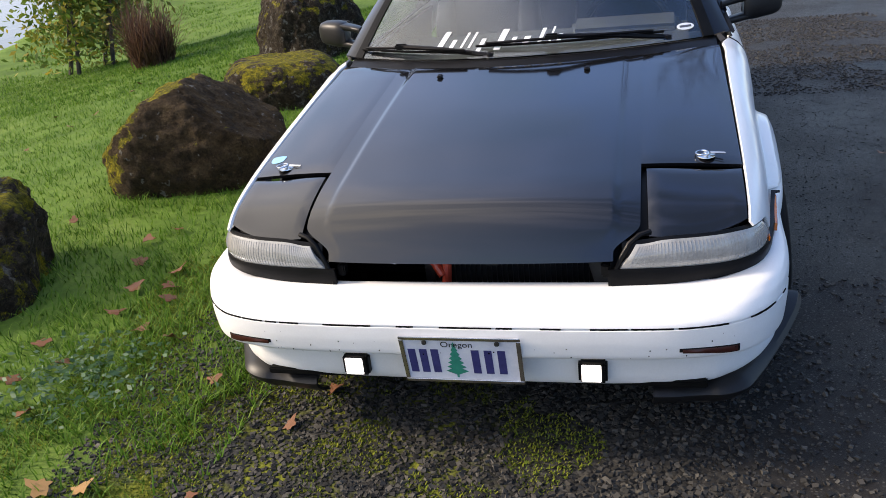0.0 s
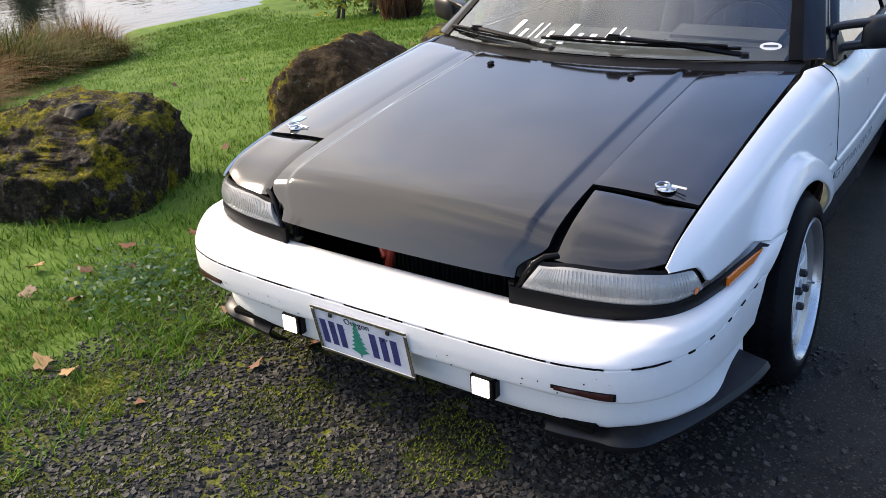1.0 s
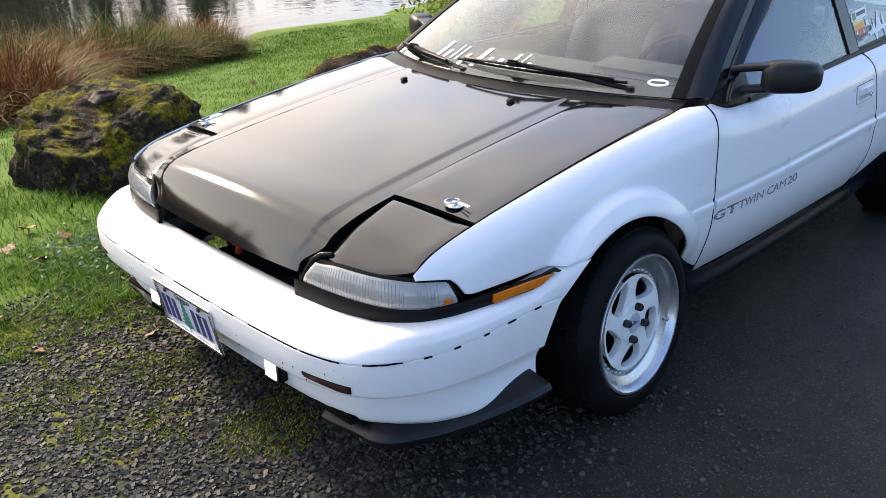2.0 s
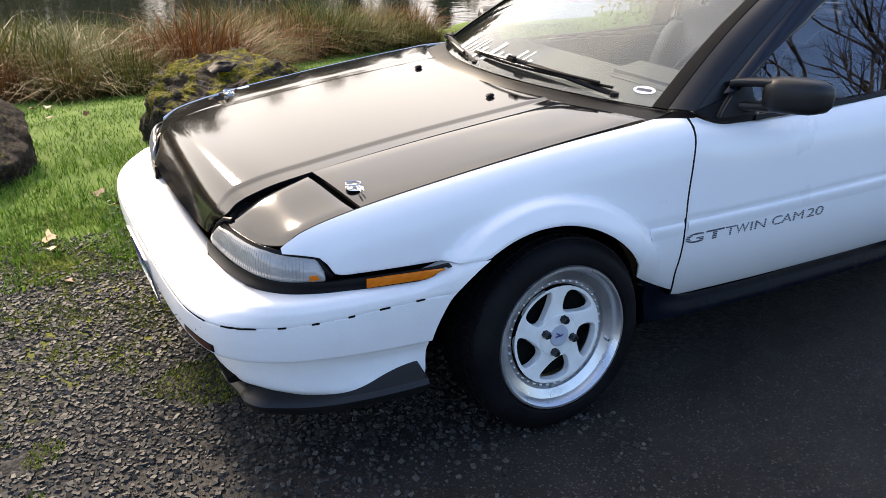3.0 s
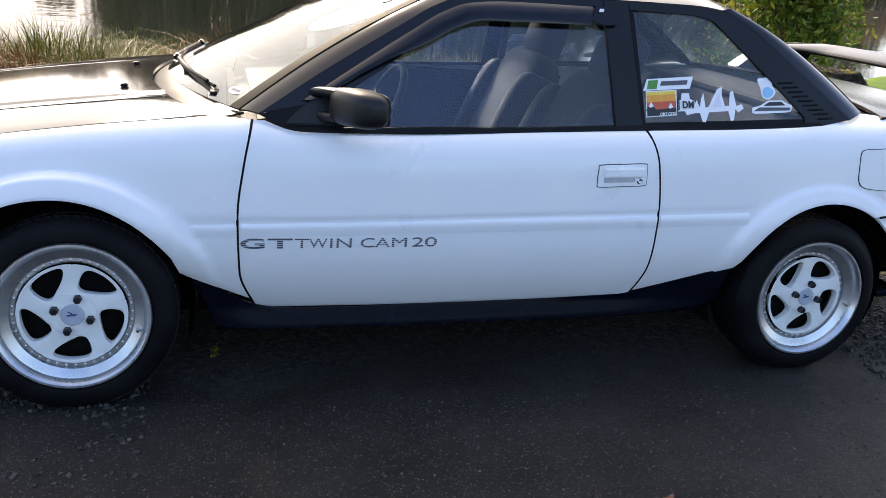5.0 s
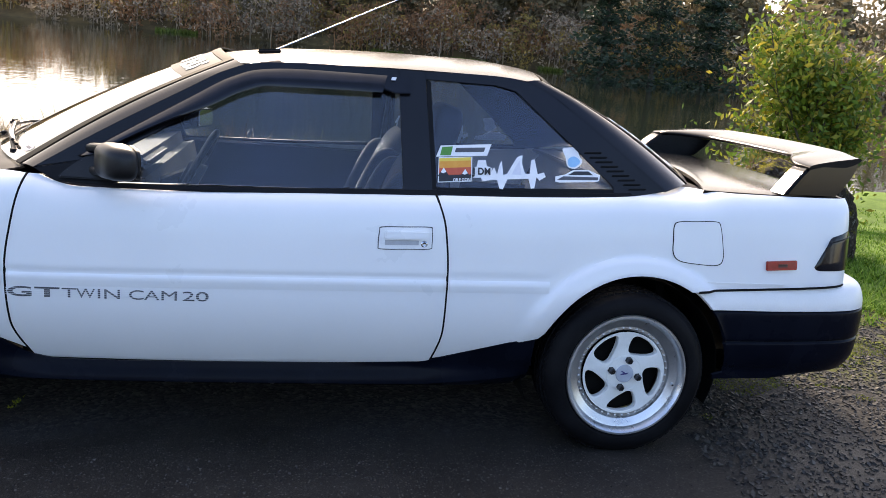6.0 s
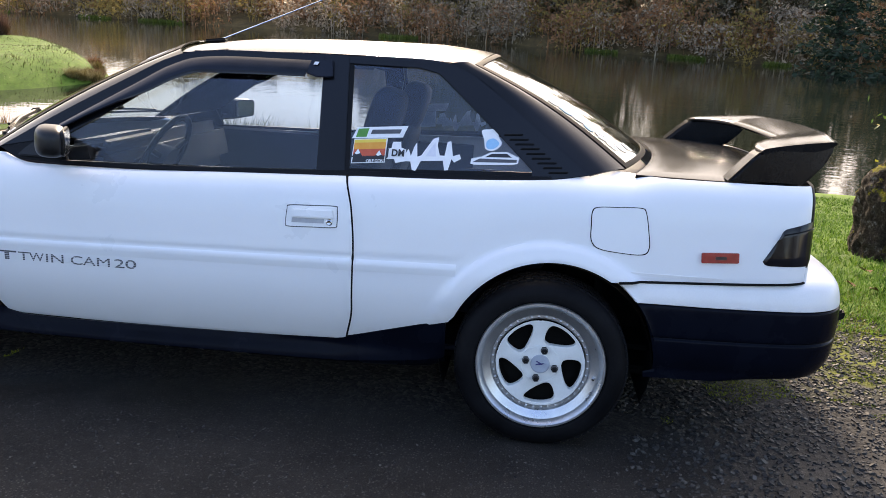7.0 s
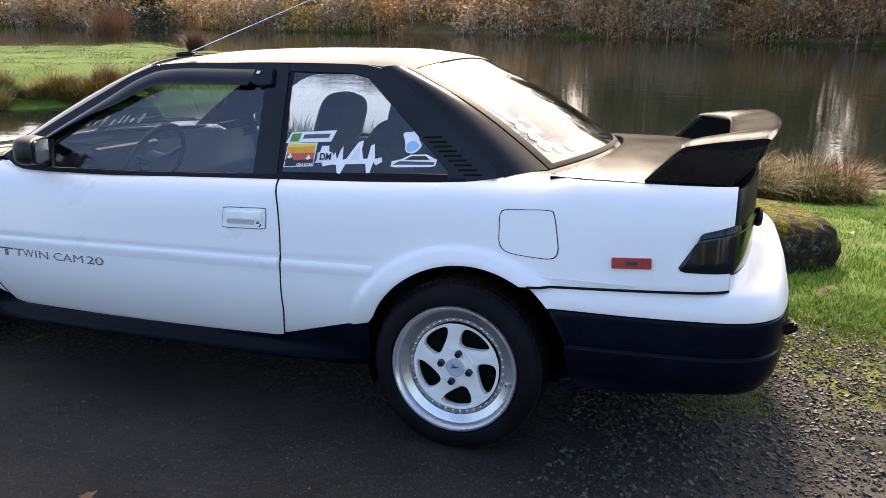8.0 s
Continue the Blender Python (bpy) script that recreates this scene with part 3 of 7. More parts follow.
for s in (1, -1):
    fender = part("fender", side_panel(s, -0.742, 0.475, fender_fine, fender_low, None, DOOR_FRONT, 72, 56), WHITE, car)
    door = part("door", side_panel(s, 0.475, 1.77, fender_fine, DOOR_LOW, DOOR_FRONT, DOOR_BACK, 40, 96, 1.2), WHITE, car)
    quarter = part("rear_quarter_panel", side_panel(s, 1.77, 3.2565, fender_fine, quarter_low, DOOR_BACK, None, 110, 56, ease=1.5), WHITE, car)
    for edge, lo, hi in ((DOOR_FRONT, 0.262, 0.828), (DOOR_BACK, 0.285, 0.842)):
        part("door_gap", tube([(s * (side_x(edge(z), z) - 0.0042), edge(z), z) for z in np.linspace(lo, hi, 30)], 0.0042, 6), RUBBER, car)
    # the raised waist moulding, in three lengths
    for owner, a, b in ((fender, 0.325, 0.448), (door, 0.464, 1.785), (quarter, 1.800, 2.135)):
        def strip(u, v, a=a, b=b):
            y = lerp(a, b, u)
            z = lerp(0.528, 0.578, (y - 0.32) / 1.8)
            dz, out = ((0.010, 0.0004), (0.006, 0.0026), (0.0, 0.0036), (-0.012, 0.0032), (-0.030, 0.0004))[round(v * 4)]
            return (s * (side_x(y, z + dz) + out), y, z + dz)
        part("waist_moulding", sheet(strip, 16, 4, 0.004, roll=0.0), WHITE, owner)

    # black sill, kicked up at both ends
    SILL_TOP = curve((0.33, 0.372), (0.40, 0.328), (0.50, 0.262), (0.60, 0.246), (1.10, 0.253), (1.74, 0.274), (1.80, 0.296), (2.118, 0.394))
    SILL_LOW = curve((0.33, 0.350), (0.36, 0.280), (0.39, 0.166), (0.60, 0.170), (1.75, 0.182), (2.04, 0.196), (2.118, 0.222))

    def sill(u, v):
        y = lerp(0.335, 2.112, u)
        top, low = SILL_TOP(y), SILL_LOW(y)
        z = lerp(top, low, v)
        bulge = 0.018 * smooth(v / 0.8)
        return (s * (side_x(y, max(z, 0.262), False) + 0.004 + bulge - 0.030 * smooth((v - 0.82) / 0.18)), y, z)
    part("side_skirt", sheet(sill, 60, 10, 0.01), SKIRT, car, "dusty black plastic side skirt")


# ---- bonnet, lids and lamps ----
MID = curve((-0.84, 0.678), (-0.78, 0.694), (-0.70, 0.711), (-0.58, 0.729), (-0.40, 0.757), (-0.20, 0.785), (0.11, 0.823), (0.20, 0.834), (0.40, 0.850))

RIDGE = 0.388
SPLIT = 0.438


def bonnet_z(x, y):
    r = abs(x)
    e, m = TOP(y), MID(y)
    if y > 0.2:
        e = lerp(e, 0.828, smooth((y - 0.3) / 0.2))
    if r >= RIDGE:
        return e + (m - e) * 0.80 * (0.700 - r) / (0.700 - RIDGE) + 0.004 * math.sin(math.pi * min(1, (r - RIDGE) / 0.3))
    return e + (m - e) * (0.80 + 0.20 * (1 - (r / RIDGE) ** 2)) + 0.005 * smooth((RIDGE - r) / 0.014)


def cowl_y(x):
    return 0.185 + 0.19 * (x / 0.70) ** 2


def hood_mid(u, v):
    x = lerp(-SPLIT, SPLIT, 0.5 + 0.5 * math.copysign(abs(2 * u - 1) ** 0.6, 2 * u - 1))
    bend = 0.016 * (x / SPLIT) ** 2
    if v <= 0.75:
        y = lerp(cowl_y(x), -0.765 + bend, v / 0.75)
        return (x, y, bonnet_z(x, y - bend * smooth(v)))
    k = (v - 0.75) / 0.25
    ys = curve((0, -0.765), (0.2, -0.790), (0.4, -0.811), (0.6, -0.828), (0.8, -0.842), (1.0, -0.854))
    z0 = bonnet_z(x, -0.765)
    zs = curve(*[(q, z0 - (z0 - 0.566) * f) for q, f in ((0, 0.0), (0.2, 0.12), (0.4, 0.31), (0.6, 0.54), (0.8, 0.77), (1.0, 1.0))])
    pinch = 1 - 0.150 * smooth((k - 0.35) / 0.5) * (abs(x) / SPLIT) ** 3
    return (x * pinch, ys(k) + bend, zs(k))


def hood_side(s):
    def fn(u, v):
        x = lerp(SPLIT, TOPX(0) - 0.006, u)
        back = cowl_y(x)
        y = lerp(back, -0.560 + 0.032 * u, v)
        return (s * x, y, bonnet_z(x, y))
    return sheet(fn, 10, 30, 0.012)


hood = part("hood", join(sheet(hood_mid, 72, 64, 0.012, roll=0.0), hood_side(1), hood_side(-1)), HOOD, car, "glossy black carbon-look hood with two creases")

LID_TOP = curve((-0.80, 0.625), (-0.76, 0.650), (-0.70, 0.680), (-0.60, 0.710), (-0.55, 0.722))


def lid_z(r, y):
    """The lids round off towards their front."""
    return min(bonnet_z(r, y), lerp(LID_TOP(y), TOP(y), smooth((r - 0.42) / 0.28)))


for s in (1, -1):
    def lid(u, v):
        x = lerp(0.452 + 0.006 * v, 0.692, u)
        y = lerp(-0.578 + 0.032 * u, -0.804 + 0.074 * u * u, v)
        return (s * x, y, lid_z(x, y) - 0.004 * smooth((v - 0.8) / 0.2))
    part("headlight_lid", sheet(lid, 14, 14, 0.008, roll=0.003), HOOD, car, "black pop-up headlight lid, closed")

    def well(u, v):
        x = lerp(0.424, 0.672, u)
        y = lerp(-0.548 + 0.03 * u, -0.785 + 0.050 * u * u, v)
        return (s * x, y, lid_z(x, y) - 0.022)
    part("lid_well", sheet(well, 8, 8, 0.004), TRIM, car)

# wrap-round lamps between lids and bumper
NOSE_X = curve((0.0, 0.36), (0.25, 0.50), (0.5, 0.635), (0.68, 0.712), (0.84, 0.748), (1.0, 0.768))
NOSE_Y = curve((0.0, -0.838), (0.25, -0.826), (0.5, -0.795), (0.68, -0.742), (0.84, -0.665), (1.0, -0.565))
for s in (1, -1):
    def lamp(u, v):
        k = u
        top = min(lerp(0.604, 0.614, smooth(k / 0.3)), LAMP_TOP(NOSE_Y(lerp(0.05, 0.87, k))) - 0.007) - 0.022 * smooth((k - 0.94) / 0.06) ** 2
        z = lerp(top, 0.541, v)
        out = 0.010 * math.sin(math.pi * v) - 0.012 * (1 - v)
        a = lerp(0.05, 0.87, k)
        skew = 0.07 * (1 - v) * (1 - smooth(k / 0.25))
        return (s * (NOSE_X(a + skew) + out * smooth(a)), NOSE_Y(a + skew) - out * (1 - smooth(a) * 0.7), z)
    housing = part("front_lamp", sheet(lamp, 60, 8, 0.03), LENS, car, "clear ribbed wrap-round front lamp")
    for k in range(44):
        if k < 34 or k > 36:
            rib = tube([lamp(0.03 + 0.020 * k, q) for q in np.linspace(0.08, 0.92, 7)], 0.0010, 4)
            part("lens_rib", rib, RIB, housing)
    bulb = block((0.004, 0.030, 0.014), (s * 0.7505, -0.672, 0.556), 0.0015)
    part("amber_bulb", bulb, AMBER, housing)

    def brow(u, v):
        a = lerp(0.06, 0.905, u)
        top = min(lerp(0.608, 0.619, smooth(u / 0.3)), LAMP_TOP(NOSE_Y(a)) - 0.001)
        out = 0.006 * math.sin(math.pi * v) - 0.012 * (1 - v) - 0.011
        return (s * (NOSE_X(a) + out * smooth(a)), NOSE_Y(a) - out * (1 - smooth(a) * 0.7), lerp(top, 0.540, v))
    part("lamp_surround", sheet(brow, 60, 4, 0.006), TRIM, car)
    part("lamp_bracket", tube([(s * x, y, z) for x, y, z in ((0.462, -0.792, 0.626), (0.435, -0.806, 0.622), (0.412, -0.816, 0.604), (0.392, -0.826, 0.570), (0.374, -0.834, 0.530), (0.366, -0.838, 0.500))], 0.0065, 8), TRIM, car)

    def belt(u, v):
        a = u * 1.62
        x, y = (NOSE_X(a), NOSE_Y(a)) if a <= 1 else (lerp(0.768, 0.792, (a - 1) / 0.62), lerp(-0.565, -0.330, (a - 1) / 0.62))
        tip = smooth((u - 0.90) / 0.10)
        z = lerp(0.543, lerp(0.496, 0.513, smooth(u / 0.5)), v) + 0.010 * tip * (1 if v > 0.5 else 0.6)
        return (s * (x + 0.010 * a), y - 0.006 * (1 - min(1, a)), z + (0.025 * tip * v))
    strip = part("lamp_strip", sheet(belt, 70, 4, 0.012), TRIM, car, "black rubber strip under the lamp")

    def marker(u, v):
        y = lerp(-0.552, -0.345, u)
        z = lerp(0.541, lerp(0.519, 0.537, smooth((u - 0.75) / 0.25)), v)
        return (s * (lerp(0.769, 0.791, u) + 0.019), y, z)
    part("side_marker", sheet(marker, 16, 3, 0.008, roll=0.0015), AMBER, strip, "amber side marker lens")


# ---- front bumper ----
PLAN_X = curve((0.0, 0.0), (0.2, 0.272), (0.36, 0.494), (0.48, 0.647), (0.58, 0.741), (0.68, 0.792), (0.80, 0.812), (1.0, 0.822))
PLAN_Y = curve((0.0, -0.968), (0.2, -0.966), (0.36, -0.956), (0.48, -0.923), (0.58, -0.846), (0.68, -0.732), (0.80, -0.598), (1.0, -0.405))


def plan(a, d):
    """A point of the bumper's plan at a from its middle (0) to the wheel (1), d outwards."""
    s, a = (1, a) if a >= 0 else (-1, -a)
    h = 0.004
    tx, ty = PLAN_X(a + h) - PLAN_X(a - h), PLAN_Y(a + h) - PLAN_Y(a - h)
    if a < h:
        tx, ty = 1.0, 0.0
    if a > 1 - h:
        tx, ty = PLAN_X(1) - PLAN_X(1 - 2 * h), PLAN_Y(1) - PLAN_Y(1 - 2 * h)
    n = math.hypot(tx, ty)
    return s * (PLAN_X(a) + d * ty / n), PLAN_Y(a) - d * tx / n


FACE = ((0.492, -0.155), (0.497, -0.149), (0.500, -0.138), (0.499, -0.116), (0.495, -0.086), (0.488, -0.057), (0.478, -0.031), (0.466, -0.013), (0.455, -0.003), (0.4475, 0.0), (0.4455, -0.006), (0.4425, -0.006), (0.4405, 0.001),
        (0.410, 0.002), (0.385, 0.0), (0.366, -0.003), (0.358, -0.008), (0.353, -0.030), (0.348, -0.074), (0.325, -0.084), (0.292, -0.082), (0.262, -0.083), (0.236, -0.090), (0.222, -0.108))
FLANK = ((0.511, -0.090), (0.513, -0.072), (0.514, -0.050), (0.512, -0.028), (0.505, -0.014), (0.496, -0.008), (0.485, -0.003), (0.472, -0.001), (0.462, 0.0), (0.4575, 0.0), (0.4560, -0.003), (0.4530, -0.003), (0.4515, 0.0),
         (0.420, 0.001), (0.390, -0.001), (0.368, -0.003), (0.357, -0.005), (0.353, -0.012), (0.349, -0.017), (0.338, -0.020), (0.310, -0.025), (0.275, -0.022), (0.240, -0.014), (0.222, -0.022))


def along(points, k):
    return curve(*[(i / (len(points) - 1), p[k]) for i, p in enumerate(points)])


FZ, FD, SZ, SD = along(FACE, 0), along(FACE, 1), along(FLANK, 0), along(FLANK, 1)


def bumper(u, v):
    a = 2 * u - 1
    r = abs(a)
    side = smooth((r - 0.40) / 0.26)
    z = lerp(FZ(v), SZ(v), side)
    d = lerp(FD(v), SD(v), lerp(side, smooth((r - 0.52) / 0.34), smooth((v - 0.66) / 0.1)))
    # the groove falls towards the wheel
    z -= 0.012 * smooth((r - 0.6) / 0.4) * math.exp(-((z - 0.352) / 0.03) ** 2)
    z += 0.018 * smooth((r - 0.6) / 0.4) * math.exp(-((z - 0.455) / 0.03) ** 2)
    x, y = plan(a, d)
    if r > 0.84:
        # the end follows the wheel opening and flares out to meet the arch
        k = (r - 0.84) / 0.16
        rise = smooth((k - 0.50) / 0.26)
        if v < 0.36:
            z += 0.041 * rise * (1 - v / 0.36)
        q = 1 - ((z - 0.26) / 0.347) ** 2
        end = -0.030 - 0.365 * math.sqrt(max(0.0, q)) if z > 0.26 else -0.395 - 0.3 * (0.26 - z)
        y0 = PLAN_Y(0.84)
        y = lerp(y, lerp(y0, end, k), smooth(k / 0.3))
        flare = smooth((k - 0.35) / 0.6)
        x = math.copysign(lerp(abs(x), max(abs(x), side_x(y, max(z, 0.46)) - 0.10 * max(0, 0.42 - z)), flare), a)
    return (x, y, z)


front_bumper = part("front_bumper", sheet(bumper, 120, 92, 0.01, inside=(0, 0, 0.4), roll=0.0), BUMPER_WHITE, car, "white painted front bumper with stone chips", 40)
# the broken dark seam round the bumper
rng = random.Random(4)
k = -0.60
while k < 0.60:
    n = rng.uniform(0.02, 0.12)
    e = min(0.60, k + n)

    def seam(u, v, a=k, b=e):
        q = lerp(a, b, u)
        x, y, z = bumper(0.5 + 0.5 * q, 10.5 / 23)
        far = math.hypot(x, y)
        return (x * (1 + 0.006 / far), y * (1 + 0.006 / far), z + (0.5 - v) * rng.uniform(0.0015, 0.0045))
    part("seam_strip", sheet(seam, 10, 1, 0.003, inside=(0, 0, 0.4), roll=0.0), RUBBER, front_bumper)
    k = e + rng.choice((0.004, 0.008, 0.05))
for s in (1, -1):
    for k in range(5):
        a = (0.637, 0.705, 0.785, 0.862, 0.925)[k]
        def seam(u, v):
            x, y, z = bumper(0.5 + 0.5 * s * lerp(a, a + 0.016, u), 10.5 / 23)
            return (x + s * 0.005, y, z + 0.002 - 0.004 * v)
        part("seam_strip", sheet(seam, 4, 1, 0.003, inside=(0, 0, 0.4), roll=0.0), RUBBER, front_bumper)

for s in (1, -1):
    # recessed reflector and its slot
    def slot(u, v, z0=0.391, z1=0.368, d=0.003):
        x, y = plan(s * lerp(0.385, 0.498, u), d)
        return (x, y, lerp(z0 - 0.004 * u * u, lerp(z0 - 0.010, z1, smooth(u / 0.85)), v))
    part("reflector_slot", sheet(slot, 10, 3, 0.02, inside=(0, 0, 0.4)), TRIM, front_bumper)
    part("reflector", sheet(lambda u, v: slot(0.05 + 0.91 * u, v, 0.3885, 0.3705, 0.0045), 10, 2, 0.01, inside=(0, 0, 0.4)), MAROON, front_bumper, "dull red bumper reflector")
    # fog lamp
    fog = part("fog_lamp", block((0.073, 0.05, 0.060), (s * 0.318, -0.882, 0.283), 0.006), TRIM, car, "small square fog lamp in a black case")
    part("lens", block((0.050, 0.006, 0.050), (s * 0.318 - 0.003, -0.9075, 0.284), 0.002), FOG, fog, "white fog lamp lens")
    part("bracket", block((0.09, 0.012, 0.006), (s * 0.322, -0.876, 0.318), 0.001), TRIM, fog)
    # lip
    def lip(u, v):
        a = lerp(0.345, 0.985, u)
        rise = 0.060 * smooth((a - 0.66) / 0.34)
        z, d = ((0.230, -0.104), (0.224, -0.070), (0.213, -0.046), (0.200, -0.036), (0.184, -0.042), (0.160, -0.066), (0.138, -0.105))[round(v * 6)]
        x, y = plan(s * a, d - 0.050 * (1 - smooth((a - 0.42) / 0.18)) - 0.010 + 0.105 * smooth((a - 0.62) / 0.36) * smooth(v / 0.3))
        return (x, y, z + rise - 0.012 * (1 - smooth((a - 0.42) / 0.18)))
    part("bumper_lip", sheet(lip, 60, 6, 0.010, inside=(0, 0, 0.4), roll=0.001), MATT, car, "dull black plastic corner lip")

# number plate in its frame
plate = part("number_plate", slab([(-0.1525, -0.076), (0.1525, -0.076), (0.1525, 0.076), (-0.1525, 0.076)], 0.003, lambda a, b, c: Vector((a - 0.004, -0.9590 - c - 0.19 * b, 0.349 + b * 0.97)), 0.001), PLATE, car, "Oregon number plate with a green tree in a worn frame")


def on_plate(a, b, c):
    return Vector((a - 0.004, -0.9625 - c - 0.19 * b, 0.349 + b * 0.97))


for a, b, w, h in ((0, 0.0725, 0.312, 0.011), (0, -0.0725, 0.312, 0.011), (-0.1505, 0, 0.011, 0.135), (0.1505, 0, 0.011, 0.135)):
    part("plate_frame", slab([(a - w / 2, b - h / 2), (a + w / 2, b - h / 2), (a + w / 2, b + h / 2), (a - w / 2, b + h / 2)], 0.005, on_plate, 0.0015), CHROME, plate, "worn chrome plate frame")
for a in (-0.128, -0.098, -0.068, 0.037, 0.070, 0.104):
    part("character_bar", slab([(a - 0.010, -0.046), (a + 0.010, -0.046), (a + 0.010, 0.034), (a - 0.010, 0.034)], 0.0006, on_plate), NAVY, plate)
tree = []
for k in range(7):
    w = 0.0045 + 0.0042 * k
    z = 0.052 - 0.0145 * k
    tree += [(w * 0.45, z + 0.004), (w, z - 0.005)]
part("tree_emblem", slab([(0.0, 0.060)] + tree + [(0.003, -0.052), (0.003, -0.062), (-0.003, -0.062), (-0.003, -0.052)] + [(-a, b) for a, b in tree[::-1]], 0.0006, lambda a, b, c: on_plate(a - 0.016, b, c)), TEAL, plate)
for a in (-0.093, 0.093):
    part("bolt", block((0.012, 0.006, 0.012), (a, -0.9790, 0.349 + 0.058), 0.002), DARKSTEEL, plate)
lettering("state_name", "Oregon", 0.026, lambda a, b, c: on_plate(a - 0.050, b + 0.043, c + 0.0004), VINYLK, plate)


# ---- greenhouse: one flat plane a side leans in from the belt to the roof ----
def pane_x(z):
    return 0.745 - 0.456 * (z - 0.84)


def on_side(s, out=0.0):
    return lambda a, b, c: Vector((s * (pane_x(b) + out - c), a, b))


def bent(points, n=14):
    f = [curve(*[(i, p[k]) for i, p in enumerate(points)]) for k in (0, 1)]
    return [(f[0](t), f[1](t)) for t in np.linspace(0, len(points) - 1, n)]


RAIL_OUT = bent([(0.515, 0.848), (0.70, 0.968), (0.93, 1.105), (1.055, 1.176), (1.15, 1.208), (1.30, 1.220), (1.68, 1.226)], 26)
RAIL_IN = bent([(0.735, 0.893), (0.86, 0.972), (1.00, 1.063), (1.10, 1.128), (1.18, 1.158), (1.30, 1.170), (1.66, 1.172)], 26)
for s in (1, -1):
    side = on_side(s)
    part("door_frame", slab(RAIL_OUT + RAIL_IN[::-1], 0.022, side, 0.002), ROOF, car, "black painted pillar and window frame")
    part("mirror_corner", slab([(0.515, 0.846), (0.735, 0.893), (0.762, 0.818), (0.752, 0.806), (0.585, 0.812)], 0.020, side, 0.002), TRIM, car)
    part("belt_strip", slab([(0.745, 0.803), (1.22, 0.815), (1.742, 0.838), (2.12, 0.852), (2.42, 0.873), (2.42, 0.885), (2.12, 0.868), (1.742, 0.855), (1.22, 0.830), (0.75, 0.818)], 0.018, on_side(s, 0.006), 0.002), TRIM, car)
    part("pillar", slab([(1.638, 0.848), (1.734, 0.852), (1.702, 1.226), (1.612, 1.226)], 0.016, on_side(s, 0.002), 0.002), ROOF, car, "black centre pillar")
    door_glass = part("door_glass", slab([(0.750, 0.818), (1.645, 0.845), (1.620, 1.175), (1.180, 1.160), (1.00, 1.066), (0.74, 0.897)], 0.004, on_side(s, -0.006)), SIDEGLASS, car, "tinted door window", 0)
    quarter_glass = part("quarter_glass", slab([(1.738, 0.850), (2.395, 0.884), (2.23, 1.026), (2.035, 1.196), (1.98, 1.206), (1.708, 1.206)], 0.004, on_side(s, -0.003)), SIDEGLASS, car, "tinted rear side window with stickers", 0)
    door_glass.visible_shadow = quarter_glass.visible_shadow = False
    part("rear_pillar", slab([(1.702, 1.226), (1.704, 1.200), (1.945, 1.200), (2.015, 1.186), (2.225, 1.012), (2.355, 0.898), (2.355, 0.868), (2.47, 0.882), (2.545, 0.897), (2.42, 0.988), (2.25, 1.112), (2.14, 1.186), (2.07, 1.218), (2.00, 1.230), (1.85, 1.232)],
                                  0.014, on_side(s, 0.003), 0.002), ROOF, car, "broad black rear pillar with a louvred vent")
    part("glass_border", slab([(1.734, 0.848), (2.36, 0.880), (2.355, 0.893), (1.748, 0.862), (1.722, 1.192), (1.706, 1.205)], 0.003, on_side(s, -0.0015)), TRIM, car)
    for k in range(9):
        a, b = 2.252 + 0.0195 * k, 1.002 - 0.0135 * k
        part("vent_slat", slab([(a, b), (a + 0.062, b + 0.004), (a + 0.064, b + 0.009), (a + 0.004, b + 0.005)], 0.004, on_side(s, 0.0065), 0.001), RUBBER, car)
    # wind deflector over the door window
    def visor(u, v):
        i = u * (len(RAIL_IN) - 3) + 1
        k = int(min(i, len(RAIL_IN) - 2))
        a = np.array(RAIL_IN[k]) * (1 - (i - k)) + np.array(RAIL_IN[k + 1]) * (i - k)
        b = np.array(RAIL_OUT[k]) * (1 - (i - k)) + np.array(RAIL_OUT[k + 1]) * (i - k)
        p = b * 0.62 + a * 0.38 + (a - b) / np.linalg.norm(a - b) * 0.058 * v
        return (s * (pane_x(p[1]) + 0.004 + 0.020 * math.sin(v * 1.9)), p[0], p[1])
    vis = part("wind_deflector", sheet(visor, 40, 8, 0.003), SMOKE, car, "smoked plastic wind deflector over the window")
    part("end_cap", slab([(1.575, 1.206), (1.650, 1.206), (1.655, 1.152), (1.600, 1.148), (1.560, 1.160)], 0.022, on_side(s, 0.020), 0.003), SMOKE, vis)
    part("maker_mark", slab([(1.585, 1.190), (1.600, 1.190), (1.604, 1.200), (1.589, 1.200)], 0.001, on_side(s, 0.0262)), VINYLW, vis)


def windscreen(u, v):
    x0, x1 = lerp(-0.683, -0.520, v), lerp(0.683, 0.520, v)
    x = lerp(x0, x1, u)
    q = 1 - (x / x1) ** 2
    y = lerp(0.462, 1.075, v) - lerp(0.225, 0.085, v) * q - 0.02 * math.sin(math.pi * v)
    z = lerp(0.846, 1.212, v) + lerp(0.012, 0.030, v) * q + 0.012 * math.sin(math.pi * v)
    return (x, y, z)


screen = part("windscreen", sheet(windscreen, 30, 20, 0.005, inside=(0, 1.4, 0.5), roll=0.0), GLASS, car, "hazy windscreen with white lettering", 60)
screen.visible_shadow = False


def on_screen(u, v, out):
    p, q, r = (np.array(windscreen(*w)) for w in ((u, v), (u + 0.01, v), (u, v + 0.01)))
    n = np.cross(q - p, r - p)
    n /= np.linalg.norm(n)
    n = n if n[1] < 0 else -n
    return p + n * out


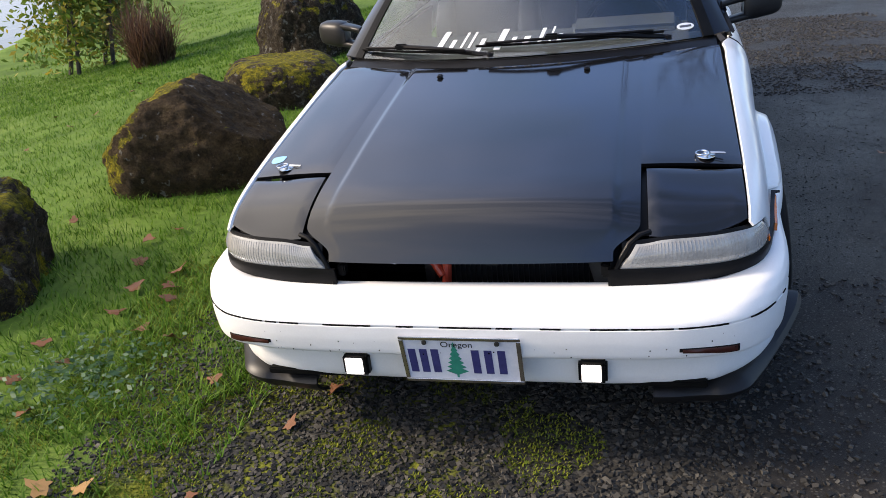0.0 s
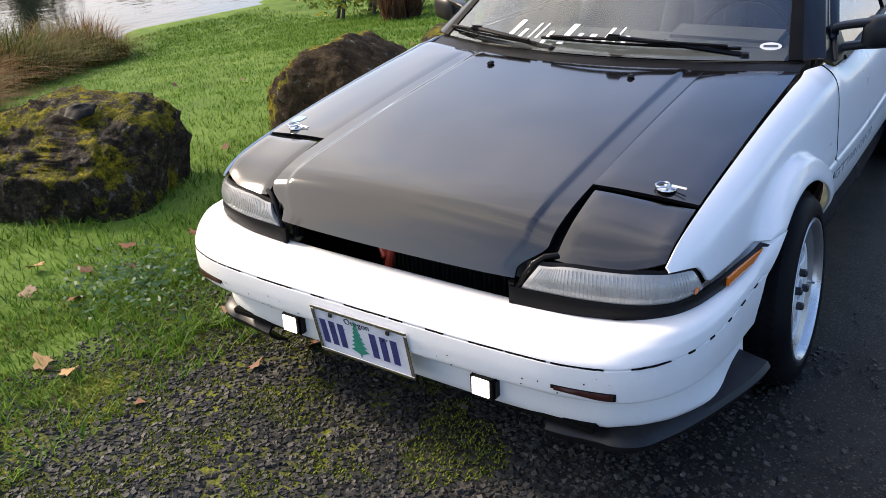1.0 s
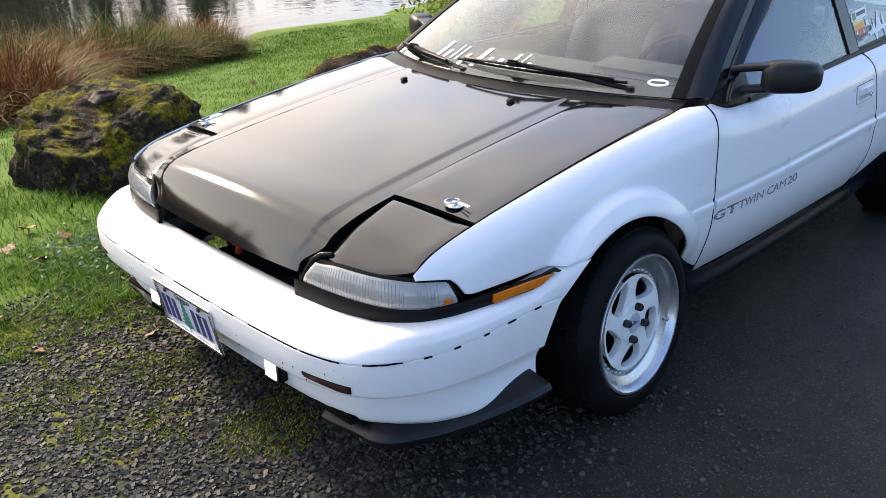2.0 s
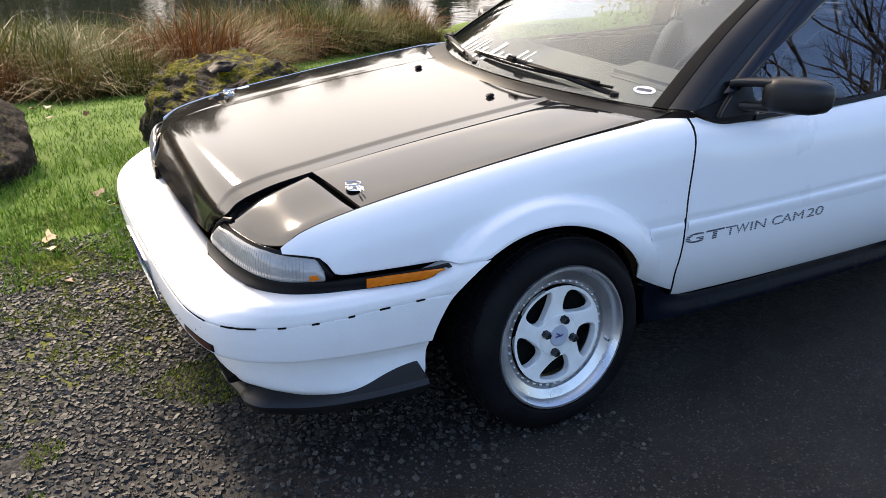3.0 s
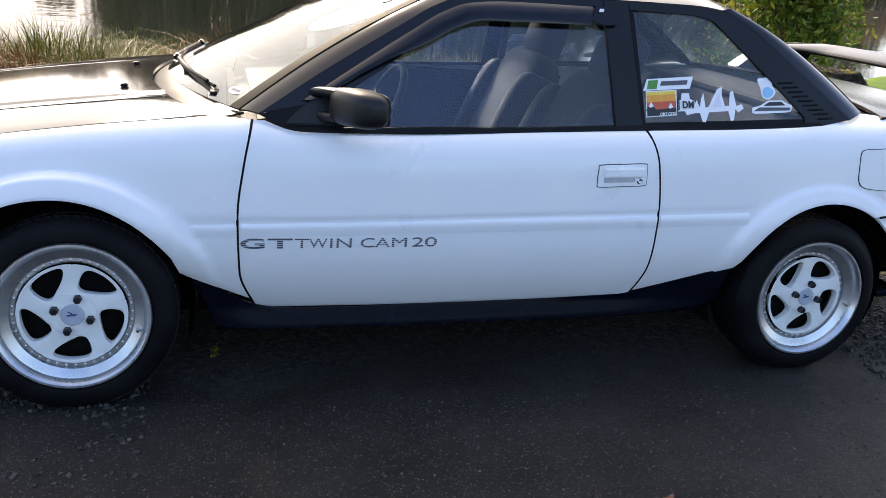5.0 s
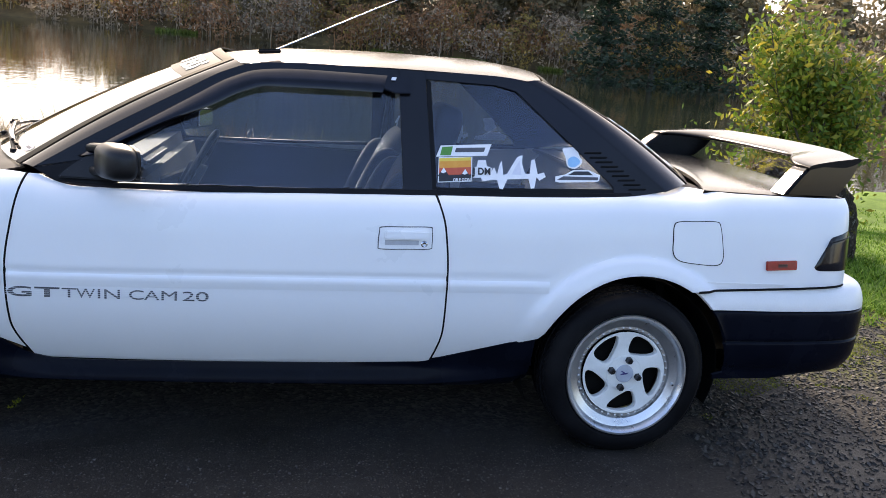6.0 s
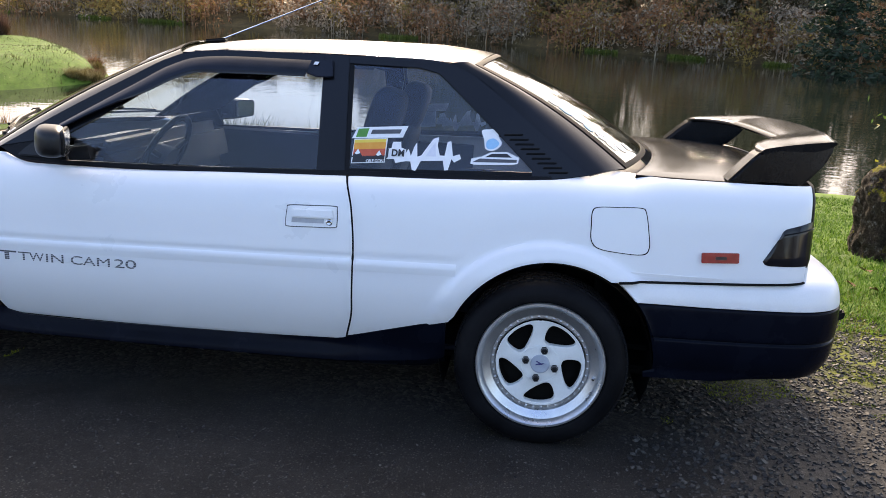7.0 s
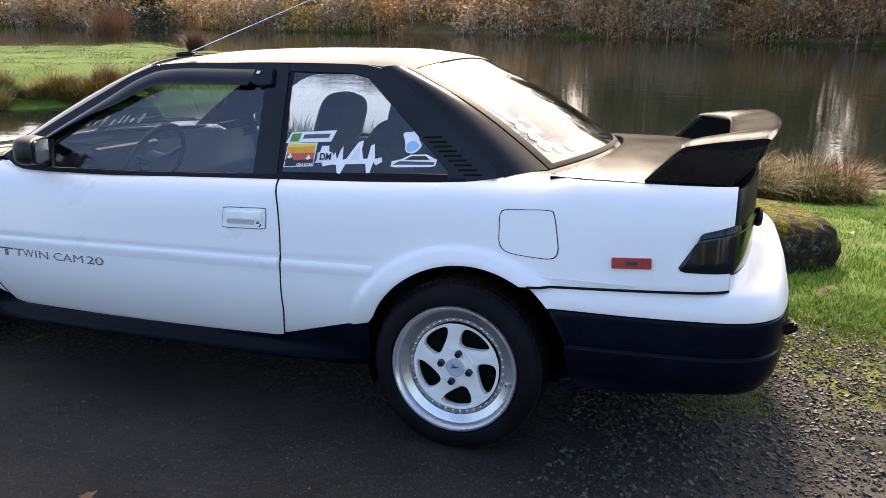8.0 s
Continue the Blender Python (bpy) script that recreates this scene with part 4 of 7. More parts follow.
def edge_strip(fn, path, width, out=0.004, thick=0.006):
    """A strip along an edge of a pane, given as (u, v, inward u, inward v) stations."""
    f = [curve(*[(i / (len(path) - 1), p[k]) for i, p in enumerate(path)]) for k in range(4)]
    return sheet(lambda u, v: fn(f[0](u) + f[2](u) * v * width, f[1](u) + f[3](u) * v * width, out), 30, 2, thick, inside=(0, 1.4, 0.5), roll=0.001)


part("screen_seal", edge_strip(on_screen, [(0.0, 0.0, 1, 0), (0.0, 1.0, 1, 0)], 0.028), RUBBER, screen)
part("screen_seal", edge_strip(on_screen, [(1.0, 0.0, -1, 0), (1.0, 1.0, -1, 0)], 0.028), RUBBER, screen)
part("screen_seal", edge_strip(on_screen, [(0.0, 1.0, 0, -1), (1.0, 1.0, 0, -1)], 0.04), RUBBER, screen)
part("sun_strip", edge_strip(on_screen, [(0.02, 0.97, 0, -1), (0.98, 0.97, 0, -1)], 0.19, 0.0015, 0.001), TRIM, screen, "dark banner with white letters across the screen")


def cowl(u, v):
    x = lerp(-0.69, 0.69, u)
    y = lerp(cowl_y(x) + 0.004, 0.475 - 0.235 * (1 - (x / 0.69) ** 2), v)
    return (x, y, lerp(bonnet_z(x, cowl_y(x)) - 0.012, 0.842 + 0.012 * (1 - (x / 0.69) ** 2), v))


part("cowl_panel", sheet(cowl, 30, 4, 0.008, inside=(0, 0.5, 0)), TRIM, car, "black cowl panel at the foot of the screen")

ROOF_Z = curve((0.95, 1.218), (1.08, 1.242), (1.26, 1.264), (1.63, 1.281), (1.94, 1.284), (2.10, 1.272), (2.20, 1.258))


def roof(u, v):
    w = 0.562 - 0.045 * smooth((0.18 - v) / 0.18) - 0.045 * smooth((v - 0.85) / 0.15)
    x = lerp(-w, w, u)
    q = 1 - (x / w) ** 2
    y = lerp(1.082 - 0.085 * q, 2.125 + 0.045 * q, v)
    return (x, y, ROOF_Z(y) - 0.050 * (1 - q) ** 1.1 + (0.012 * (1 - v / 0.1) * (1 - q) if v < 0.1 else 0))


part("roof", sheet(roof, 30, 40, 0.014), ROOF, car, "satin black painted roof")


def rear_glass(u, v):
    w = lerp(0.518, 0.612, v)
    x = lerp(-w, w, u)
    q = 1 - (x / w) ** 2
    y = lerp(2.130, 2.668, v) + lerp(0.045, 0.125, v) * q + 0.012 * math.sin(math.pi * v)
    z = lerp(1.222, 0.915, v) + lerp(0.036, 0.018, v) * q + 0.020 * math.sin(math.pi * v)
    return (x, y, z)


back_glass = part("rear_window", sheet(rear_glass, 30, 20, 0.005, inside=(0, 1.4, 0.5), roll=0.0), GLASS, car, "hazy rear window with pale stickers", 60)
back_glass.visible_shadow = False


def on_back(u, v, out):
    p, q, r = (np.array(rear_glass(*w)) for w in ((u, v), (u + 0.01, v), (u, v + 0.01)))
    n = np.cross(q - p, r - p)
    n /= np.linalg.norm(n)
    n = n if n[1] > 0 else -n
    return p + n * out


for path in ([(0, 0, 1, 0), (0, 1, 1, 0)], [(1, 0, -1, 0), (1, 1, -1, 0)], [(0, 1, 0, -1), (1, 1, 0, -1)], [(0, 0, 0, 1), (1, 0, 0, 1)]):
    part("window_seal", edge_strip(on_back, path, 0.030), RUBBER, back_glass)


# the pillars' inner faces, between the side planes and the glass
for s in (1, -1):
    back_edge = bent([(2.055, 1.224), (2.14, 1.186), (2.25, 1.112), (2.42, 0.988), (2.545, 0.897)], 12)
    fy, fz = (curve(*[(i / 11, p[k]) for i, p in enumerate(back_edge)]) for k in (0, 1))

    def inner(u, v):
        g = np.array(rear_glass(0.999 if s > 0 else 0.001, u))
        p = np.array((s * (pane_x(fz(u)) + 0.002), fy(u), fz(u)))
        q = p + (g - p) * v
        return tuple(q + np.array((s * 0.014, 0.008, 0.008)) * math.sin(math.pi * v))
    part("pillar_return", sheet(inner, 24, 4, 0.006, inside=(0, 1.6, 0.8), roll=0.0), ROOF, car)
    front_edge = [p for p in RAIL_OUT if p[0] < 1.13]
    n = len(front_edge) - 1
    gy, gz = (curve(*[(i / n, p[k]) for i, p in enumerate(front_edge)]) for k in (0, 1))

    def inner(u, v):
        g = np.array(windscreen(0.998 if s > 0 else 0.002, u))
        p = np.array((s * (pane_x(gz(u)) - 0.001), gy(u), gz(u)))
        q = p + (g - p) * v
        return tuple(q + np.array((0, -0.004, 0.004)) * math.sin(math.pi * v))
    part("pillar_return", sheet(inner, 24, 4, 0.006, inside=(0, 1.4, 0.6), roll=0.0), ROOF, car)


def deck(u, v):
    q = 1 - lerp(-1, 1, u) ** 2
    y = lerp(2.690 + 0.125 * q, 3.222 + 0.035 * q**0.5, v)
    x = lerp(-1, 1, u) * min(0.705, TOPX(y) + 0.01 if v > 0.5 else 1)
    return (x, y, 0.911 + 0.022 * q**0.8 - 0.012 * smooth((v - 0.85) / 0.15))


part("trunk_lid", sheet(deck, 36, 24, 0.014), LID, car, "satin black trunk lid")


def back_plan(q, z, out=0.0):
    """The rounded back between the quarter panels; q runs from -1 to 1 across it."""
    x0 = side_x(3.254, z)
    return (q * (x0 - 0.001) + math.copysign(out, q) * abs(q), 3.254 + out * (1 - abs(q) ** 3) + 0.072 * max(0.0, 1 - q * q) ** 0.55, z)


def tail_panel(u, v):
    z = lerp(0.906, 0.655, v)
    return back_plan(math.sin(lerp(-1, 1, u) * math.pi / 2), z)


part("tail_panel", sheet(tail_panel, 24, 8, 0.012), TRIM, car, "black panel between the tail lamps")
for s in (1, -1):
    def tail_lamp(u, v):
        # along the flank, then round the corner to the back
        e = math.sqrt(max(0.0, 1 - max(0.0, 1 - u / 0.10) ** 2.2)) * 0.34 + 0.66
        z = lerp(lerp(0.732, 0.778 + 0.05 * min(u, 0.5), e), lerp(0.700, 0.662, e), v)
        if u <= 0.5:
            k = u / 0.5
            y = lerp(lerp(3.158, 3.106, v), 3.254, k)
            return (s * (side_x(y, z) + 0.005), y, z)
        k = (u - 0.5) / 0.5
        return back_plan(s * math.cos(0.02 + 0.98 * k), z, 0.005)
    part("bumper_gap", tube([(s * (side_x(y, quarter_low(y)) - 0.001), y, quarter_low(y) - 0.002) for y in np.linspace(2.66, 3.254, 44)], 0.0042, 6), RUBBER, car)
    part("lower_panel", sheet(lambda u, v: back_plan(s * math.cos(lerp(0.0, math.pi / 2, u)), lerp(0.656, 0.560, v)), 24, 4, 0.01, roll=0.0), WHITE, car)
    tail = part("tail_lamp", sheet(tail_lamp, 48, 8, 0.012, roll=0.003), SMOKE, car, "smoked wrap-round tail lamp")
    part("lamp_divider", tube([tail_lamp(t, 0.16) for t in np.linspace(0.04, 1, 20)], 0.0022, 6), TRIM, tail)

# rear bumper: white above, black below
REAR_X = curve((0.0, 0.0), (0.3, 0.41), (0.46, 0.625), (0.56, 0.728), (0.66, 0.786), (0.78, 0.815), (1.0, 0.838))
REAR_Y = curve((0.0, 3.452), (0.3, 3.445), (0.46, 3.420), (0.56, 3.368), (0.66, 3.270), (0.78, 3.090), (1.0, 2.775))


def rear_plan(a, d):
    s, a = (1, a) if a >= 0 else (-1, -a)
    h = 0.004
    lo, hi = max(0.0, a - h), min(1.0, a + h)
    tx, ty = (1.0, 0.0) if a < h else (REAR_X(hi) - REAR_X(lo), REAR_Y(hi) - REAR_Y(lo))
    n = math.hypot(tx, ty)
    return s * (REAR_X(a) - d * ty / n), REAR_Y(a) + d * tx / n


def ring(profile, ends=0.0):
    zs = curve(*[(i / (len(profile) - 1), z) for i, (z, d) in enumerate(profile)])
    ds = curve(*[(i / (len(profile) - 1), d) for i, (z, d) in enumerate(profile)])

    def fn(u, v):
        a = 2 * u - 1
        z, d = zs(v), ds(v)
        side = smooth((abs(a) - 0.66) / 0.2)
        if d < -0.02:
            d = lerp(d, max(d, -0.022), side)
        x, y = rear_plan(a, d)
        if abs(a) > 0.88:
            # the end follows the wheel opening
            q = max(0.0, 1 - ((z - 0.28) / 0.36) ** 2)
            y = lerp(y, 2.447 + 0.352 * math.sqrt(q) + 0.012, smooth((abs(a) - 0.88) / 0.12)) if z > 0.28 else y
        return (x, y, z + 0.012 * (1 - abs(a)))
    return fn


rear_bumper = part("rear_bumper", sheet(ring(((0.600, -0.19), (0.610, -0.12), (0.604, -0.05), (0.590, -0.022), (0.565, -0.008), (0.535, 0.0), (0.516, 0.002), (0.512, -0.006))), 90, 24, 0.01, roll=0.0), BUMPER_WHITE, car, "white and black rear bumper", 45)
part("lower_bumper", sheet(ring(((0.513, -0.005), (0.508, 0.004), (0.470, 0.006), (0.410, 0.004), (0.402, -0.002), (0.394, 0.004), (0.345, 0.0), (0.300, -0.016), (0.268, -0.045), (0.258, -0.085))), 90, 30, 0.01, roll=0.0), SKIRT, rear_bumper, "black plastic lower bumper", 45)
part("tow_tab", block((0.05, 0.05, 0.035), (0.55, 3.445, 0.455), 0.008, (20, 0, 20)), TRIM, rear_bumper)
part("trunk_lock", turned([(-0.012, 0.001), (-0.012, 0.030), (0.004, 0.034), (0.014, 0.028), (0.018, 0.001)], 20), TRIM, car).matrix_basis = pose(0.30, 3.330, 0.755, 0, 0, 90)

# ---- spoiler: a hoop on two feet ----
def wing(u, v):
    # v runs round the section from the leading edge, over the top, and back
    r = abs(2 * u - 1)
    drop = 0.006 * r**2 + 0.010 * smooth((r - 0.72) / 0.28)
    pts = loop_through([(3.055, 1.026), (3.075, 1.038), (3.18, 1.052), (3.30, 1.063), (3.374, 1.068), (3.382, 1.057), (3.31, 1.036), (3.18, 1.022), (3.08, 1.018)], 28)
    y, z = pts[int(v * 28) % 28]
    y = 3.382 - (3.382 - y) * lerp(0.52, 1.0, smooth((r - 0.50) / 0.40))
    y += (0.025 - 0.24 * (y - 3.05)) * r**2
    return ((2 * u - 1) * (0.704 - 0.30 * (y - 3.06)), y, z - drop)


bm = bmesh.new()
rings = [[bm.verts.new(wing(i / 40, k / 28)) for k in range(28)] for i in range(41)]
for a, b in zip(rings, rings[1:]):
    for k in range(28):
        bm.faces.new((a[k], a[(k + 1) % 28], b[(k + 1) % 28], b[k]))
bm.faces.new(rings[0])
bm.faces.new(rings[-1][::-1])
bmesh.ops.recalc_face_normals(bm, faces=bm.faces)
spoiler = part("rear_spoiler", bm, LID, car, "black hoop spoiler on the trunk lid")
for s in (1, -1):
    foot = slab([(2.972, 0.908), (3.215, 0.902), (3.245, 0.915), (3.305, 0.980), (3.328, 1.030), (3.326, 1.050), (3.30, 1.050), (3.18, 1.034), (3.08, 1.014), (3.050, 0.988)], 0.105, lambda a, b, c: Vector((s * (0.735 - c - 0.30 * (a - 2.98) - 0.06 * (b - 0.90)), a, b)), 0.014, 3)
    part("foot", foot, LID, spoiler)

# fuel flap, side reflector, door handle, lettering
fl = loop_through([(2.556, 0.795), (2.575, 0.809), (2.64, 0.813), (2.71, 0.816), (2.728, 0.803), (2.742, 0.74), (2.748, 0.690), (2.728, 0.667), (2.65, 0.668), (2.585, 0.677), (2.560, 0.702), (2.556, 0.75)], 48)


def on_flank(s, out):
    return lambda a, b, c: Vector((s * (side_x(a, b) + out - c), a, b))


part("flap_gap", slab([(a, b) for a, b in fl], 0.004, on_flank(1, 0.0012)), RUBBER, car)
flc = np.mean(fl, axis=0)
part("fuel_flap", slab([tuple(flc + (np.array(p) - flc) * 0.967) for p in fl], 0.004, on_flank(1, 0.0028), 0.0008), WHITE, car, "white fuel filler flap")
for s in (1, -1):
    ref = part("side_reflector", slab([(2.913, 0.658), (3.030, 0.665), (3.028, 0.697), (2.911, 0.690)], 0.010, on_flank(s, 0.010), 0.002), REDLENS, car, "red rear side reflector")
    part("lens_bar", slab([(2.955, 0.672), (2.990, 0.674), (2.990, 0.684), (2.955, 0.682)], 0.002, on_flank(s, 0.0115)), MAROON, ref)
    part("handle_recess", slab(loop_through([(1.563, 0.68), (1.565, 0.725), (1.573, 0.737), (1.65, 0.741), (1.722, 0.744), (1.730, 0.735), (1.732, 0.690), (1.724, 0.678), (1.65, 0.674), (1.572, 0.671)], 40), 0.006, on_flank(s, 0.004), 0.0015), WHITE, car, "white door handle in its recess")
    part("handle_gap", slab(loop_through([(1.560, 0.68), (1.562, 0.727), (1.571, 0.740), (1.65, 0.744), (1.724, 0.747), (1.733, 0.737), (1.735, 0.690), (1.726, 0.675), (1.65, 0.671), (1.570, 0.668)], 40), 0.003, on_flank(s, 0.0008)), GREYINK, car)
    # grey plate painted as the shade in the recess below the handle
    part("handle_shade", slab([(1.582, 0.684), (1.690, 0.688), (1.690, 0.702), (1.582, 0.699)], 0.003, on_flank(s, 0.0055)), SHADEGREY, car)
    part("door_handle", slab([(1.580, 0.701), (1.722, 0.705), (1.722, 0.735), (1.580, 0.731)], 0.012, on_flank(s, 0.013), 0.004), WHITE, car)
    lock = part("door_lock", turned([(0.0, 0.001), (0.003, 0.007), (0.0, 0.011), (-0.004, 0.011)], 16), CHROME, car)
    lock.matrix_basis = pose(s * (side_x(1.708, 0.692) + 0.005), 1.708, 0.692, 0, 0, 0 if s > 0 else 180)


def door_letter(text, y0, y1, bold):
    """One letter of the door's model name, fitted between y0 and y1."""
    ob = lettering("model_letter", text, 0.043, lambda a, b, c: Vector((a, b, c)), GREYINK, car, bold)
    lo, hi = min(v.co.x for v in ob.data.vertices), max(v.co.x for v in ob.data.vertices)
    for v in ob.data.vertices:
        y = lerp(y0, y1, (v.co.x - lo) / (hi - lo))
        z = 0.4685 + v.co.y + 0.016 * (y - 0.46)
        v.co = Vector((side_x(y, z) + 0.0012 + v.co.z, y, z))


for text, y0, y1, bold in (("G", 0.463, 0.532, 0.001), ("T", 0.540, 0.612, 0.001), ("T", 0.618, 0.660, 0), ("W", 0.660, 0.714, 0), ("I", 0.722, 0.729, 0), ("N", 0.741, 0.786, 0),
                           ("C", 0.813, 0.856, 0), ("A", 0.857, 0.902, 0), ("M", 0.908, 0.954, 0), ("2", 0.970, 1.006, 0), ("0", 1.010, 1.048, 0)):
    door_letter(text, y0, y1, bold)
# fine white lines cut through the letters
for k in range(4):
    def line(u, v, k=k):
        y = lerp(0.458, 1.053, u)
        z = 0.4685 + 0.0062 + 0.0062 * k + 0.016 * (y - 0.46) - 0.0009 * v
        return (side_x(y, z) + 0.0022, y, z)
    part("letter_line", sheet(line, 40, 1, 0.0006, roll=0.0), WHITE, car)

# ---- wheels ----
def build_wheel():
    """A wheel about the x axis, its face towards +x, its middle at the origin."""
    wheel = empty("wheel")
    wheel.parent = car
    prof = [(0.012, 0.208), (0.028, 0.214), (0.036, 0.222), (0.038, 0.240), (0.030, 0.262), (0.016, 0.277), (-0.004, 0.2845), (-0.07, 0.2865), (-0.14, 0.2845), (-0.165, 0.270), (-0.172, 0.240), (-0.165, 0.215), (-0.150, 0.208)]
    part("tyre", turned(prof, 72), TYRE, wheel, "black low-profile tyre")
    tread = bmesh.new()
    for k in range(72):
        for row, (x, w) in enumerate(((-0.006, 0.020), (-0.040, 0.022), (-0.072, 0.022), (-0.104, 0.022), (-0.135, 0.020))):
            b = block((w, 0.021, 0.006), (x, 0, 0.2865 if row not in (0, 4) else 0.2842), 0.0, (0, 0, 14 if row % 2 else -14))
            bmesh.ops.transform(b, matrix=pose(0, 0, 0, 5 * k + 2.5 * (row % 2)), verts=b.verts)
            m = bpy.data.meshes.new("piece")
            b.to_mesh(m)
            b.free()
            tread.from_mesh(m)
            bpy.data.meshes.remove(m)
    tagged(part("tread_block", tread, TYRE, wheel), kind="stuff")
    lip = [(-0.150, 0.205), (-0.150, 0.195), (-0.03, 0.150), (-0.012, 0.148), (-0.008, 0.152), (-0.008, 0.162), (0.000, 0.166), (0.006, 0.178), (0.010, 0.186), (0.012, 0.191), (0.020, 0.194), (0.030, 0.199), (0.036, 0.205), (0.036, 0.211), (0.030, 0.214), (0.020, 0.213), (0.012, 0.208)]
    part("rim_lip", turned(lip, 96), RIM, wheel, "polished stepped rim lip")
    # the face with five swept openings
    bm = bmesh.new()
    n = 60
    hole = [(0.137, 122), (0.137, 106), (0.131, 100), (0.113, 101), (0.090, 110), (0.074, 126), (0.070, 138), (0.078, 149), (0.102, 150), (0.127, 146), (0.136, 138)]
    hole = [(r * math.cos(radians(-a)), r * math.sin(radians(-a))) for r, a in hole]
    hole = loop_through([(a, -b) for a, b in hole], n)
    mid = 125.0
    for k in range(5):
        turn = 72 * k
        rows = []
        c = np.array((0.100 * math.cos(radians(mid)), 0.100 * math.sin(radians(mid))))
        for layer in range(5):
            row = []
            for p in hole:
                q = np.array(p)
                if layer == 0:
                    y, z, x = *q, -0.022
                elif layer == 1:
                    y, z, x = *q, -0.001
                else:
                    # ray from the opening's middle to the sector's edge
                    d = (q - c) / np.linalg.norm(q - c)
                    reach = 0.0
                    for step in range(1, 400):
                        w = c + d * step * 0.0005
                        r, a = math.hypot(*w), math.degrees(math.atan2(w[1], w[0])) % 360
                        if r > 0.147 or r < 0.034 or a > mid + 36.4 or a < mid - 36.4:
                            break
                        reach = step * 0.0005
                    e = c + d * reach
                    t = (0.0, 0.0, 0.10, 0.5, 1.0)[layer]
                    w = q + (e - q) * t
                    y, z = w
                    x = (0, 0, 0.002, 0.003, 0.003)[layer] + 0.003 * smooth((0.10 - math.hypot(y, z)) / 0.05)
                a = radians(turn)
                row.append(bm.verts.new((x, y * math.cos(a) - z * math.sin(a), y * math.sin(a) + z * math.cos(a))))
            rows.append(row)
        for r0, r1 in zip(rows, rows[1:]):
            for i in range(n):
                bm.faces.new((r0[i], r0[(i + 1) % n], r1[(i + 1) % n], r1[i]))
    bmesh.ops.remove_doubles(bm, verts=bm.verts, dist=0.0008)
    bmesh.ops.recalc_face_normals(bm, faces=bm.faces)
    part("wheel_face", bm, DISC, wheel, "cream white five-spoke swept wheel face", 30)
    part("hub_ring", turned([(0.004, 0.0640), (0.0065, 0.0635), (0.0075, 0.0625), (0.0065, 0.0610), (0.0075, 0.0600), (0.0085, 0.036), (0.010, 0.032), (0.004, 0.030)], 48), DISC, wheel)
    cap = part("centre_cap", turned([(0.0, 0.0335), (0.009, 0.0330), (0.012, 0.029), (0.0125, 0.001)], 40), CAP, wheel, "grey centre cap with a dark mark")
    part("cap_mark", slab([(-0.016, -0.003), (0.006, -0.002), (0.015, 0.004), (0.004, 0.003), (-0.010, 0.012), (-0.013, 0.010), (-0.004, 0.003), (-0.014, 0.001)], 0.0008, lambda a, b, c: Vector((0.0128 + c, a, b))), NAVY, cap)
    part("brake_hub", turned([(-0.045, 0.001), (-0.045, 0.125), (-0.055, 0.125), (-0.055, 0.148), (-0.10, 0.148)], 48), UNDER, wheel)
    for k in range(4):
        nut = part("wheel_nut", turned([(0.000, 0.0128), (0.004, 0.0128), (0.006, 0.0115), (0.020, 0.0115), (0.024, 0.008), (0.024, 0.0005)], 6), NUT, wheel)
        nut.location = (0.004, 0.049 * math.cos(radians(90 * k + 72)), 0.049 * math.sin(radians(90 * k + 72)))
    rivet = mesh_of("rivet", turned([(-0.001, 0.0046), (0.002, 0.0040), (0.0034, 0.0022), (0.0036, 0.0002)], 8), RIM)
    for k in range(40):
        ob = new("rivet", rivet)
        ob.parent = wheel
        a = radians(9 * k)
        ob.location = (-0.0075, 0.1565 * math.cos(a), 0.1565 * math.sin(a))
    valve = part("valve", tube([(0.004, 0, 0), (0.022, 0, -0.003)], 0.0042, 8), CHROME, wheel)
    valve.location = (0.0, 0.178 * math.cos(radians(-16)), 0.178 * math.sin(radians(-16)))
    return wheel


wheel = build_wheel()
wheel.matrix_basis = pose(0.838, 0.005, 0.2785, 0, -5.0, 1.0)
copy_thing(wheel, pose(0.834, 2.435, 0.2780, 6, -2.0))
copy_thing(wheel, pose(-0.838, 0.005, 0.2785, 20, -5.0, 179))
copy_thing(wheel, pose(-0.834, 2.435, 0.2780, 50, -2.0, 180))

# ---- underbody, wheel wells and engine bay ----
part("floor_pan", block((1.30, 3.60, 0.03), (0, 1.22, 0.215), 0.01), UNDER, car)
part("firewall", block((1.30, 0.03, 0.56), (0, 0.46, 0.50), 0.005), UNDER, car)
part("rear_bulkhead", block((1.26, 0.03, 0.60), (0, 2.62, 0.52), 0.005), UNDER, car)
part("inner_sill", block((0.05, 1.42, 0.16), (0.70, 1.24, 0.27), 0.01), UNDER, car)
part("inner_sill", block((0.05, 1.42, 0.16), (-0.70, 1.24, 0.27), 0.01), UNDER, car)
for s in (1, -1):
    for c, r in ((-0.03, 0.372), (2.447, 0.362)):
        def liner(u, v):
            a = math.pi * lerp(-0.12, 1.12, u)
            x = lerp(0.30, 0.775, v)
            return (s * x, c - r * math.cos(a), 0.27 + (r - 0.012) * math.sin(a) * 0.965)
        part("wheel_well", sheet(liner, 24, 3, 0.004, inside=(s * 0.6, c, 0.27)), UNDER, car)
        part("well_wall", block((0.02, 0.80, 0.62), (s * 0.44, c, 0.42), 0.003), UNDER, car)
part("front_tray", block((1.20, 0.42, 0.02), (0, -0.66, 0.235), 0.004), UNDER, car)
part("rear_tray", block((1.30, 0.62, 0.02), (0, 3.04, 0.300), 0.004), UNDER, car)
part("bumper_beam", block((1.20, 0.05, 0.12), (0, -0.845, 0.42), 0.01), UNDER, car)
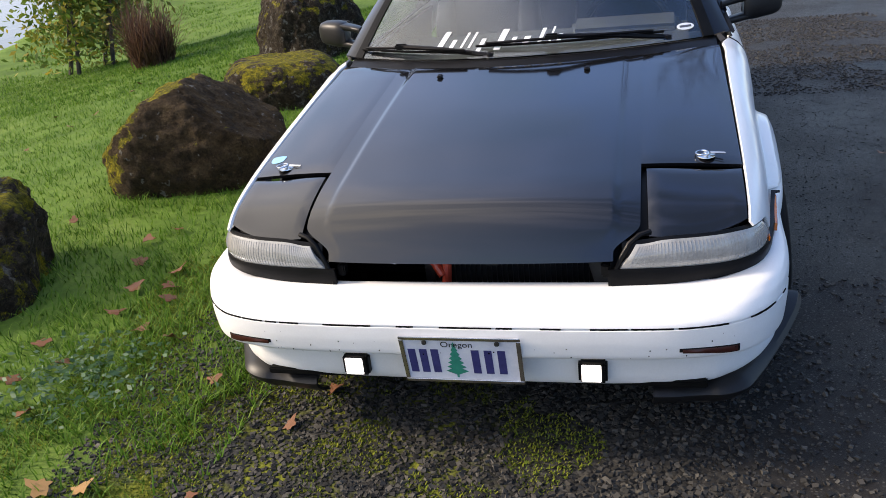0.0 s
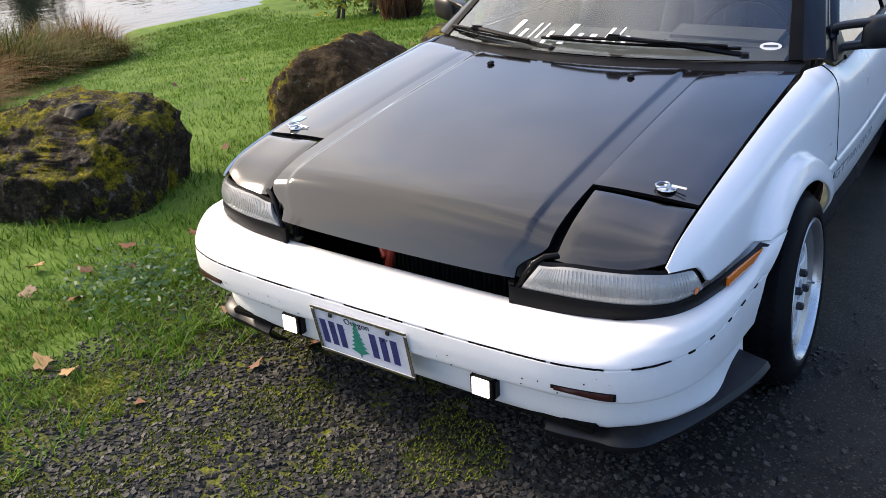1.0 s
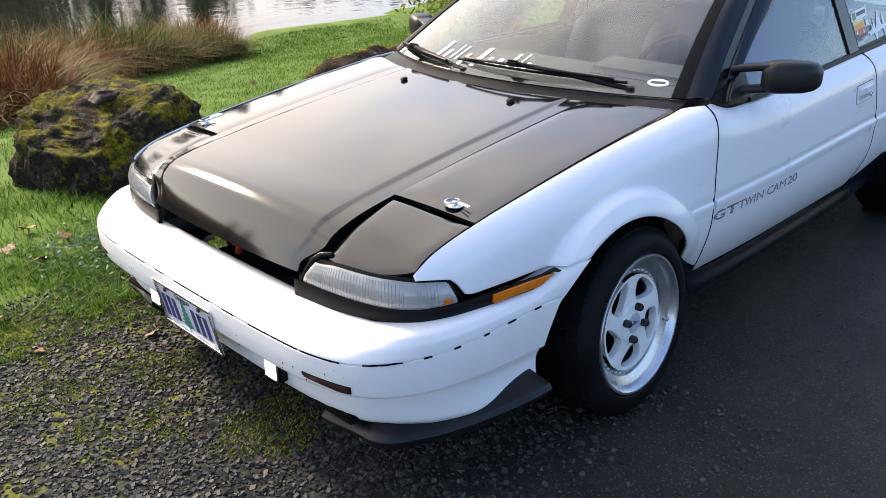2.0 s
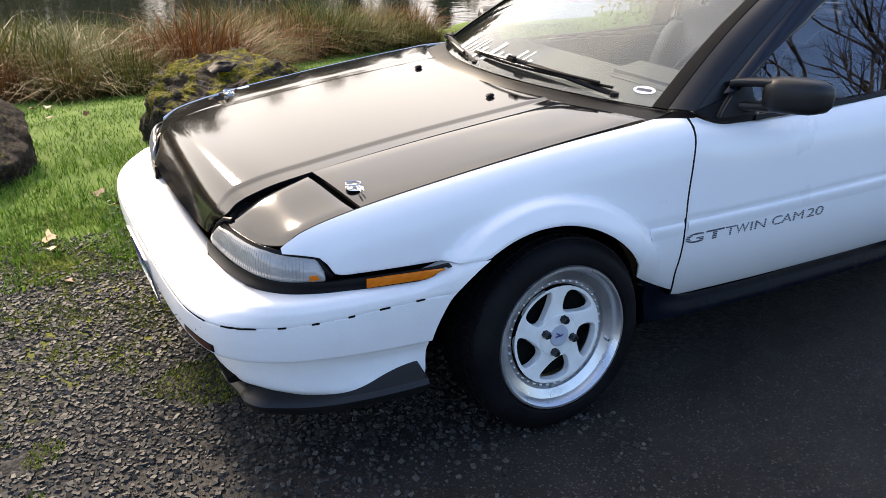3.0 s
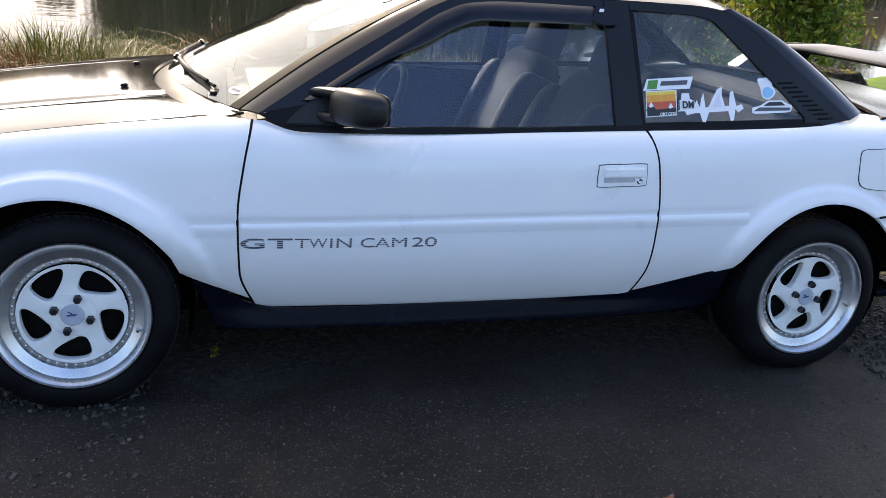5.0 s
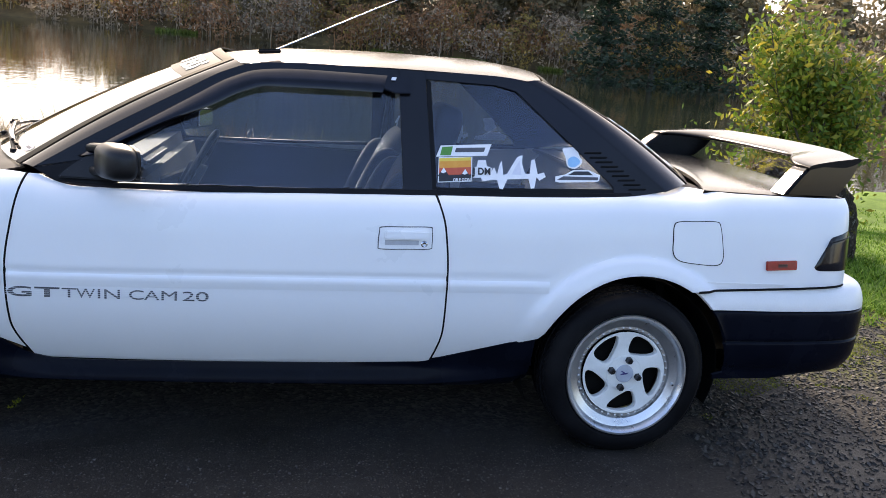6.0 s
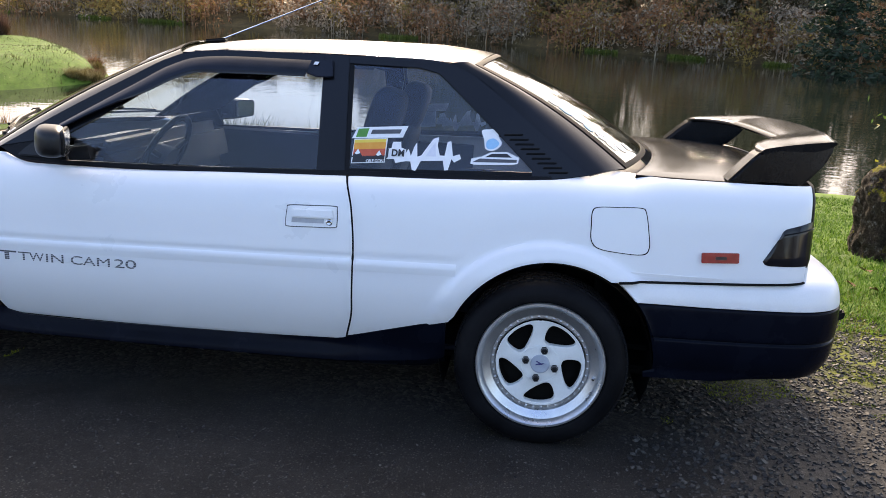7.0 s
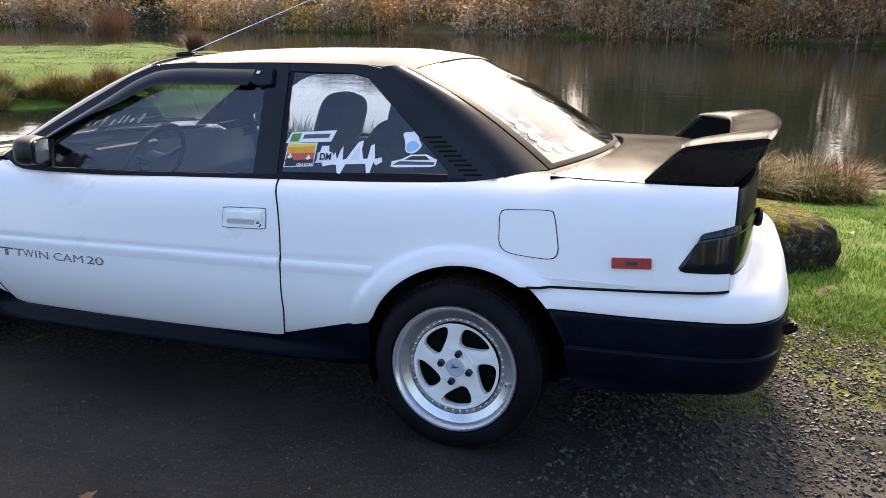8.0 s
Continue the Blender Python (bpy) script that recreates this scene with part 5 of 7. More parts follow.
part("bay_floor", block((0.86, 0.90, 0.02), (0, -0.10, 0.40), 0.004), UNDER, car)
radiator = part("radiator", block((0.56, 0.035, 0.30), (0.12, -0.655, 0.435), 0.004), DARKSTEEL, car, "dusty radiator behind the open nose")
fin = mesh_of("fin", block((0.0025, 0.012, 0.17), (0, 0, 0), 0.0), DARKSTEEL)
for k in range(34):
    ob = new("fin", fin)
    ob.parent = radiator
    ob.location = (-0.13 + 0.0148 * k, -0.678, 0.50)
part("header_tank", turned([(-0.10, 0.001), (-0.10, 0.045), (0.10, 0.045), (0.10, 0.001)], 20), DASH, car, "dull grey duct end beside the radiator").matrix_basis = pose(0.345, -0.72, 0.520, 0, 75, 0)
part("brace_tube", tube([(-0.155, -0.70, 0.565), (-0.09, -0.735, 0.475)], 0.013, 10), RED, car, "red brace tube in the nose opening")
part("brace_tube", tube([(-0.075, -0.70, 0.60), (-0.082, -0.735, 0.45)], 0.013, 10), RED, car, "red brace tube in the nose opening")
part("hose", tube([(-0.26, -0.76, 0.535), (-0.21, -0.77, 0.528), (-0.17, -0.76, 0.545), (-0.14, -0.72, 0.575)], 0.006, 8), CHROME, car)
part("coil_case", block((0.05, 0.05, 0.05), (0.045, -0.71, 0.525), 0.008), DARKSTEEL, car)
for s in (1, -1):
    part("nose_bracket", block((0.022, 0.03, 0.034), (s * 0.352, -0.80, 0.527), 0.004), TRIM, car)
    part("lamp_box", block((0.26, 0.14, 0.10), (s * 0.53, -0.635, 0.550), 0.02), UNDER, car)

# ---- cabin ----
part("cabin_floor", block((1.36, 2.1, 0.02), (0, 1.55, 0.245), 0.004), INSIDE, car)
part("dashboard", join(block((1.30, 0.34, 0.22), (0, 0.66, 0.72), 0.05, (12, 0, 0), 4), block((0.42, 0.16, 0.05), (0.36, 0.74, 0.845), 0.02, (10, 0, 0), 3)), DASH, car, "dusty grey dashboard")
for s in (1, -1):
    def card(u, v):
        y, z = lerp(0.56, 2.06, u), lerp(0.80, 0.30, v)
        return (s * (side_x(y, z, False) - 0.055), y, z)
    part("door_card", sheet(card, 20, 8, 0.02, inside=(s * 2, 1.4, 0.5)), INSIDE, car, "dark door lining tinted with sky blue")


def cushion(size, at, turn=(0, 0, 0), power=0.5):
    """A stuffed, rounded block."""
    bm = bmesh.new()
    bmesh.ops.create_uvsphere(bm, u_segments=28, v_segments=18, radius=1)
    for v in bm.verts:
        v.co = Vector([math.copysign(abs(c) ** power, c) * d / 2 for c, d in zip(v.co, size)])
    bmesh.ops.transform(bm, matrix=pose(*at, *turn), verts=bm.verts)
    return bm


def front_seat(x):
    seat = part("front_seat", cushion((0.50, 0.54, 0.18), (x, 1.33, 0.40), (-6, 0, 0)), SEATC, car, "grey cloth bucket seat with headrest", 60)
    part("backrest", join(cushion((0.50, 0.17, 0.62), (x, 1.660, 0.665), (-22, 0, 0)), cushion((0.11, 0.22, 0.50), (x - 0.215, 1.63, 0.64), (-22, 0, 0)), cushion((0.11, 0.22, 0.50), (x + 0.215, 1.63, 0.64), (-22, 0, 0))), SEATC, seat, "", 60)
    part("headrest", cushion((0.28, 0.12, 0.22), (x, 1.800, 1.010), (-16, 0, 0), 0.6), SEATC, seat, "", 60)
    for d in (-0.05, 0.05):
        part("headrest_post", tube([(x + d, 1.76, 0.88), (x + d, 1.79, 0.97)], 0.006, 6), CHROME, seat)


front_seat(0.36)
front_seat(-0.36)
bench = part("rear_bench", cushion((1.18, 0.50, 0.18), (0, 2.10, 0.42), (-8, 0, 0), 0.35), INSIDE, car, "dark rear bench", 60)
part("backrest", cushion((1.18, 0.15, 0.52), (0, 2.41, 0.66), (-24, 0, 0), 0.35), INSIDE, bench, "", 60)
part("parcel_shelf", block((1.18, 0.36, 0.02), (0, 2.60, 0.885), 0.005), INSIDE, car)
steering = part("steering_wheel", turned([(0.012 * math.cos(a), 0.178 + 0.014 * math.sin(a)) for a in np.linspace(0, 2 * math.pi, 10, endpoint=False)], 40, True), TRIM, car, "black steering wheel with pale centre")
steering.matrix_basis = pose(0.36, 0.93, 0.79, 0, 0, -90) @ pose(0, 0, 0, 0, -26, 0)
for a in (20, 160, 270):
    part("spoke", tube([(0, 0.04 * math.cos(radians(a)), 0.04 * math.sin(radians(a))), (0, 0.172 * math.cos(radians(a)), 0.172 * math.sin(radians(a)))], 0.011, 8), TRIM, steering)
part("boss", turned([(-0.03, 0.001), (-0.03, 0.06), (0.03, 0.05), (0.035, 0.001)], 24), DASH, steering)
part("steering_column", tube([(0.36, 0.92, 0.79), (0.36, 0.68, 0.68)], 0.035, 10), TRIM, car)
part("inner_mirror", block((0.22, 0.035, 0.06), (0.02, 0.98, 1.145), 0.012, (-10, 0, 0), 3), TRIM, car)
for s in (1, -1):
    part("sun_visor", block((0.40, 0.14, 0.014), (s * 0.28, 1.05, 1.190), 0.005, (12, 0, 0)), DASH, car)
    part("belt_web", tube([(s * 0.60, 1.70, 1.10), (s * 0.62, 1.66, 0.60)], 0.014, 4), TRIM, car)
part("gear_lever", tube([(0.0, 1.05, 0.36), (0.0, 1.02, 0.56)], 0.010, 8), TRIM, car)
part("centre_console", block((0.22, 0.70, 0.20), (0, 1.10, 0.34), 0.03), INSIDE, car)
part("head_lining", block((1.02, 1.00, 0.01), (0, 1.62, 1.205), 0.003), DASH, car)

# ---- bonnet pins, washer jets, wipers, mirrors, aerial ----
for s in (1, -1):
    z = bonnet_z(0.605, -0.505)
    pin = part("hood_pin", turned([(0.0, 0.0245), (0.002, 0.0240), (0.003, 0.010), (0.004, 0.008), (0.010, 0.007), (0.012, 0.001)], 24), CHROME, car, "chromed hood pin with a wire clip")
    pin.matrix_basis = pose(s * 0.605, -0.505, z + 0.001, 0, -90, 0) @ pose(0, 0, 0)
    ringpts = [(0.009, 0.020 * math.cos(a), 0.016 * math.sin(a) + 0.010) for a in np.linspace(0, 2 * math.pi, 20)]
    part("clip_ring", tube(ringpts, 0.0022, 6), CHROME, pin)
    part("clip_leg", tube([(0.008, 0.0, -0.012), (0.007, -0.004, -0.050)], 0.0022, 6), CHROME, pin)
    part("clip_leg", tube([(0.008, 0.008, -0.010), (0.006, 0.006, -0.048)], 0.0022, 6), CHROME, pin)
    part("washer_jet", block((0.020, 0.026, 0.012), (s * 0.255, 0.11, bonnet_z(0.255, 0.11) + 0.005), 0.004, (8, 0, 0), 3), TRIM, car, "black washer jet")


def wiper(name, u0, u1, v0, v1, pivot):
    pts = [tuple(on_screen(lerp(u0, u1, t), lerp(v0, v1, t), 0.008)) for t in np.linspace(0, 1, 14)]
    top = [tuple(on_screen(lerp(u0, u1, t), lerp(v0, v1, t), 0.016 + 0.010 * math.sin(math.pi * t))) for t in np.linspace(0.06, 0.94, 12)]
    w = part("wiper", tube(pts, 0.005, 6), RUBBER, car, "black windscreen wiper")
    part("blade_frame", tube(top, 0.0055, 6), TRIM, w)
    mid = on_screen(lerp(u0, u1, 0.42), lerp(v0, v1, 0.42), 0.034)
    part("joint", block((0.05, 0.022, 0.022), tuple(mid), 0.006), TRIM, w)
    part("arm", tube([tuple(mid), tuple(lerp(np.array(mid), np.array(pivot), 0.5) + np.array((0, -0.012, 0.008))), pivot], 0.008, 8, 1.25), TRIM, w)
    part("pivot_cap", turned([(-0.01, 0.016), (0.008, 0.014), (0.012, 0.001)], 14), TRIM, w).matrix_basis = pose(*pivot, 0, -90, 0)


wiper("wiper", 0.385, 0.875, 0.070, 0.060, (0.520, 0.395, 0.862))
wiper("wiper", 0.020, 0.380, 0.055, 0.030, (-0.10, 0.262, 0.862))

def mirror_ring(cy, cz, ry, rz, x, s, steps=28, power=0.62):
    """One rounded section of a mirror case across x, swept back as it goes outwards."""
    out = []
    for k in range(steps):
        a = 2 * math.pi * k / steps
        c, d = math.cos(a), math.sin(a)
        out.append((s * x, cy + math.copysign(abs(c) ** power, c) * ry, cz + math.copysign(abs(d) ** power, d) * rz))
    return out


def lofted(rings, caps=True):
    """A skin over closed rings of the same count."""
    bm = bmesh.new()
    rows = [[bm.verts.new(p) for p in r] for r in rings]
    for a, b in zip(rows, rows[1:]):
        for k in range(len(a)):
            bm.faces.new((a[k], a[(k + 1) % len(a)], b[(k + 1) % len(a)], b[k]))
    if caps:
        bm.faces.new(rows[0][::-1])
        bm.faces.new(rows[-1])
    bmesh.ops.recalc_face_normals(bm, faces=bm.faces)
    return bm


for s in (1, -1):
    # the case, hollow at the back where the glass sits; two arms hold it off the foot, with a gap between them
    case = [(0.806, 0.752, 0.892, 0.040, 0.046), (0.816, 0.756, 0.893, 0.050, 0.052), (0.850, 0.770, 0.896, 0.056, 0.054), (0.890, 0.788, 0.898, 0.054, 0.052), (0.920, 0.802, 0.898, 0.050, 0.049), (0.940, 0.812, 0.898, 0.042, 0.042), (0.951, 0.818, 0.898, 0.028, 0.030), (0.955, 0.820, 0.898, 0.012, 0.014)]
    mirror = part("door_mirror", lofted([mirror_ring(cy, cz, ry, rz, x, s) for x, cy, cz, ry, rz in case]), MATT, car, "black plastic door mirror", 50)
    part("mirror_rim", slab(loop_through([(-0.062, -0.040), (-0.066, 0.0), (-0.062, 0.042), (0.0, 0.046), (0.056, 0.040), (0.062, 0.0), (0.056, -0.038), (0.0, -0.043)], 32), 0.010, lambda a, b, c: Vector((s * (0.872 + a), 0.824 + c + 0.42 * a, 0.897 + b)), 0.002), MATT, mirror)
    part("mirror_glass", slab(loop_through([(-0.055, -0.034), (-0.058, 0.0), (-0.055, 0.036), (0.0, 0.039), (0.049, 0.034), (0.054, 0.0), (0.049, -0.032), (0.0, -0.036)], 32), 0.004, lambda a, b, c: Vector((s * (0.872 + a), 0.833 + c + 0.42 * a, 0.897 + b))), CHROME, mirror)
    for z0, z1, r in ((0.914, 0.929, 0.013), (0.842, 0.858, 0.014)):
        rings = []
        for k in range(7):
            t = k / 6
            rings.append(mirror_ring(lerp(0.690, 0.755, t), lerp(z0, z1, t ** 0.6), lerp(0.030, 0.040, t), r, lerp(0.722, 0.826, t), s, 20))
        part("mirror_arm", lofted(rings), MATT, mirror)
    part("mirror_sail", slab([(0.588, 0.824), (0.752, 0.824), (0.752, 0.916), (0.735, 0.925), (0.700, 0.914), (0.650, 0.880), (0.612, 0.850)], 0.018, on_side(s, 0.016), 0.005), MATT, mirror)

aerial = part("aerial_base", block((0.028, 0.085, 0.016), (0.462, 1.185, 1.247), 0.007, (6, 0, 0), 3), TRIM, car, "thin whip aerial on the roof's edge")
part("whip", tube([(0.458, 1.205, 1.254), (0.275, 1.521, 1.417), (0.047, 1.917, 1.620)], 0.0028, 6, 0.5), CHROME, aerial)

# ---- stickers ----
oval = part("oval_sticker", slab([(0.030 * math.cos(a), 0.013 * math.sin(a)) for a in np.linspace(0, 2 * math.pi, 28, endpoint=False)], 0.0006, lambda a, b, c: Vector(on_screen(0.945 - 0.010 + a * 0.75, 0.085 + b * 1.8, 0.0012 + c))), VINYLW, screen, "white oval sticker")
part("sticker_bar", slab([(-0.020, -0.004), (0.020, -0.004), (0.020, 0.004), (-0.020, 0.004)], 0.0004, lambda a, b, c: Vector(on_screen(0.935 + a * 0.75, 0.085 + b * 1.8, 0.0022 + c))), GREYINK, oval)
# the two written words on the screen, a slanted bar a letter
at = 0.262
for w, lo, hi in ((0.030, 0.03, 0.160), (0.022, 0.05, 0.105), (0.012, 0.05, 0.150), (0.012, 0.05, 0.150), (0.022, 0.01, 0.105), (0, 0, 0), (0.032, 0.03, 0.160), (0.022, 0.055, 0.105), (0.030, 0.055, 0.105), (0.018, 0.055, 0.150), (0.010, 0.055, 0.155), (0.020, 0.055, 0.105)):
    if w:
        lean = 0.16 * (hi - lo)
        part("letter_bar", slab([(at, lo), (at + 0.55 * w, lo), (at + 0.55 * w + lean, hi), (at + lean, hi)], 0.0005, lambda a, b, c: Vector(on_screen(a, b + 0.02, 0.0012 + c))), VINYLW, screen)
    at += w + 0.011 if w else 0.018

# letters on the sun strip
for text, u in (("T", 0.735), ("E", 0.785), ("R", 0.835), ("S", 0.887)):
    ob = lettering("banner_letter", text, 0.075, lambda a, b, c: Vector((a, b, c)), VINYLW, screen, 0.003)
    lo = min(v.co.x for v in ob.data.vertices)
    for v in ob.data.vertices:
        v.co = Vector(on_screen(u + (v.co.x - lo) * 0.90, 0.822 + v.co.y * 1.75, 0.0032 + v.co.z))
for u in (0.30, 0.36, 0.42, 0.48, 0.54, 0.60, 0.66):
    part("banner_bar", slab([(u, 0.825), (u + 0.038, 0.825), (u + 0.038, 0.915), (u, 0.915)], 0.0005, lambda a, b, c: Vector(on_screen(a, b, 0.0032 + c))), VINYLW, screen)


def glued(s, layer=0):
    return lambda a, b, c: Vector((s * (pane_x(b) - 0.0022 + 0.0006 * layer + c), a, b))


def sticker(name, outline, material, s, owner, layer=0, label=""):
    return part(name, slab(outline, 0.0005, glued(s, layer)), material, owner, label, 0)


for s, glass in ((1, bpy.data.objects["quarter_glass"]), (-1, bpy.data.objects["quarter_glass.001"])):
    badge = sticker("parts_sticker", [(1.744, 0.958), (1.916, 0.972), (1.931, 1.010), (1.759, 0.994)], VINYLW, s, glass, 0, "white and green sticker with dark bars")
    sticker("green_patch", [(1.757, 0.963), (1.793, 0.966), (1.800, 0.994), (1.764, 0.990)], VINYLG, s, badge, 1)
    sticker("sticker_bar", [(1.806, 0.976), (1.905, 0.984), (1.910, 0.998), (1.811, 0.990)], GREYINK, s, badge, 1)
    scene_st = sticker("sunset_sticker", [(1.751, 0.878), (1.864, 0.888), (1.866, 0.966), (1.753, 0.957)], VINYLW, s, glass, 0, "sunset sticker with two white peaks")
    for k, (m, lo, hi) in enumerate(((VINYLY, 0.066, 0.076), (VINYLO, 0.056, 0.066), (VINYLO, 0.045, 0.056), (VINYLR, 0.022, 0.045), (VINYLK, 0.003, 0.024))):
        sticker("colour_band", [(1.7545, 0.878 + lo), (1.8615, 0.888 + lo), (1.8620, 0.888 + hi), (1.7550, 0.878 + hi)], m, s, scene_st, 1)
    for y in (1.770, 1.842):
        sticker("black_peak", [(y - 0.020, 0.898), (y + 0.018, 0.902), (y, 0.926)], VINYLK, s, scene_st, 2)
        sticker("white_peak", [(y - 0.010, 0.911), (y - 0.002, 0.908), (y + 0.009, 0.913), (y, 0.926)], VINYLW, s, scene_st, 3)
    for k, ch in enumerate("OREGON"):
        ob = lettering("place_letter", ch, 0.013, lambda a, b, c: Vector((a, b, c)), VINYLW, scene_st, 0.0003)
        for v in ob.data.vertices:
            y, z = 1.801 + 0.0098 * k + s * v.co.x + (0 if s > 0 else 0.009), 0.8855 + v.co.y + 0.0008 * k
            v.co = Vector((s * (pane_x(z) + 0.0006 + v.co.z), y, z))
    for k, ch in enumerate("JDM"):
        ob = lettering("letter", ch, 0.030, lambda a, b, c: Vector((a, b, c)), VINYLK, glass, 0.001)
        for v in ob.data.vertices:
            y, z = (1.868, 1.884, 1.906)[k] + s * v.co.x * 0.95 + (0 if s > 0 else 0.019), 0.911 + v.co.y + 0.001 * k
            v.co = Vector((s * (pane_x(z) + 0.0010 + v.co.z), y, z))
    sticker("white_patch", [(1.869, 0.900), (1.930, 0.905), (1.932, 0.934), (1.915, 0.940), (1.912, 0.958), (1.885, 0.956), (1.882, 0.936), (1.870, 0.932)], VINYLW, s, glass, 0)
    beat = [(1.895, 0.902), (1.925, 0.912), (1.940, 0.938), (1.950, 0.915), (1.958, 0.945), (1.966, 0.960), (1.972, 0.915), (1.985, 0.920), (2.000, 0.945), (2.020, 0.975), (2.038, 0.982), (2.036, 0.955), (2.046, 0.924), (2.062, 0.924), (2.068, 0.968), (2.080, 0.972), (2.090, 0.925), (2.112, 0.932), (2.118, 0.918),
            (2.096, 0.905), (2.086, 0.915), (2.078, 0.880), (2.066, 0.878), (2.058, 0.908), (1.985, 0.902), (1.970, 0.870), (1.958, 0.872), (1.950, 0.898), (1.935, 0.898), (1.900, 0.890)]
    fin_st = sticker("shark_fin_sticker", beat, VINYLW, s, glass, 1, "white heartbeat sticker with a shark fin")
    sticker("fin_patch", [(2.000, 0.918), (2.012, 0.942), (2.028, 0.965), (2.030, 0.945), (2.034, 0.920)], PLATE, s, fin_st, 2)
    blob = sticker("blue_sticker", loop_through([(2.196, 0.955), (2.188, 0.985), (2.178, 1.012), (2.205, 1.018), (2.240, 1.022), (2.235, 0.998), (2.248, 0.975), (2.225, 0.952)], 30), VINYLW, s, glass, 1, "white and pale blue sticker")
    sticker("blue_patch", loop_through([(2.200, 0.958), (2.198, 0.980), (2.220, 0.990), (2.240, 0.975), (2.222, 0.957)], 20), VINYLB, s, blob, 2)
    shape = sticker("car_sticker", [(2.150, 0.905), (2.152, 0.922), (2.185, 0.930), (2.215, 0.946), (2.270, 0.950), (2.300, 0.938), (2.310, 0.936), (2.306, 0.916), (2.290, 0.912), (2.165, 0.903)], VINYLW, s, glass, 1, "small white sticker of a coupe")
    sticker("dark_glass", [(2.196, 0.929), (2.219, 0.942), (2.268, 0.945), (2.285, 0.934)], VINYLK, s, shape, 2)
    sticker("dark_flank", [(2.156, 0.911), (2.302, 0.919), (2.302, 0.928), (2.180, 0.924)], GREYINK, s, shape, 2)

# a row of pale stickers along the foot of the rear window
rng = random.Random(7)
for u, v, r, m in ((0.958, 0.46, 0.050, VINYLW), (0.962, 0.54, 0.058, VINYLB), (0.952, 0.61, 0.062, VINYLW), (0.956, 0.69, 0.055, VINYLB), (0.945, 0.77, 0.062, VINYLW), (0.952, 0.85, 0.055, VINYLW), (0.905, 0.885, 0.060, VINYLW), (0.850, 0.895, 0.050, VINYLW)):
    pts = loop_through([(r * rng.uniform(0.55, 1.0) * math.cos(a), r * rng.uniform(0.55, 1.0) * math.sin(a)) for a in np.linspace(0, 2 * math.pi, 9, endpoint=False)], 24)
    shape = part("rear_sticker", slab(pts, 0.0005, lambda a, b, c: Vector(on_back(u - 0.03 + a * 0.45, v + b * 0.9, 0.0015 + c))), m, back_glass, "white and pale blue sticker")
    for k in range(3):
        p, q, w = rng.uniform(-0.4, 0.2) * r, rng.uniform(-0.4, 0.4) * r, rng.uniform(0.25, 0.5) * r
        part("sticker_mark", slab([(p, q), (p + w, q + 0.2 * w), (p + w * 0.9, q + 0.55 * w), (p - 0.1 * w, q + 0.35 * w)], 0.0004, lambda a, b, c: Vector(on_back(u - 0.03 + a * 0.45, v + b * 0.9, 0.0024 + c))), rng.choice((VINYLB, GREYINK, VINYLB)) if m is VINYLW else VINYLW, shape)
part("hood_sticker", slab(loop_through([(0.035 * rng.uniform(0.6, 1) * math.cos(a), 0.03 * rng.uniform(0.6, 1) * math.sin(a)) for a in np.linspace(0, 2 * math.pi, 8, endpoint=False)], 20), 0.0005, lambda a, b, c: Vector((-0.655 + a, -0.44 + b, bonnet_z(-0.655 + a, -0.44 + b) + 0.0008 + c))), VINYLB, hood, "pale blue sticker")

# stone chips on the bumper
chip = mesh_of("chip", block((0.004, 0.0012, 0.004), (0, 0, 0), 0.0), RUBBER)
for k in range(45):
    a = rng.uniform(-0.5, 0.5)
    x, y = plan(a, 0.0016)
    ob = new("paint_chip", chip)
    ob.parent = front_bumper
    ob.matrix_basis = pose(x, y, rng.uniform(0.362, 0.425), 0, rng.uniform(0, 90), math.degrees(math.atan2(y + 0.4, x)) + 90)
    ob.scale = [rng.uniform(0.3, 1.0)] * 3


# ---- boulders ----
def boulder(at, size, seed, label, turn=0.0, flat=0.5, facets=10, block=0.8, coarse=1.0, cuts=(), stone=ROCK):
    """A stone: a rounded block with random facets and the given cuts (direction, depth), weathered at several sizes."""
    rng = random.Random(seed)
    bm = bmesh.new()
    bmesh.ops.create_icosphere(bm, subdivisions=6, radius=1.0)
    off = Vector((seed * 3.7, seed * 1.3, seed * 0.7))
    planes = [(Vector((rng.uniform(-1, 1), rng.uniform(-1, 1), rng.uniform(-0.1, 1))).normalized(), rng.uniform(0.70, 0.95), 0.7) for k in range(facets)]
    planes += [(Vector(n).normalized(), d, 0.92) for n, d in cuts]
    for v in bm.verts:
        p = Vector([math.copysign(abs(c) ** block, c) for c in v.co])
        for n, d, hard in planes:
            over = p.dot(n) - d
            if over > 0:
                p -= n * over * hard
        p += p.normalized() * (0.10 * noise.noise(p * 1.4 + off) + coarse * (0.060 * noise.noise(p * 3.5 + off) - 0.10 * max(0.0, 0.20 - abs(noise.noise(p * 2.3 - off))) + 0.040 * noise.noise(p * 8 + off) + 0.022 * noise.noise(p * 19 + off) + 0.012 * noise.noise(p * 38 + off)))
        if p.z < -flat:
            p.z = -flat
        v.co = Vector((p.x * size[0], p.y * size[1], (p.z + flat) / (1 + flat) * size[2]))
    ob = new("boulder", mesh_of("boulder", bm, stone, 0))
    ob.data.polygons.foreach_set("use_smooth", [True] * len(ob.data.polygons))
    ob.matrix_basis = pose(at[0], at[1], ground_z(*at) - 0.05, 0, 0, turn)
    return tagged(ob, label, "boulder", "boulders along the drive")


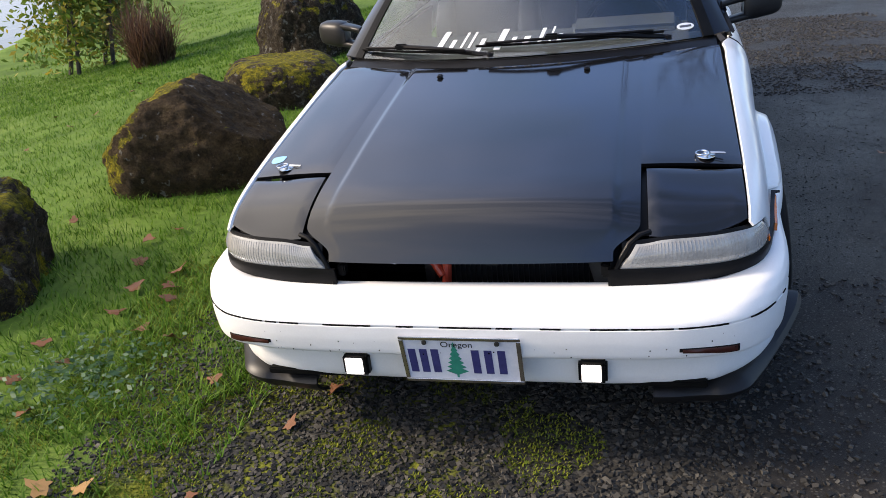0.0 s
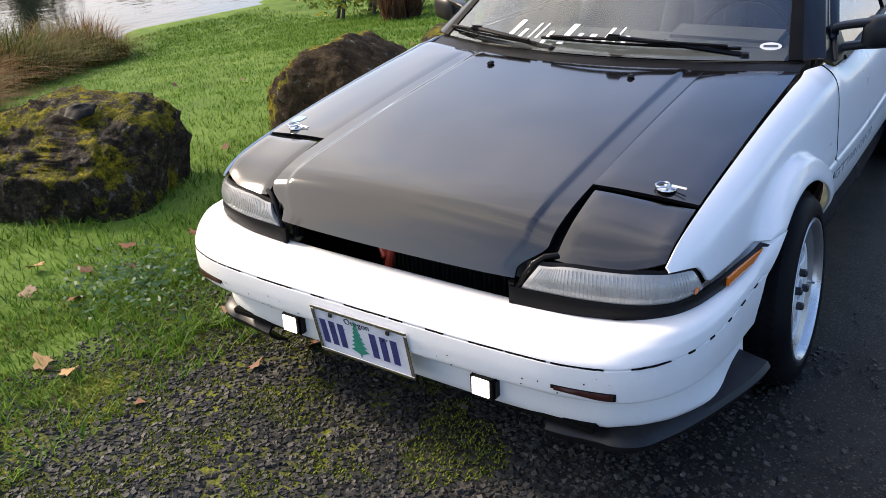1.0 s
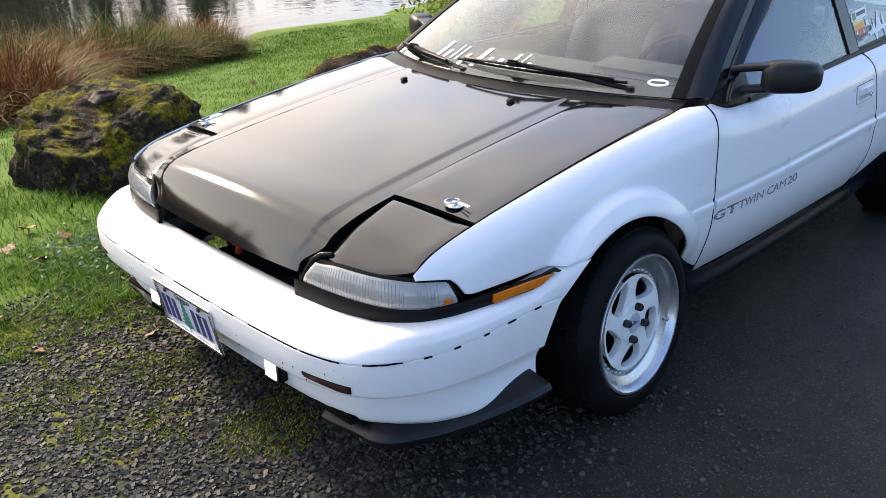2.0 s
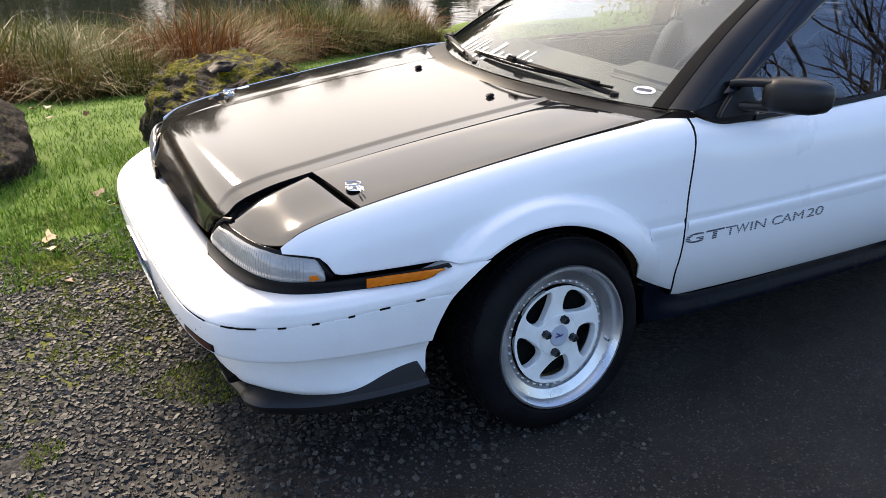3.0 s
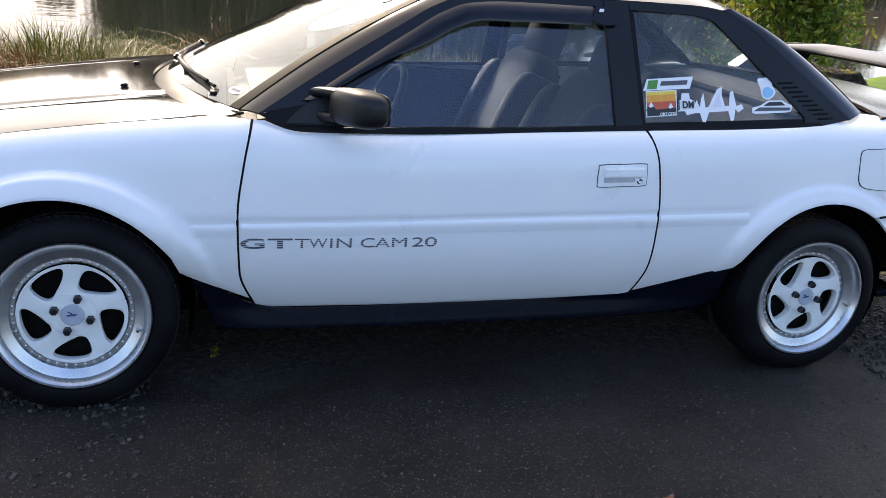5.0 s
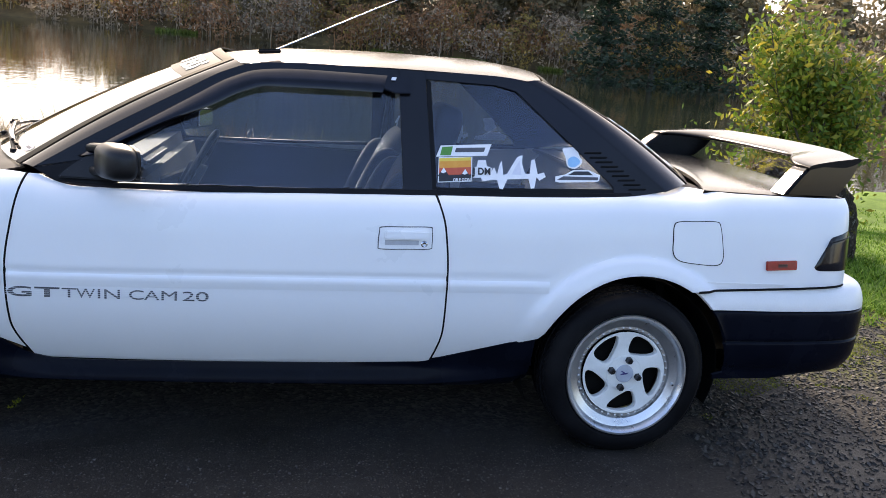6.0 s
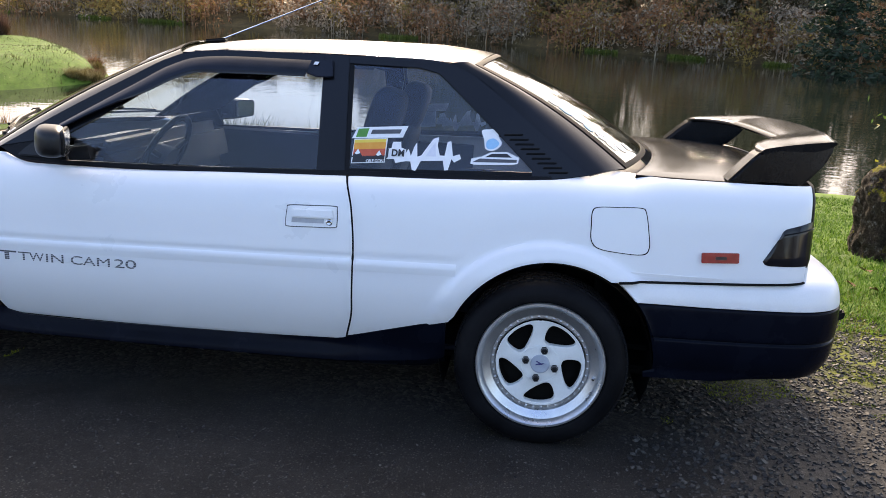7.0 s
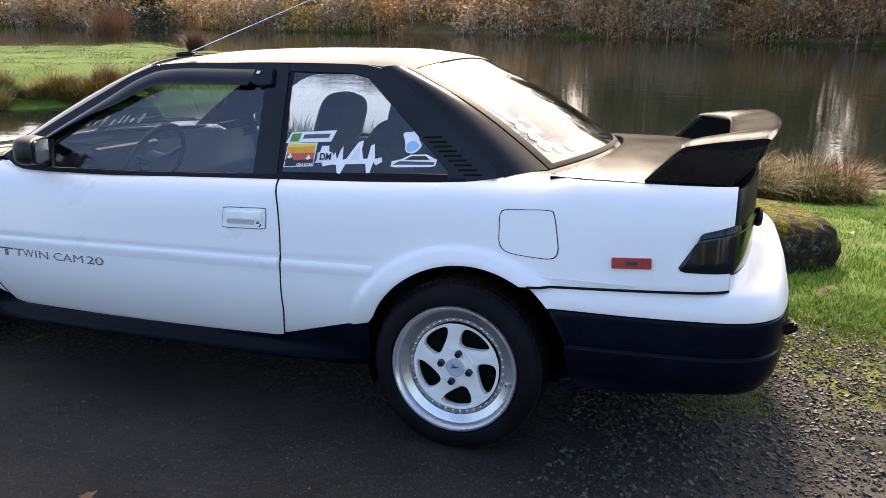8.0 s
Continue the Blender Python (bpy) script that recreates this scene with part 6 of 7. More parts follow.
first = boulder((-2.60, -0.02), (0.43, 0.42, 0.55), 23, "rough blocky grey boulder with green moss and lichen", 25, block=0.5, facets=0, coarse=1.35, cuts=(((-0.05, -0.70, 1), 0.82), ((0.7, -0.6, 0.5), 1.12), ((0.2, 0.9, 0.8), 1.25)))
boulder((-2.17, 1.62), (0.51, 0.47, 0.63), 5, "rounded brown boulder with yellow-green moss along one side", 10, facets=2, coarse=0.7, cuts=(((-0.80, -0.1, 0.60), 0.80), ((-0.4, 0.0, 0.92), 0.84), ((0.62, 0.0, 0.78), 0.73)), stone=MOSSROCK)
boulder((-2.38, 3.42), (0.47, 0.47, 0.41), 8, "low rounded boulder with a pale flat top and moss", 35, facets=1, coarse=0.5, block=0.78, cuts=(((0.0, 0.1, 1), 0.84),), stone=TOPROCK)
boulder((-2.90, 5.35), (0.55, 0.56, 0.86), 11, "tall grey-brown boulder with lichen near a leafy shrub", -20, facets=6, block=0.7, stone=PALEROCK)
boulder((-2.54, -1.70), (0.60, 0.56, 0.56), 14, "low dark smooth boulder with moss at its foot", 0, facets=3, coarse=0.5, cuts=(((0.3, 0.6, 0.75), 0.72),), stone=DARKROCK)


top = first.matrix_basis @ max((v.co for v in first.data.vertices if (v.co - Vector((0.05, -0.12, v.co.z))).length < 0.05), key=lambda p: p.z)
CLOTH_AT = (top.x, top.y, top.z - 0.012)


def cloth(u, v):
    a, r = 2 * math.pi * u, 0.004 + 0.085 * v * (0.8 + 0.3 * noise.noise(Vector((math.cos(2 * math.pi * u) * 1.5, math.sin(2 * math.pi * u) * 1.5, 3.0))))
    x, y = r * math.cos(a), 1.3 * r * math.sin(a)
    return (x, y, 0.010 + 0.024 * (1 - v * v) + 0.022 * noise.noise(Vector((x * 22, y * 22, 1.0))))


rag = new("cloth", mesh_of("cloth", sheet(cloth, 48, 12, 0.005, inside=(0, 0, -0.5)), RUBBER))
rag.matrix_basis = pose(*CLOTH_AT, 6, 4, 30)
tagged(rag, "small crumpled black cloth lying on the mossy boulder", "cloth")


# ---- plants: each blade or leaf is real geometry ----
def from_arrays(name, verts, faces, material):
    mesh = bpy.data.meshes.new(name)
    mesh.from_pydata(np.asarray(verts).reshape(-1, 3).tolist(), [], faces)
    mesh.materials.append(material)
    return mesh


def blades(roots, heights, widths, leans, headings, droop, segs=2):
    """Tapered bent blades as arrays: roots (n, 3) and one value each."""
    n = len(roots)
    t = np.linspace(0, 1, segs + 1)
    hx, hy = np.cos(headings), np.sin(headings)
    verts = np.zeros((n, segs * 2 + 1, 3))
    for i, k in enumerate(t):
        out = leans * k + droop * k**2.2
        c = roots + np.stack((hx * out * heights, hy * out * heights, heights * (k - 0.35 * droop * k**3)), 1)
        w = widths * (1 - k) ** 0.7 * 0.5
        if i == segs:
            verts[:, -1] = c
        else:
            side = np.stack((-hy * w, hx * w, 0 * w), 1)
            verts[:, 2 * i], verts[:, 2 * i + 1] = c - side, c + side
    faces = []
    m = segs * 2 + 1
    for b in range(n):
        o = b * m
        for i in range(segs - 1):
            faces.append((o + 2 * i, o + 2 * i + 1, o + 2 * i + 3, o + 2 * i + 2))
        faces.append((o + m - 3, o + m - 2, o + m - 1))
    return verts, faces


def chips(centres, sizes, rng, flat=0.0):
    """Small leaf-shaped pairs of triangles at centres, turned at random."""
    n = len(centres)
    a = rng.normal(size=(n, 3))
    a[:, 2] *= 1 - flat
    a /= np.linalg.norm(a, axis=1, keepdims=True)
    b = np.cross(a, rng.normal(size=(n, 3)))
    b /= np.linalg.norm(b, axis=1, keepdims=True)
    s = sizes[:, None]
    verts = np.stack((centres - a * s, centres - b * s * 0.45, centres + a * s, centres + b * s * 0.45), 1)
    faces = [(4 * i, 4 * i + 1, 4 * i + 2, 4 * i + 3) for i in range(n)]
    return verts, faces


rs = np.random.RandomState(5)
# lawn, thick near the drive and thinner towards the pond
pts, hts = [], []
while len(pts) < 150000:
    x = -0.75 - 9.6 * rs.rand() ** 2.1
    y = -2.6 + 11.0 * rs.rand()
    if x < SHORE(y) + 0.5:
        continue
    edge = -1.0 + 0.45 * noise.noise(Vector((x * 0.9, y * 0.9, 1.0))) + 0.25 * noise.noise(Vector((x * 4, y * 4, 2.0)))
    if x > edge and rs.rand() > 0.10:
        continue
    tuft = noise.noise(Vector((x * 3.2, y * 3.2, 5.0)))
    if tuft < -0.15 and rs.rand() > 0.45:
        continue
    pts.append((x, y, ground_z(x, y) - 0.004))
    hts.append((0.020 + 0.030 * rs.rand() + 0.030 * max(0.0, tuft)) * (1.35 if x > -2.6 else 0.9))
# coarser tufts on the grassy spit
while len(pts) < 184000:
    x, y = -12.0 - 18.0 * rs.rand(), -26.0 + 17.0 * rs.rand()
    if spit(x, y) < 0.42:
        continue
    pts.append((x, y, ground_z(x, y) - 0.01))
    hts.append(0.03 + 0.11 * rs.rand() * max(0.0, 0.35 + 1.3 * noise.noise(Vector((x * 0.8, y * 0.8, 2.0)))))
# rough clumps on the far lawn
while len(pts) < 197000:
    x, y = -4.0 - 6.5 * rs.rand(), 4.5 + 12.0 * rs.rand()
    if x < SHORE(y) + 0.4 or noise.noise(Vector((x * 1.6, y * 1.6, 9.0))) < -0.1:
        continue
    pts.append((x, y, ground_z(x, y) - 0.01))
    hts.append(0.03 + 0.06 * rs.rand())
pts, hts = np.array(pts), np.array(hts)
far = (pts[:, 0] < -11.0) & (pts[:, 1] < -8.0)
for name, chosen, material, words in (("lawn_grass", ~far, GRASS, "damp green mown grass with taller tufts"), ("spit_grass", far, SPITGRASS, "rough olive grass on the low spit")):
    p, h = pts[chosen], hts[chosen]
    k = len(p)
    v, f = blades(p, h, (0.0035 + 0.004 * rs.rand(k)) * np.where(p[:, 0] < -9.0, 3.2, np.where(p[:, 1] > 4.5, 1.8, 1.0)), 0.15 + 0.5 * rs.rand(k), 6.283 * rs.rand(k), 0.2 + 0.5 * rs.rand(k))
    tagged(new(name, from_arrays(name, v, f, material)), words, "grass", kind="stuff")

# crushed stone in front of and behind the car
pts = []
while len(pts) < 60000:
    if rs.rand() < 0.68:
        x, y = -1.25 + 2.5 * rs.rand(), -2.9 + 3.1 * rs.rand()
    else:
        x, y = -1.1 + 3.4 * rs.rand(), 2.75 + 2.6 * rs.rand()
    thin = 0.92 * smooth((x - 0.2) / 0.9) * (1 if y < 2 else 0.5) + 0.5 * smooth((-0.45 - x) / 0.5)
    if noise.noise(Vector((x * 2.5, y * 2.5, 7.0))) > 0.35 or rs.rand() < thin:
        continue
    pts.append((x, y, ground_z(x, y) + 0.001))
# stray chips over the asphalt
while len(pts) < 88000:
    x, y = 0.5 + 3.6 * rs.rand(), -3.0 + 7.6 * rs.rand()
    if 0.1 < y < 3.0 and x < 0.95:
        continue
    pts.append((x, y, ground_z(x, y)))
pts = np.array(pts)
corner = np.array([(a, b, c) for a in (-1, 1) for b in (-1, 1) for c in (-1, 1)], float)
n = len(pts)
size = np.where(np.arange(n) < 60000, 0.0036 + 0.0062 * rs.rand(n) ** 2, 0.0016 + 0.0030 * rs.rand(n) ** 3)[:, None, None]
shape = corner[None] * (0.65 + 0.5 * rs.rand(n, 8, 3)) * np.array((1, 0.8, 0.55))
for i, j, swing in ((0, 2, 0.9), (1, 2, 0.9), (0, 1, 6.283)):
    a = swing * (rs.rand(n) - 0.5)[:, None]
    p, q = shape[..., i].copy(), shape[..., j].copy()
    shape[..., i], shape[..., j] = p * np.cos(a) - q * np.sin(a), p * np.sin(a) + q * np.cos(a)
shape = shape * size
verts = shape + pts[:, None]
box = ((0, 1, 3, 2), (4, 6, 7, 5), (0, 4, 5, 1), (2, 3, 7, 6), (0, 2, 6, 4), (1, 5, 7, 3))
tagged(new("gravel", from_arrays("gravel", verts, [tuple(8 * i + q for q in fc) for i in range(n) for fc in box], STONES)), "dark crushed stone loose on the drive", "gravel", kind="stuff")


# moss between the stones
pts = []
while len(pts) < 110000:
    x, y = -1.6 + 2.2 * rs.rand(), (-2.9 + 3.3 * rs.rand()) if rs.rand() < 0.7 else (2.9 + 2.6 * rs.rand())
    patch = noise.noise(Vector((x * 2.5, y * 2.5, 7.0))) + 0.5 * noise.noise(Vector((x * 8, y * 8, 3.0)))
    if patch < -0.18 + 0.55 * smooth((x + 0.9) / 1.3):
        continue
    pts.append((x, y, ground_z(x, y) + 0.002))
pts = np.array(pts)
k = len(pts)
v, f = blades(pts, 0.003 + 0.006 * rs.rand(k), 0.003 + 0.004 * rs.rand(k), 0.4 + 0.9 * rs.rand(k), 6.283 * rs.rand(k), 0.3 * rs.rand(k))
tagged(new("verge_moss", from_arrays("verge_moss", v, f, MOSS)), "yellow-green moss creeping over the gravel", "moss", kind="stuff")


# reeds and sedge
def clump_mesh(name, seed, count, height, spread, material):
    r = np.random.RandomState(seed)
    ang, rad = 6.283 * r.rand(count), spread * np.sqrt(r.rand(count))
    roots = np.stack((rad * np.cos(ang), rad * np.sin(ang), np.zeros(count)), 1)
    h = height * (0.35 + 0.65 * r.rand(count)) * (1.0 - 0.35 * rad / spread)
    v, f = blades(roots, h, 0.008 + 0.014 * r.rand(count), 0.05 + 0.50 * rad / spread * r.rand(count), ang + r.normal(size=count) * 1.2, 0.15 + 1.5 * r.rand(count) ** 2.0, 5)
    return from_arrays(name, v, f, material)


REEDS = [clump_mesh("reed_clump", k, 900, 1.0, 0.36, m) for k, m in enumerate((REED, RUSSET, GREENREED, STRAW))]


def clump(x, y, kind, scale, turn):
    ob = new("reed_clump", REEDS[kind])
    ob.matrix_basis = pose(x, y, ground_z(x, y) - 0.03, 0, 0, turn) @ Matrix.Diagonal((scale, scale, scale * 0.95, 1))
    words = ("straw-coloured reed clump at the pond's edge", "russet brown sedge clump at the pond's edge", "olive green sedge clump at the pond's edge", "straw-coloured reed clump at the pond's edge")
    return tagged(ob, words[kind], "reeds", "reeds along the shore")


rng = random.Random(12)
FRONT = curve((-4.0, -5.9), (-3.0, -5.7), (-1.0, -5.25), (0.3, -5.3), (1.0, -6.0), (1.6, -6.9), (2.4, -8.0))
for row in range(6):
    for k in range(12):
        y = -3.9 + 0.53 * k + 0.26 * (row % 2) + rng.uniform(-0.14, 0.14)
        x = FRONT(y) - 0.50 * row + rng.uniform(-0.16, 0.16)
        if x < SHORE(y) - 0.15 or rng.random() < 0.16:
            continue
        kind = rng.choice((1, 1, 1, 2, 0)) if row < 1 else rng.choice((0, 2, 2, 2, 3, 1))
        clump(x, y, kind, rng.uniform(0.55, 0.85) if row < 1 else rng.uniform(0.75, 1.22), rng.uniform(0, 360))
for x, y, kind, scale in ((-8.3, 2.2, 1, 1.15), (-8.6, 2.7, 2, 1.30), (-8.9, 3.2, 2, 1.20), (-9.0, 3.6, 0, 1.00), (-9.2, 4.4, 2, 0.75), (-9.3, 4.8, 0, 0.65), (-9.7, 4.3, 3, 1.00), (-9.9, 4.8, 1, 0.95), (-9.6, 3.7, 1, 1.00), (-6.4, -4.2, 1, 0.9), (-7.0, -5.0, 0, 0.9)):
    clump(x, y, kind, scale, rng.uniform(0, 360))
# along the spit's shore
for k in range(46):
    a, b = rng.uniform(-0.1, 1.5), rng.uniform(0.2, 9.0)
    if k > 37:
        a = rng.uniform(1.0, 4.0)
        b = SPIT_SIDE(a) + rng.uniform(0.1, 0.6)
    x, y = -16.0 - 0.75 * a + 0.66 * b, -11.2 - 0.66 * a - 0.75 * b
    if ground_z(x, y) > WATER_Z - 0.1:
        clump(x, y, rng.choice((0, 1, 2, 3)), rng.uniform(0.6, 1.05) if k < 38 else rng.uniform(0.35, 0.6), rng.uniform(0, 360))


# red-brown twiggy shrubs
def twig_shrub(at, height, seed, label):
    r = np.random.RandomState(seed)
    n = 900
    ang, rad = 6.283 * r.rand(n), 0.34 * height * np.sqrt(r.rand(n))
    roots = np.stack((rad * np.cos(ang), rad * np.sin(ang), 0.25 * height * r.rand(n)), 1)
    v, f = blades(roots, height * (0.35 + 0.6 * r.rand(n)), np.full(n, 0.012), 0.05 + 0.75 * r.rand(n), ang + r.normal(size=n) * 1.8, -1.0 + 2.0 * r.rand(n), 4)
    ob = new("twig_shrub", from_arrays("twig_shrub", v, f, TWIG))
    ob.location = (*at, ground_z(*at) - 0.03)
    return tagged(ob, label, "shrub")


twig_shrub((-5.55, 6.65), 0.80, 3, "dense red-brown twiggy shrub on the lawn")
twig_shrub((-23.6, -15.6), 0.9, 9, "low brown twiggy shrub on the grassy spit")
twig_shrub((-27.5, -22.6), 2.1, 10, "wide brown leafless bush behind the grassy spit")


def grown(seed, height, radius, levels, spread, count, lift=0.35):
    """Limbs of a tree as (points, radius, taper), and the tips."""
    rng = random.Random(seed)
    limbs, tips = [], []

    def grow(p, way, length, r, level):
        pts = [p.copy()]
        for k in range(4):
            way = (way + Vector((rng.uniform(-1, 1), rng.uniform(-1, 1), rng.uniform(-0.6, 1))) * 0.16).normalized()
            p = p + way * length / 4
            pts.append(p.copy())
        limbs.append((pts, r, 0.55))
        if level == levels:
            tips.append(p)
            return
        for k in range(count):
            side = Vector((rng.uniform(-1, 1), rng.uniform(-1, 1), rng.uniform(-0.3, 1) * lift)).normalized()
            start = pts[rng.choice((2, 3, 4, 4))]
            grow(start, (way + side * spread).normalized(), length * rng.uniform(0.55, 0.8), r * 0.55, level + 1)
    grow(Vector((0, 0, 0)), Vector((0, 0, 1)), height * 0.36, radius, 0)
    return limbs, tips


def limb_mesh(limbs):
    whole = bmesh.new()
    for pts, r, taper in limbs:
        bm = tube(pts, max(r, 0.008), 6 if r > 0.03 else 4, taper)
        m = bpy.data.meshes.new("piece")
        bm.to_mesh(m)
        bm.free()
        whole.from_mesh(m)
        bpy.data.meshes.remove(m)
    return whole


# leafy yellow-green shrub at the water's edge
stem_root = tagged(empty("leafy_tree", (-7.45, 8.0, ground_z(-7.45, 8.0) - 0.05)), "small tree with yellow-green autumn leaves by the pond", "tree")
for stem in range(4):
    limbs, tips = grown(30 + stem, 3.2, 0.035, 3, 0.75, 3, 0.6)
    turn = pose(0.35 * math.cos(stem * 1.6), 0.35 * math.sin(stem * 1.6), 0, 10 * math.sin(stem * 2.1), 12 * math.cos(stem * 1.3), 90 * stem)
    tr = part("trunk", limb_mesh(limbs), BARK, stem_root)
    tr.matrix_basis = turn
    spots = np.array([turn @ q for q in tips] + [turn @ p for pts, r, t in limbs for p in pts[1:]] + [turn @ Vector((rs.normal() * 0.35, rs.normal() * 0.35, 0.30 + 1.2 * rs.rand())) for q in range(60)])
    spots = spots[spots[:, 2] > 0.18]
    c = np.repeat(spots, 12, axis=0) + rs.normal(size=(len(spots) * 12, 3)) * 0.15
    v, f = chips(c, 0.032 + 0.036 * rs.rand(len(c)), rs)
    tagged(part("crown", bmesh.new(), YELLOWLEAF, stem_root), kind="stuff").data = from_arrays("crown", v, f, YELLOWLEAF)


# bare trees beside and behind the walk, which the paint and the windows mirror
for k, (x, y, h) in enumerate(((19.0, -5.0, 14.0), (17.0, 14.0, 14.0), (9.5, 18.0, 13.0), (10.0, 15.0, 13.0), (15.0, -9.0, 12.0), (3.4, 20.5, 12.0), (-3.5, 25.0, 12.5))):
    limbs, tips = grown(50 + k, h, 0.22, 5, 0.85, 3, 0.5)
    t = tagged(empty("bare_tree", (x, y, ground_z(x, y) - 0.1)), "tall bare autumn tree beside the drive", "tree", "bare trees by the drive")
    part("trunk", limb_mesh(limbs[:1]), BARK, t)
    part("limbs", limb_mesh(limbs[1:]), BARK, t)


# ---- the far bank ----
def wood(name, spots, material, seed, label, low, density, leaf, thin=1.0):
    """Many far trees or bushes as one mesh of stems and leaf chips."""
    r = np.random.RandomState(seed)
    vs, fs, base = [], [], 0
    for x, y, h, w in spots:
        n = int(density * h * w)
        z = low * h + (1 - low) * h * r.rand(n) ** thin
        t = (z / h - low) / (1 - low)
        rad = w * np.sqrt(r.rand(n)) * (0.35 + 0.9 * np.sin(np.pi * np.clip(0.12 + 0.85 * t, 0, 1)))
        lobes = 1 + 0.35 * np.sin(5 * r.rand() + 3 * z / w)
        a = 6.283 * r.rand(n)
        g = ground_z(x, y)
        c = np.stack((x + rad * lobes * np.cos(a), y + rad * lobes * np.sin(a), g + z), 1)
        v, f = chips(c, leaf * (0.5 + r.rand(n)), r)
        vs.append(v.reshape(-1, 3))
        fs += [tuple(q + base for q in fc) for fc in f]
        base += len(v) * 4
        m = max(3, int(4 * w))
        roots = np.stack((x + 0.35 * w * r.normal(size=m), y + 0.35 * w * r.normal(size=m), np.full(m, g - 0.2)), 1)
        v, f = blades(roots, h * (0.7 + 0.35 * r.rand(m)), np.full(m, 0.05 + 0.014 * h), 0.02 + 0.12 * r.rand(m), 6.283 * r.rand(m), 0.05 * r.rand(m), 3)
        vs.append(v.reshape(-1, 3))
        fs += [tuple(q + base for q in fc) for fc in f]
        base += v.shape[0] * v.shape[1]
    return tagged(new(name, from_arrays(name, np.concatenate(vs), fs, material)), label, "woods", kind="stuff")


rng = random.Random(21)
for k, (material, words, count) in enumerate(((BRUSH, "russet brush mounds along the far bank", 170), (GOLDBRUSH, "golden autumn brush along the far bank", 110), (DULLBRUSH, "dull brown brush along the far bank", 220))):
    bank = [(FAR(y) + 0.6 - 6.0 * rng.random() ** 1.2, y, rng.uniform(0.8, 3.2), rng.uniform(0.8, 1.9)) for y in (rng.uniform(-66, 46) for n in range(count))]
    wood("bank_brush", bank, material, 4 + k, words, 0.0, 85, 0.12)
n = 26000
y = -66 + 112 * rs.rand(n)
x = np.array([FAR(q) for q in y]) + 0.4 + 0.9 * rs.rand(n)
keep = np.array([noise.noise(Vector((0.0, q * 0.22, 5.0))) > 0.12 for q in y])
roots = np.stack((x, y, [max(WATER_Z, ground_z(a, b)) for a, b in zip(x, y)]), 1)[keep]
n = len(roots)
v, f = blades(roots, 0.12 + 0.2 * rs.rand(n), np.full(n, 0.05), 0.2 + 0.5 * rs.rand(n), 6.283 * rs.rand(n), 0.4 * rs.rand(n))
tagged(new("bank_grass", from_arrays("bank_grass", v, f, BANKGRASS)), "bright green grass fringe at the far waterline", "grass", kind="stuff")


def tall(y):
    """How high the far woods stand: low over the spit, high across the pond."""
    return 3.3 + 9.3 * smooth((y + 13) / 8) - 7.0 * smooth((y - 20) / 6) + (0.4 + 0.6 * smooth((y + 13) / 8)) * 2.0 * noise.noise(Vector((y * 0.21, 0.0, 4.0)))


woods = [(FAR(y) - rng.uniform(4.0, 13.0), y, tall(y) * rng.uniform(0.65, 1.15), rng.uniform(1.1, 2.2)) for y in (rng.uniform(-75, 48) for k in range(230))]
wood("far_woods", woods, OLIVE, 6, "dark olive woods with thin pale trunks across the pond", 0.05, 60, 0.25, 1.9)

behind = [(rng.uniform(26, 36), y, rng.uniform(3.5, 6.0), rng.uniform(1.2, 2.2)) for y in (rng.uniform(-26, 38) for k in range(70))]
wood("near_woods", behind, OLIVE, 9, "brown autumn woods on the landward side of the drive", 0.05, 40, 0.20)


def fir(x, y, h, seed):
    r = np.random.RandomState(seed)
    root = tagged(empty("fir_tree", (x, y, ground_z(x, y) - 0.1)), "dark green drooping fir on the far bank", "tree", "firs on the far bank")
    part("trunk", tube([(0, 0, 0), (0, 0, h * 0.5), (0, 0, h)], 0.16, 8, 0.15), BARK, root)
    n = 7000
    t = r.rand(n) ** 0.8
    reach = (1 - t) * h * 0.26 * (0.75 + 0.35 * np.sin(t * 60))
    rad = reach * np.sqrt(r.rand(n))
    a = np.round(6.283 * r.rand(n) * 3.2) / 3.2 + r.normal(size=n) * 0.14
    c = np.stack((rad * np.cos(a), rad * np.sin(a), 0.4 + t * h - 0.35 * rad), 1)
    v, f = chips(c, 0.10 + 0.10 * r.rand(n), r, 0.6)
    tagged(part("crown", bmesh.new(), NEEDLE, root), kind="stuff").data = from_arrays("crown", v, f, NEEDLE)


for k, (x, y, h) in enumerate(((-43.0, 17.6, 10.4), (-44.5, 21.3, 12.0), (-46.5, 25.5, 11.0), (-54.5, -41.0, 11.0), (-55.5, -46.0, 12.0))):
    fir(x, y, h, 80 + k)


# ---- clover and fallen leaves ----
n = 520
c = np.stack((-1.46 + 0.16 * rs.normal(size=n), -0.62 + 0.13 * rs.normal(size=n), np.zeros(n)), 1)
c[:, 2] = [ground_z(x, y) + 0.02 + 0.035 * rs.rand() for x, y, z in c]
v, f = chips(c, 0.010 + 0.009 * rs.rand(n), rs, 0.85)
tagged(new("clover_patch", from_arrays("clover_patch", v, f, CLOVER)), "patch of pale green clover in the grass", "plants", kind="stuff")


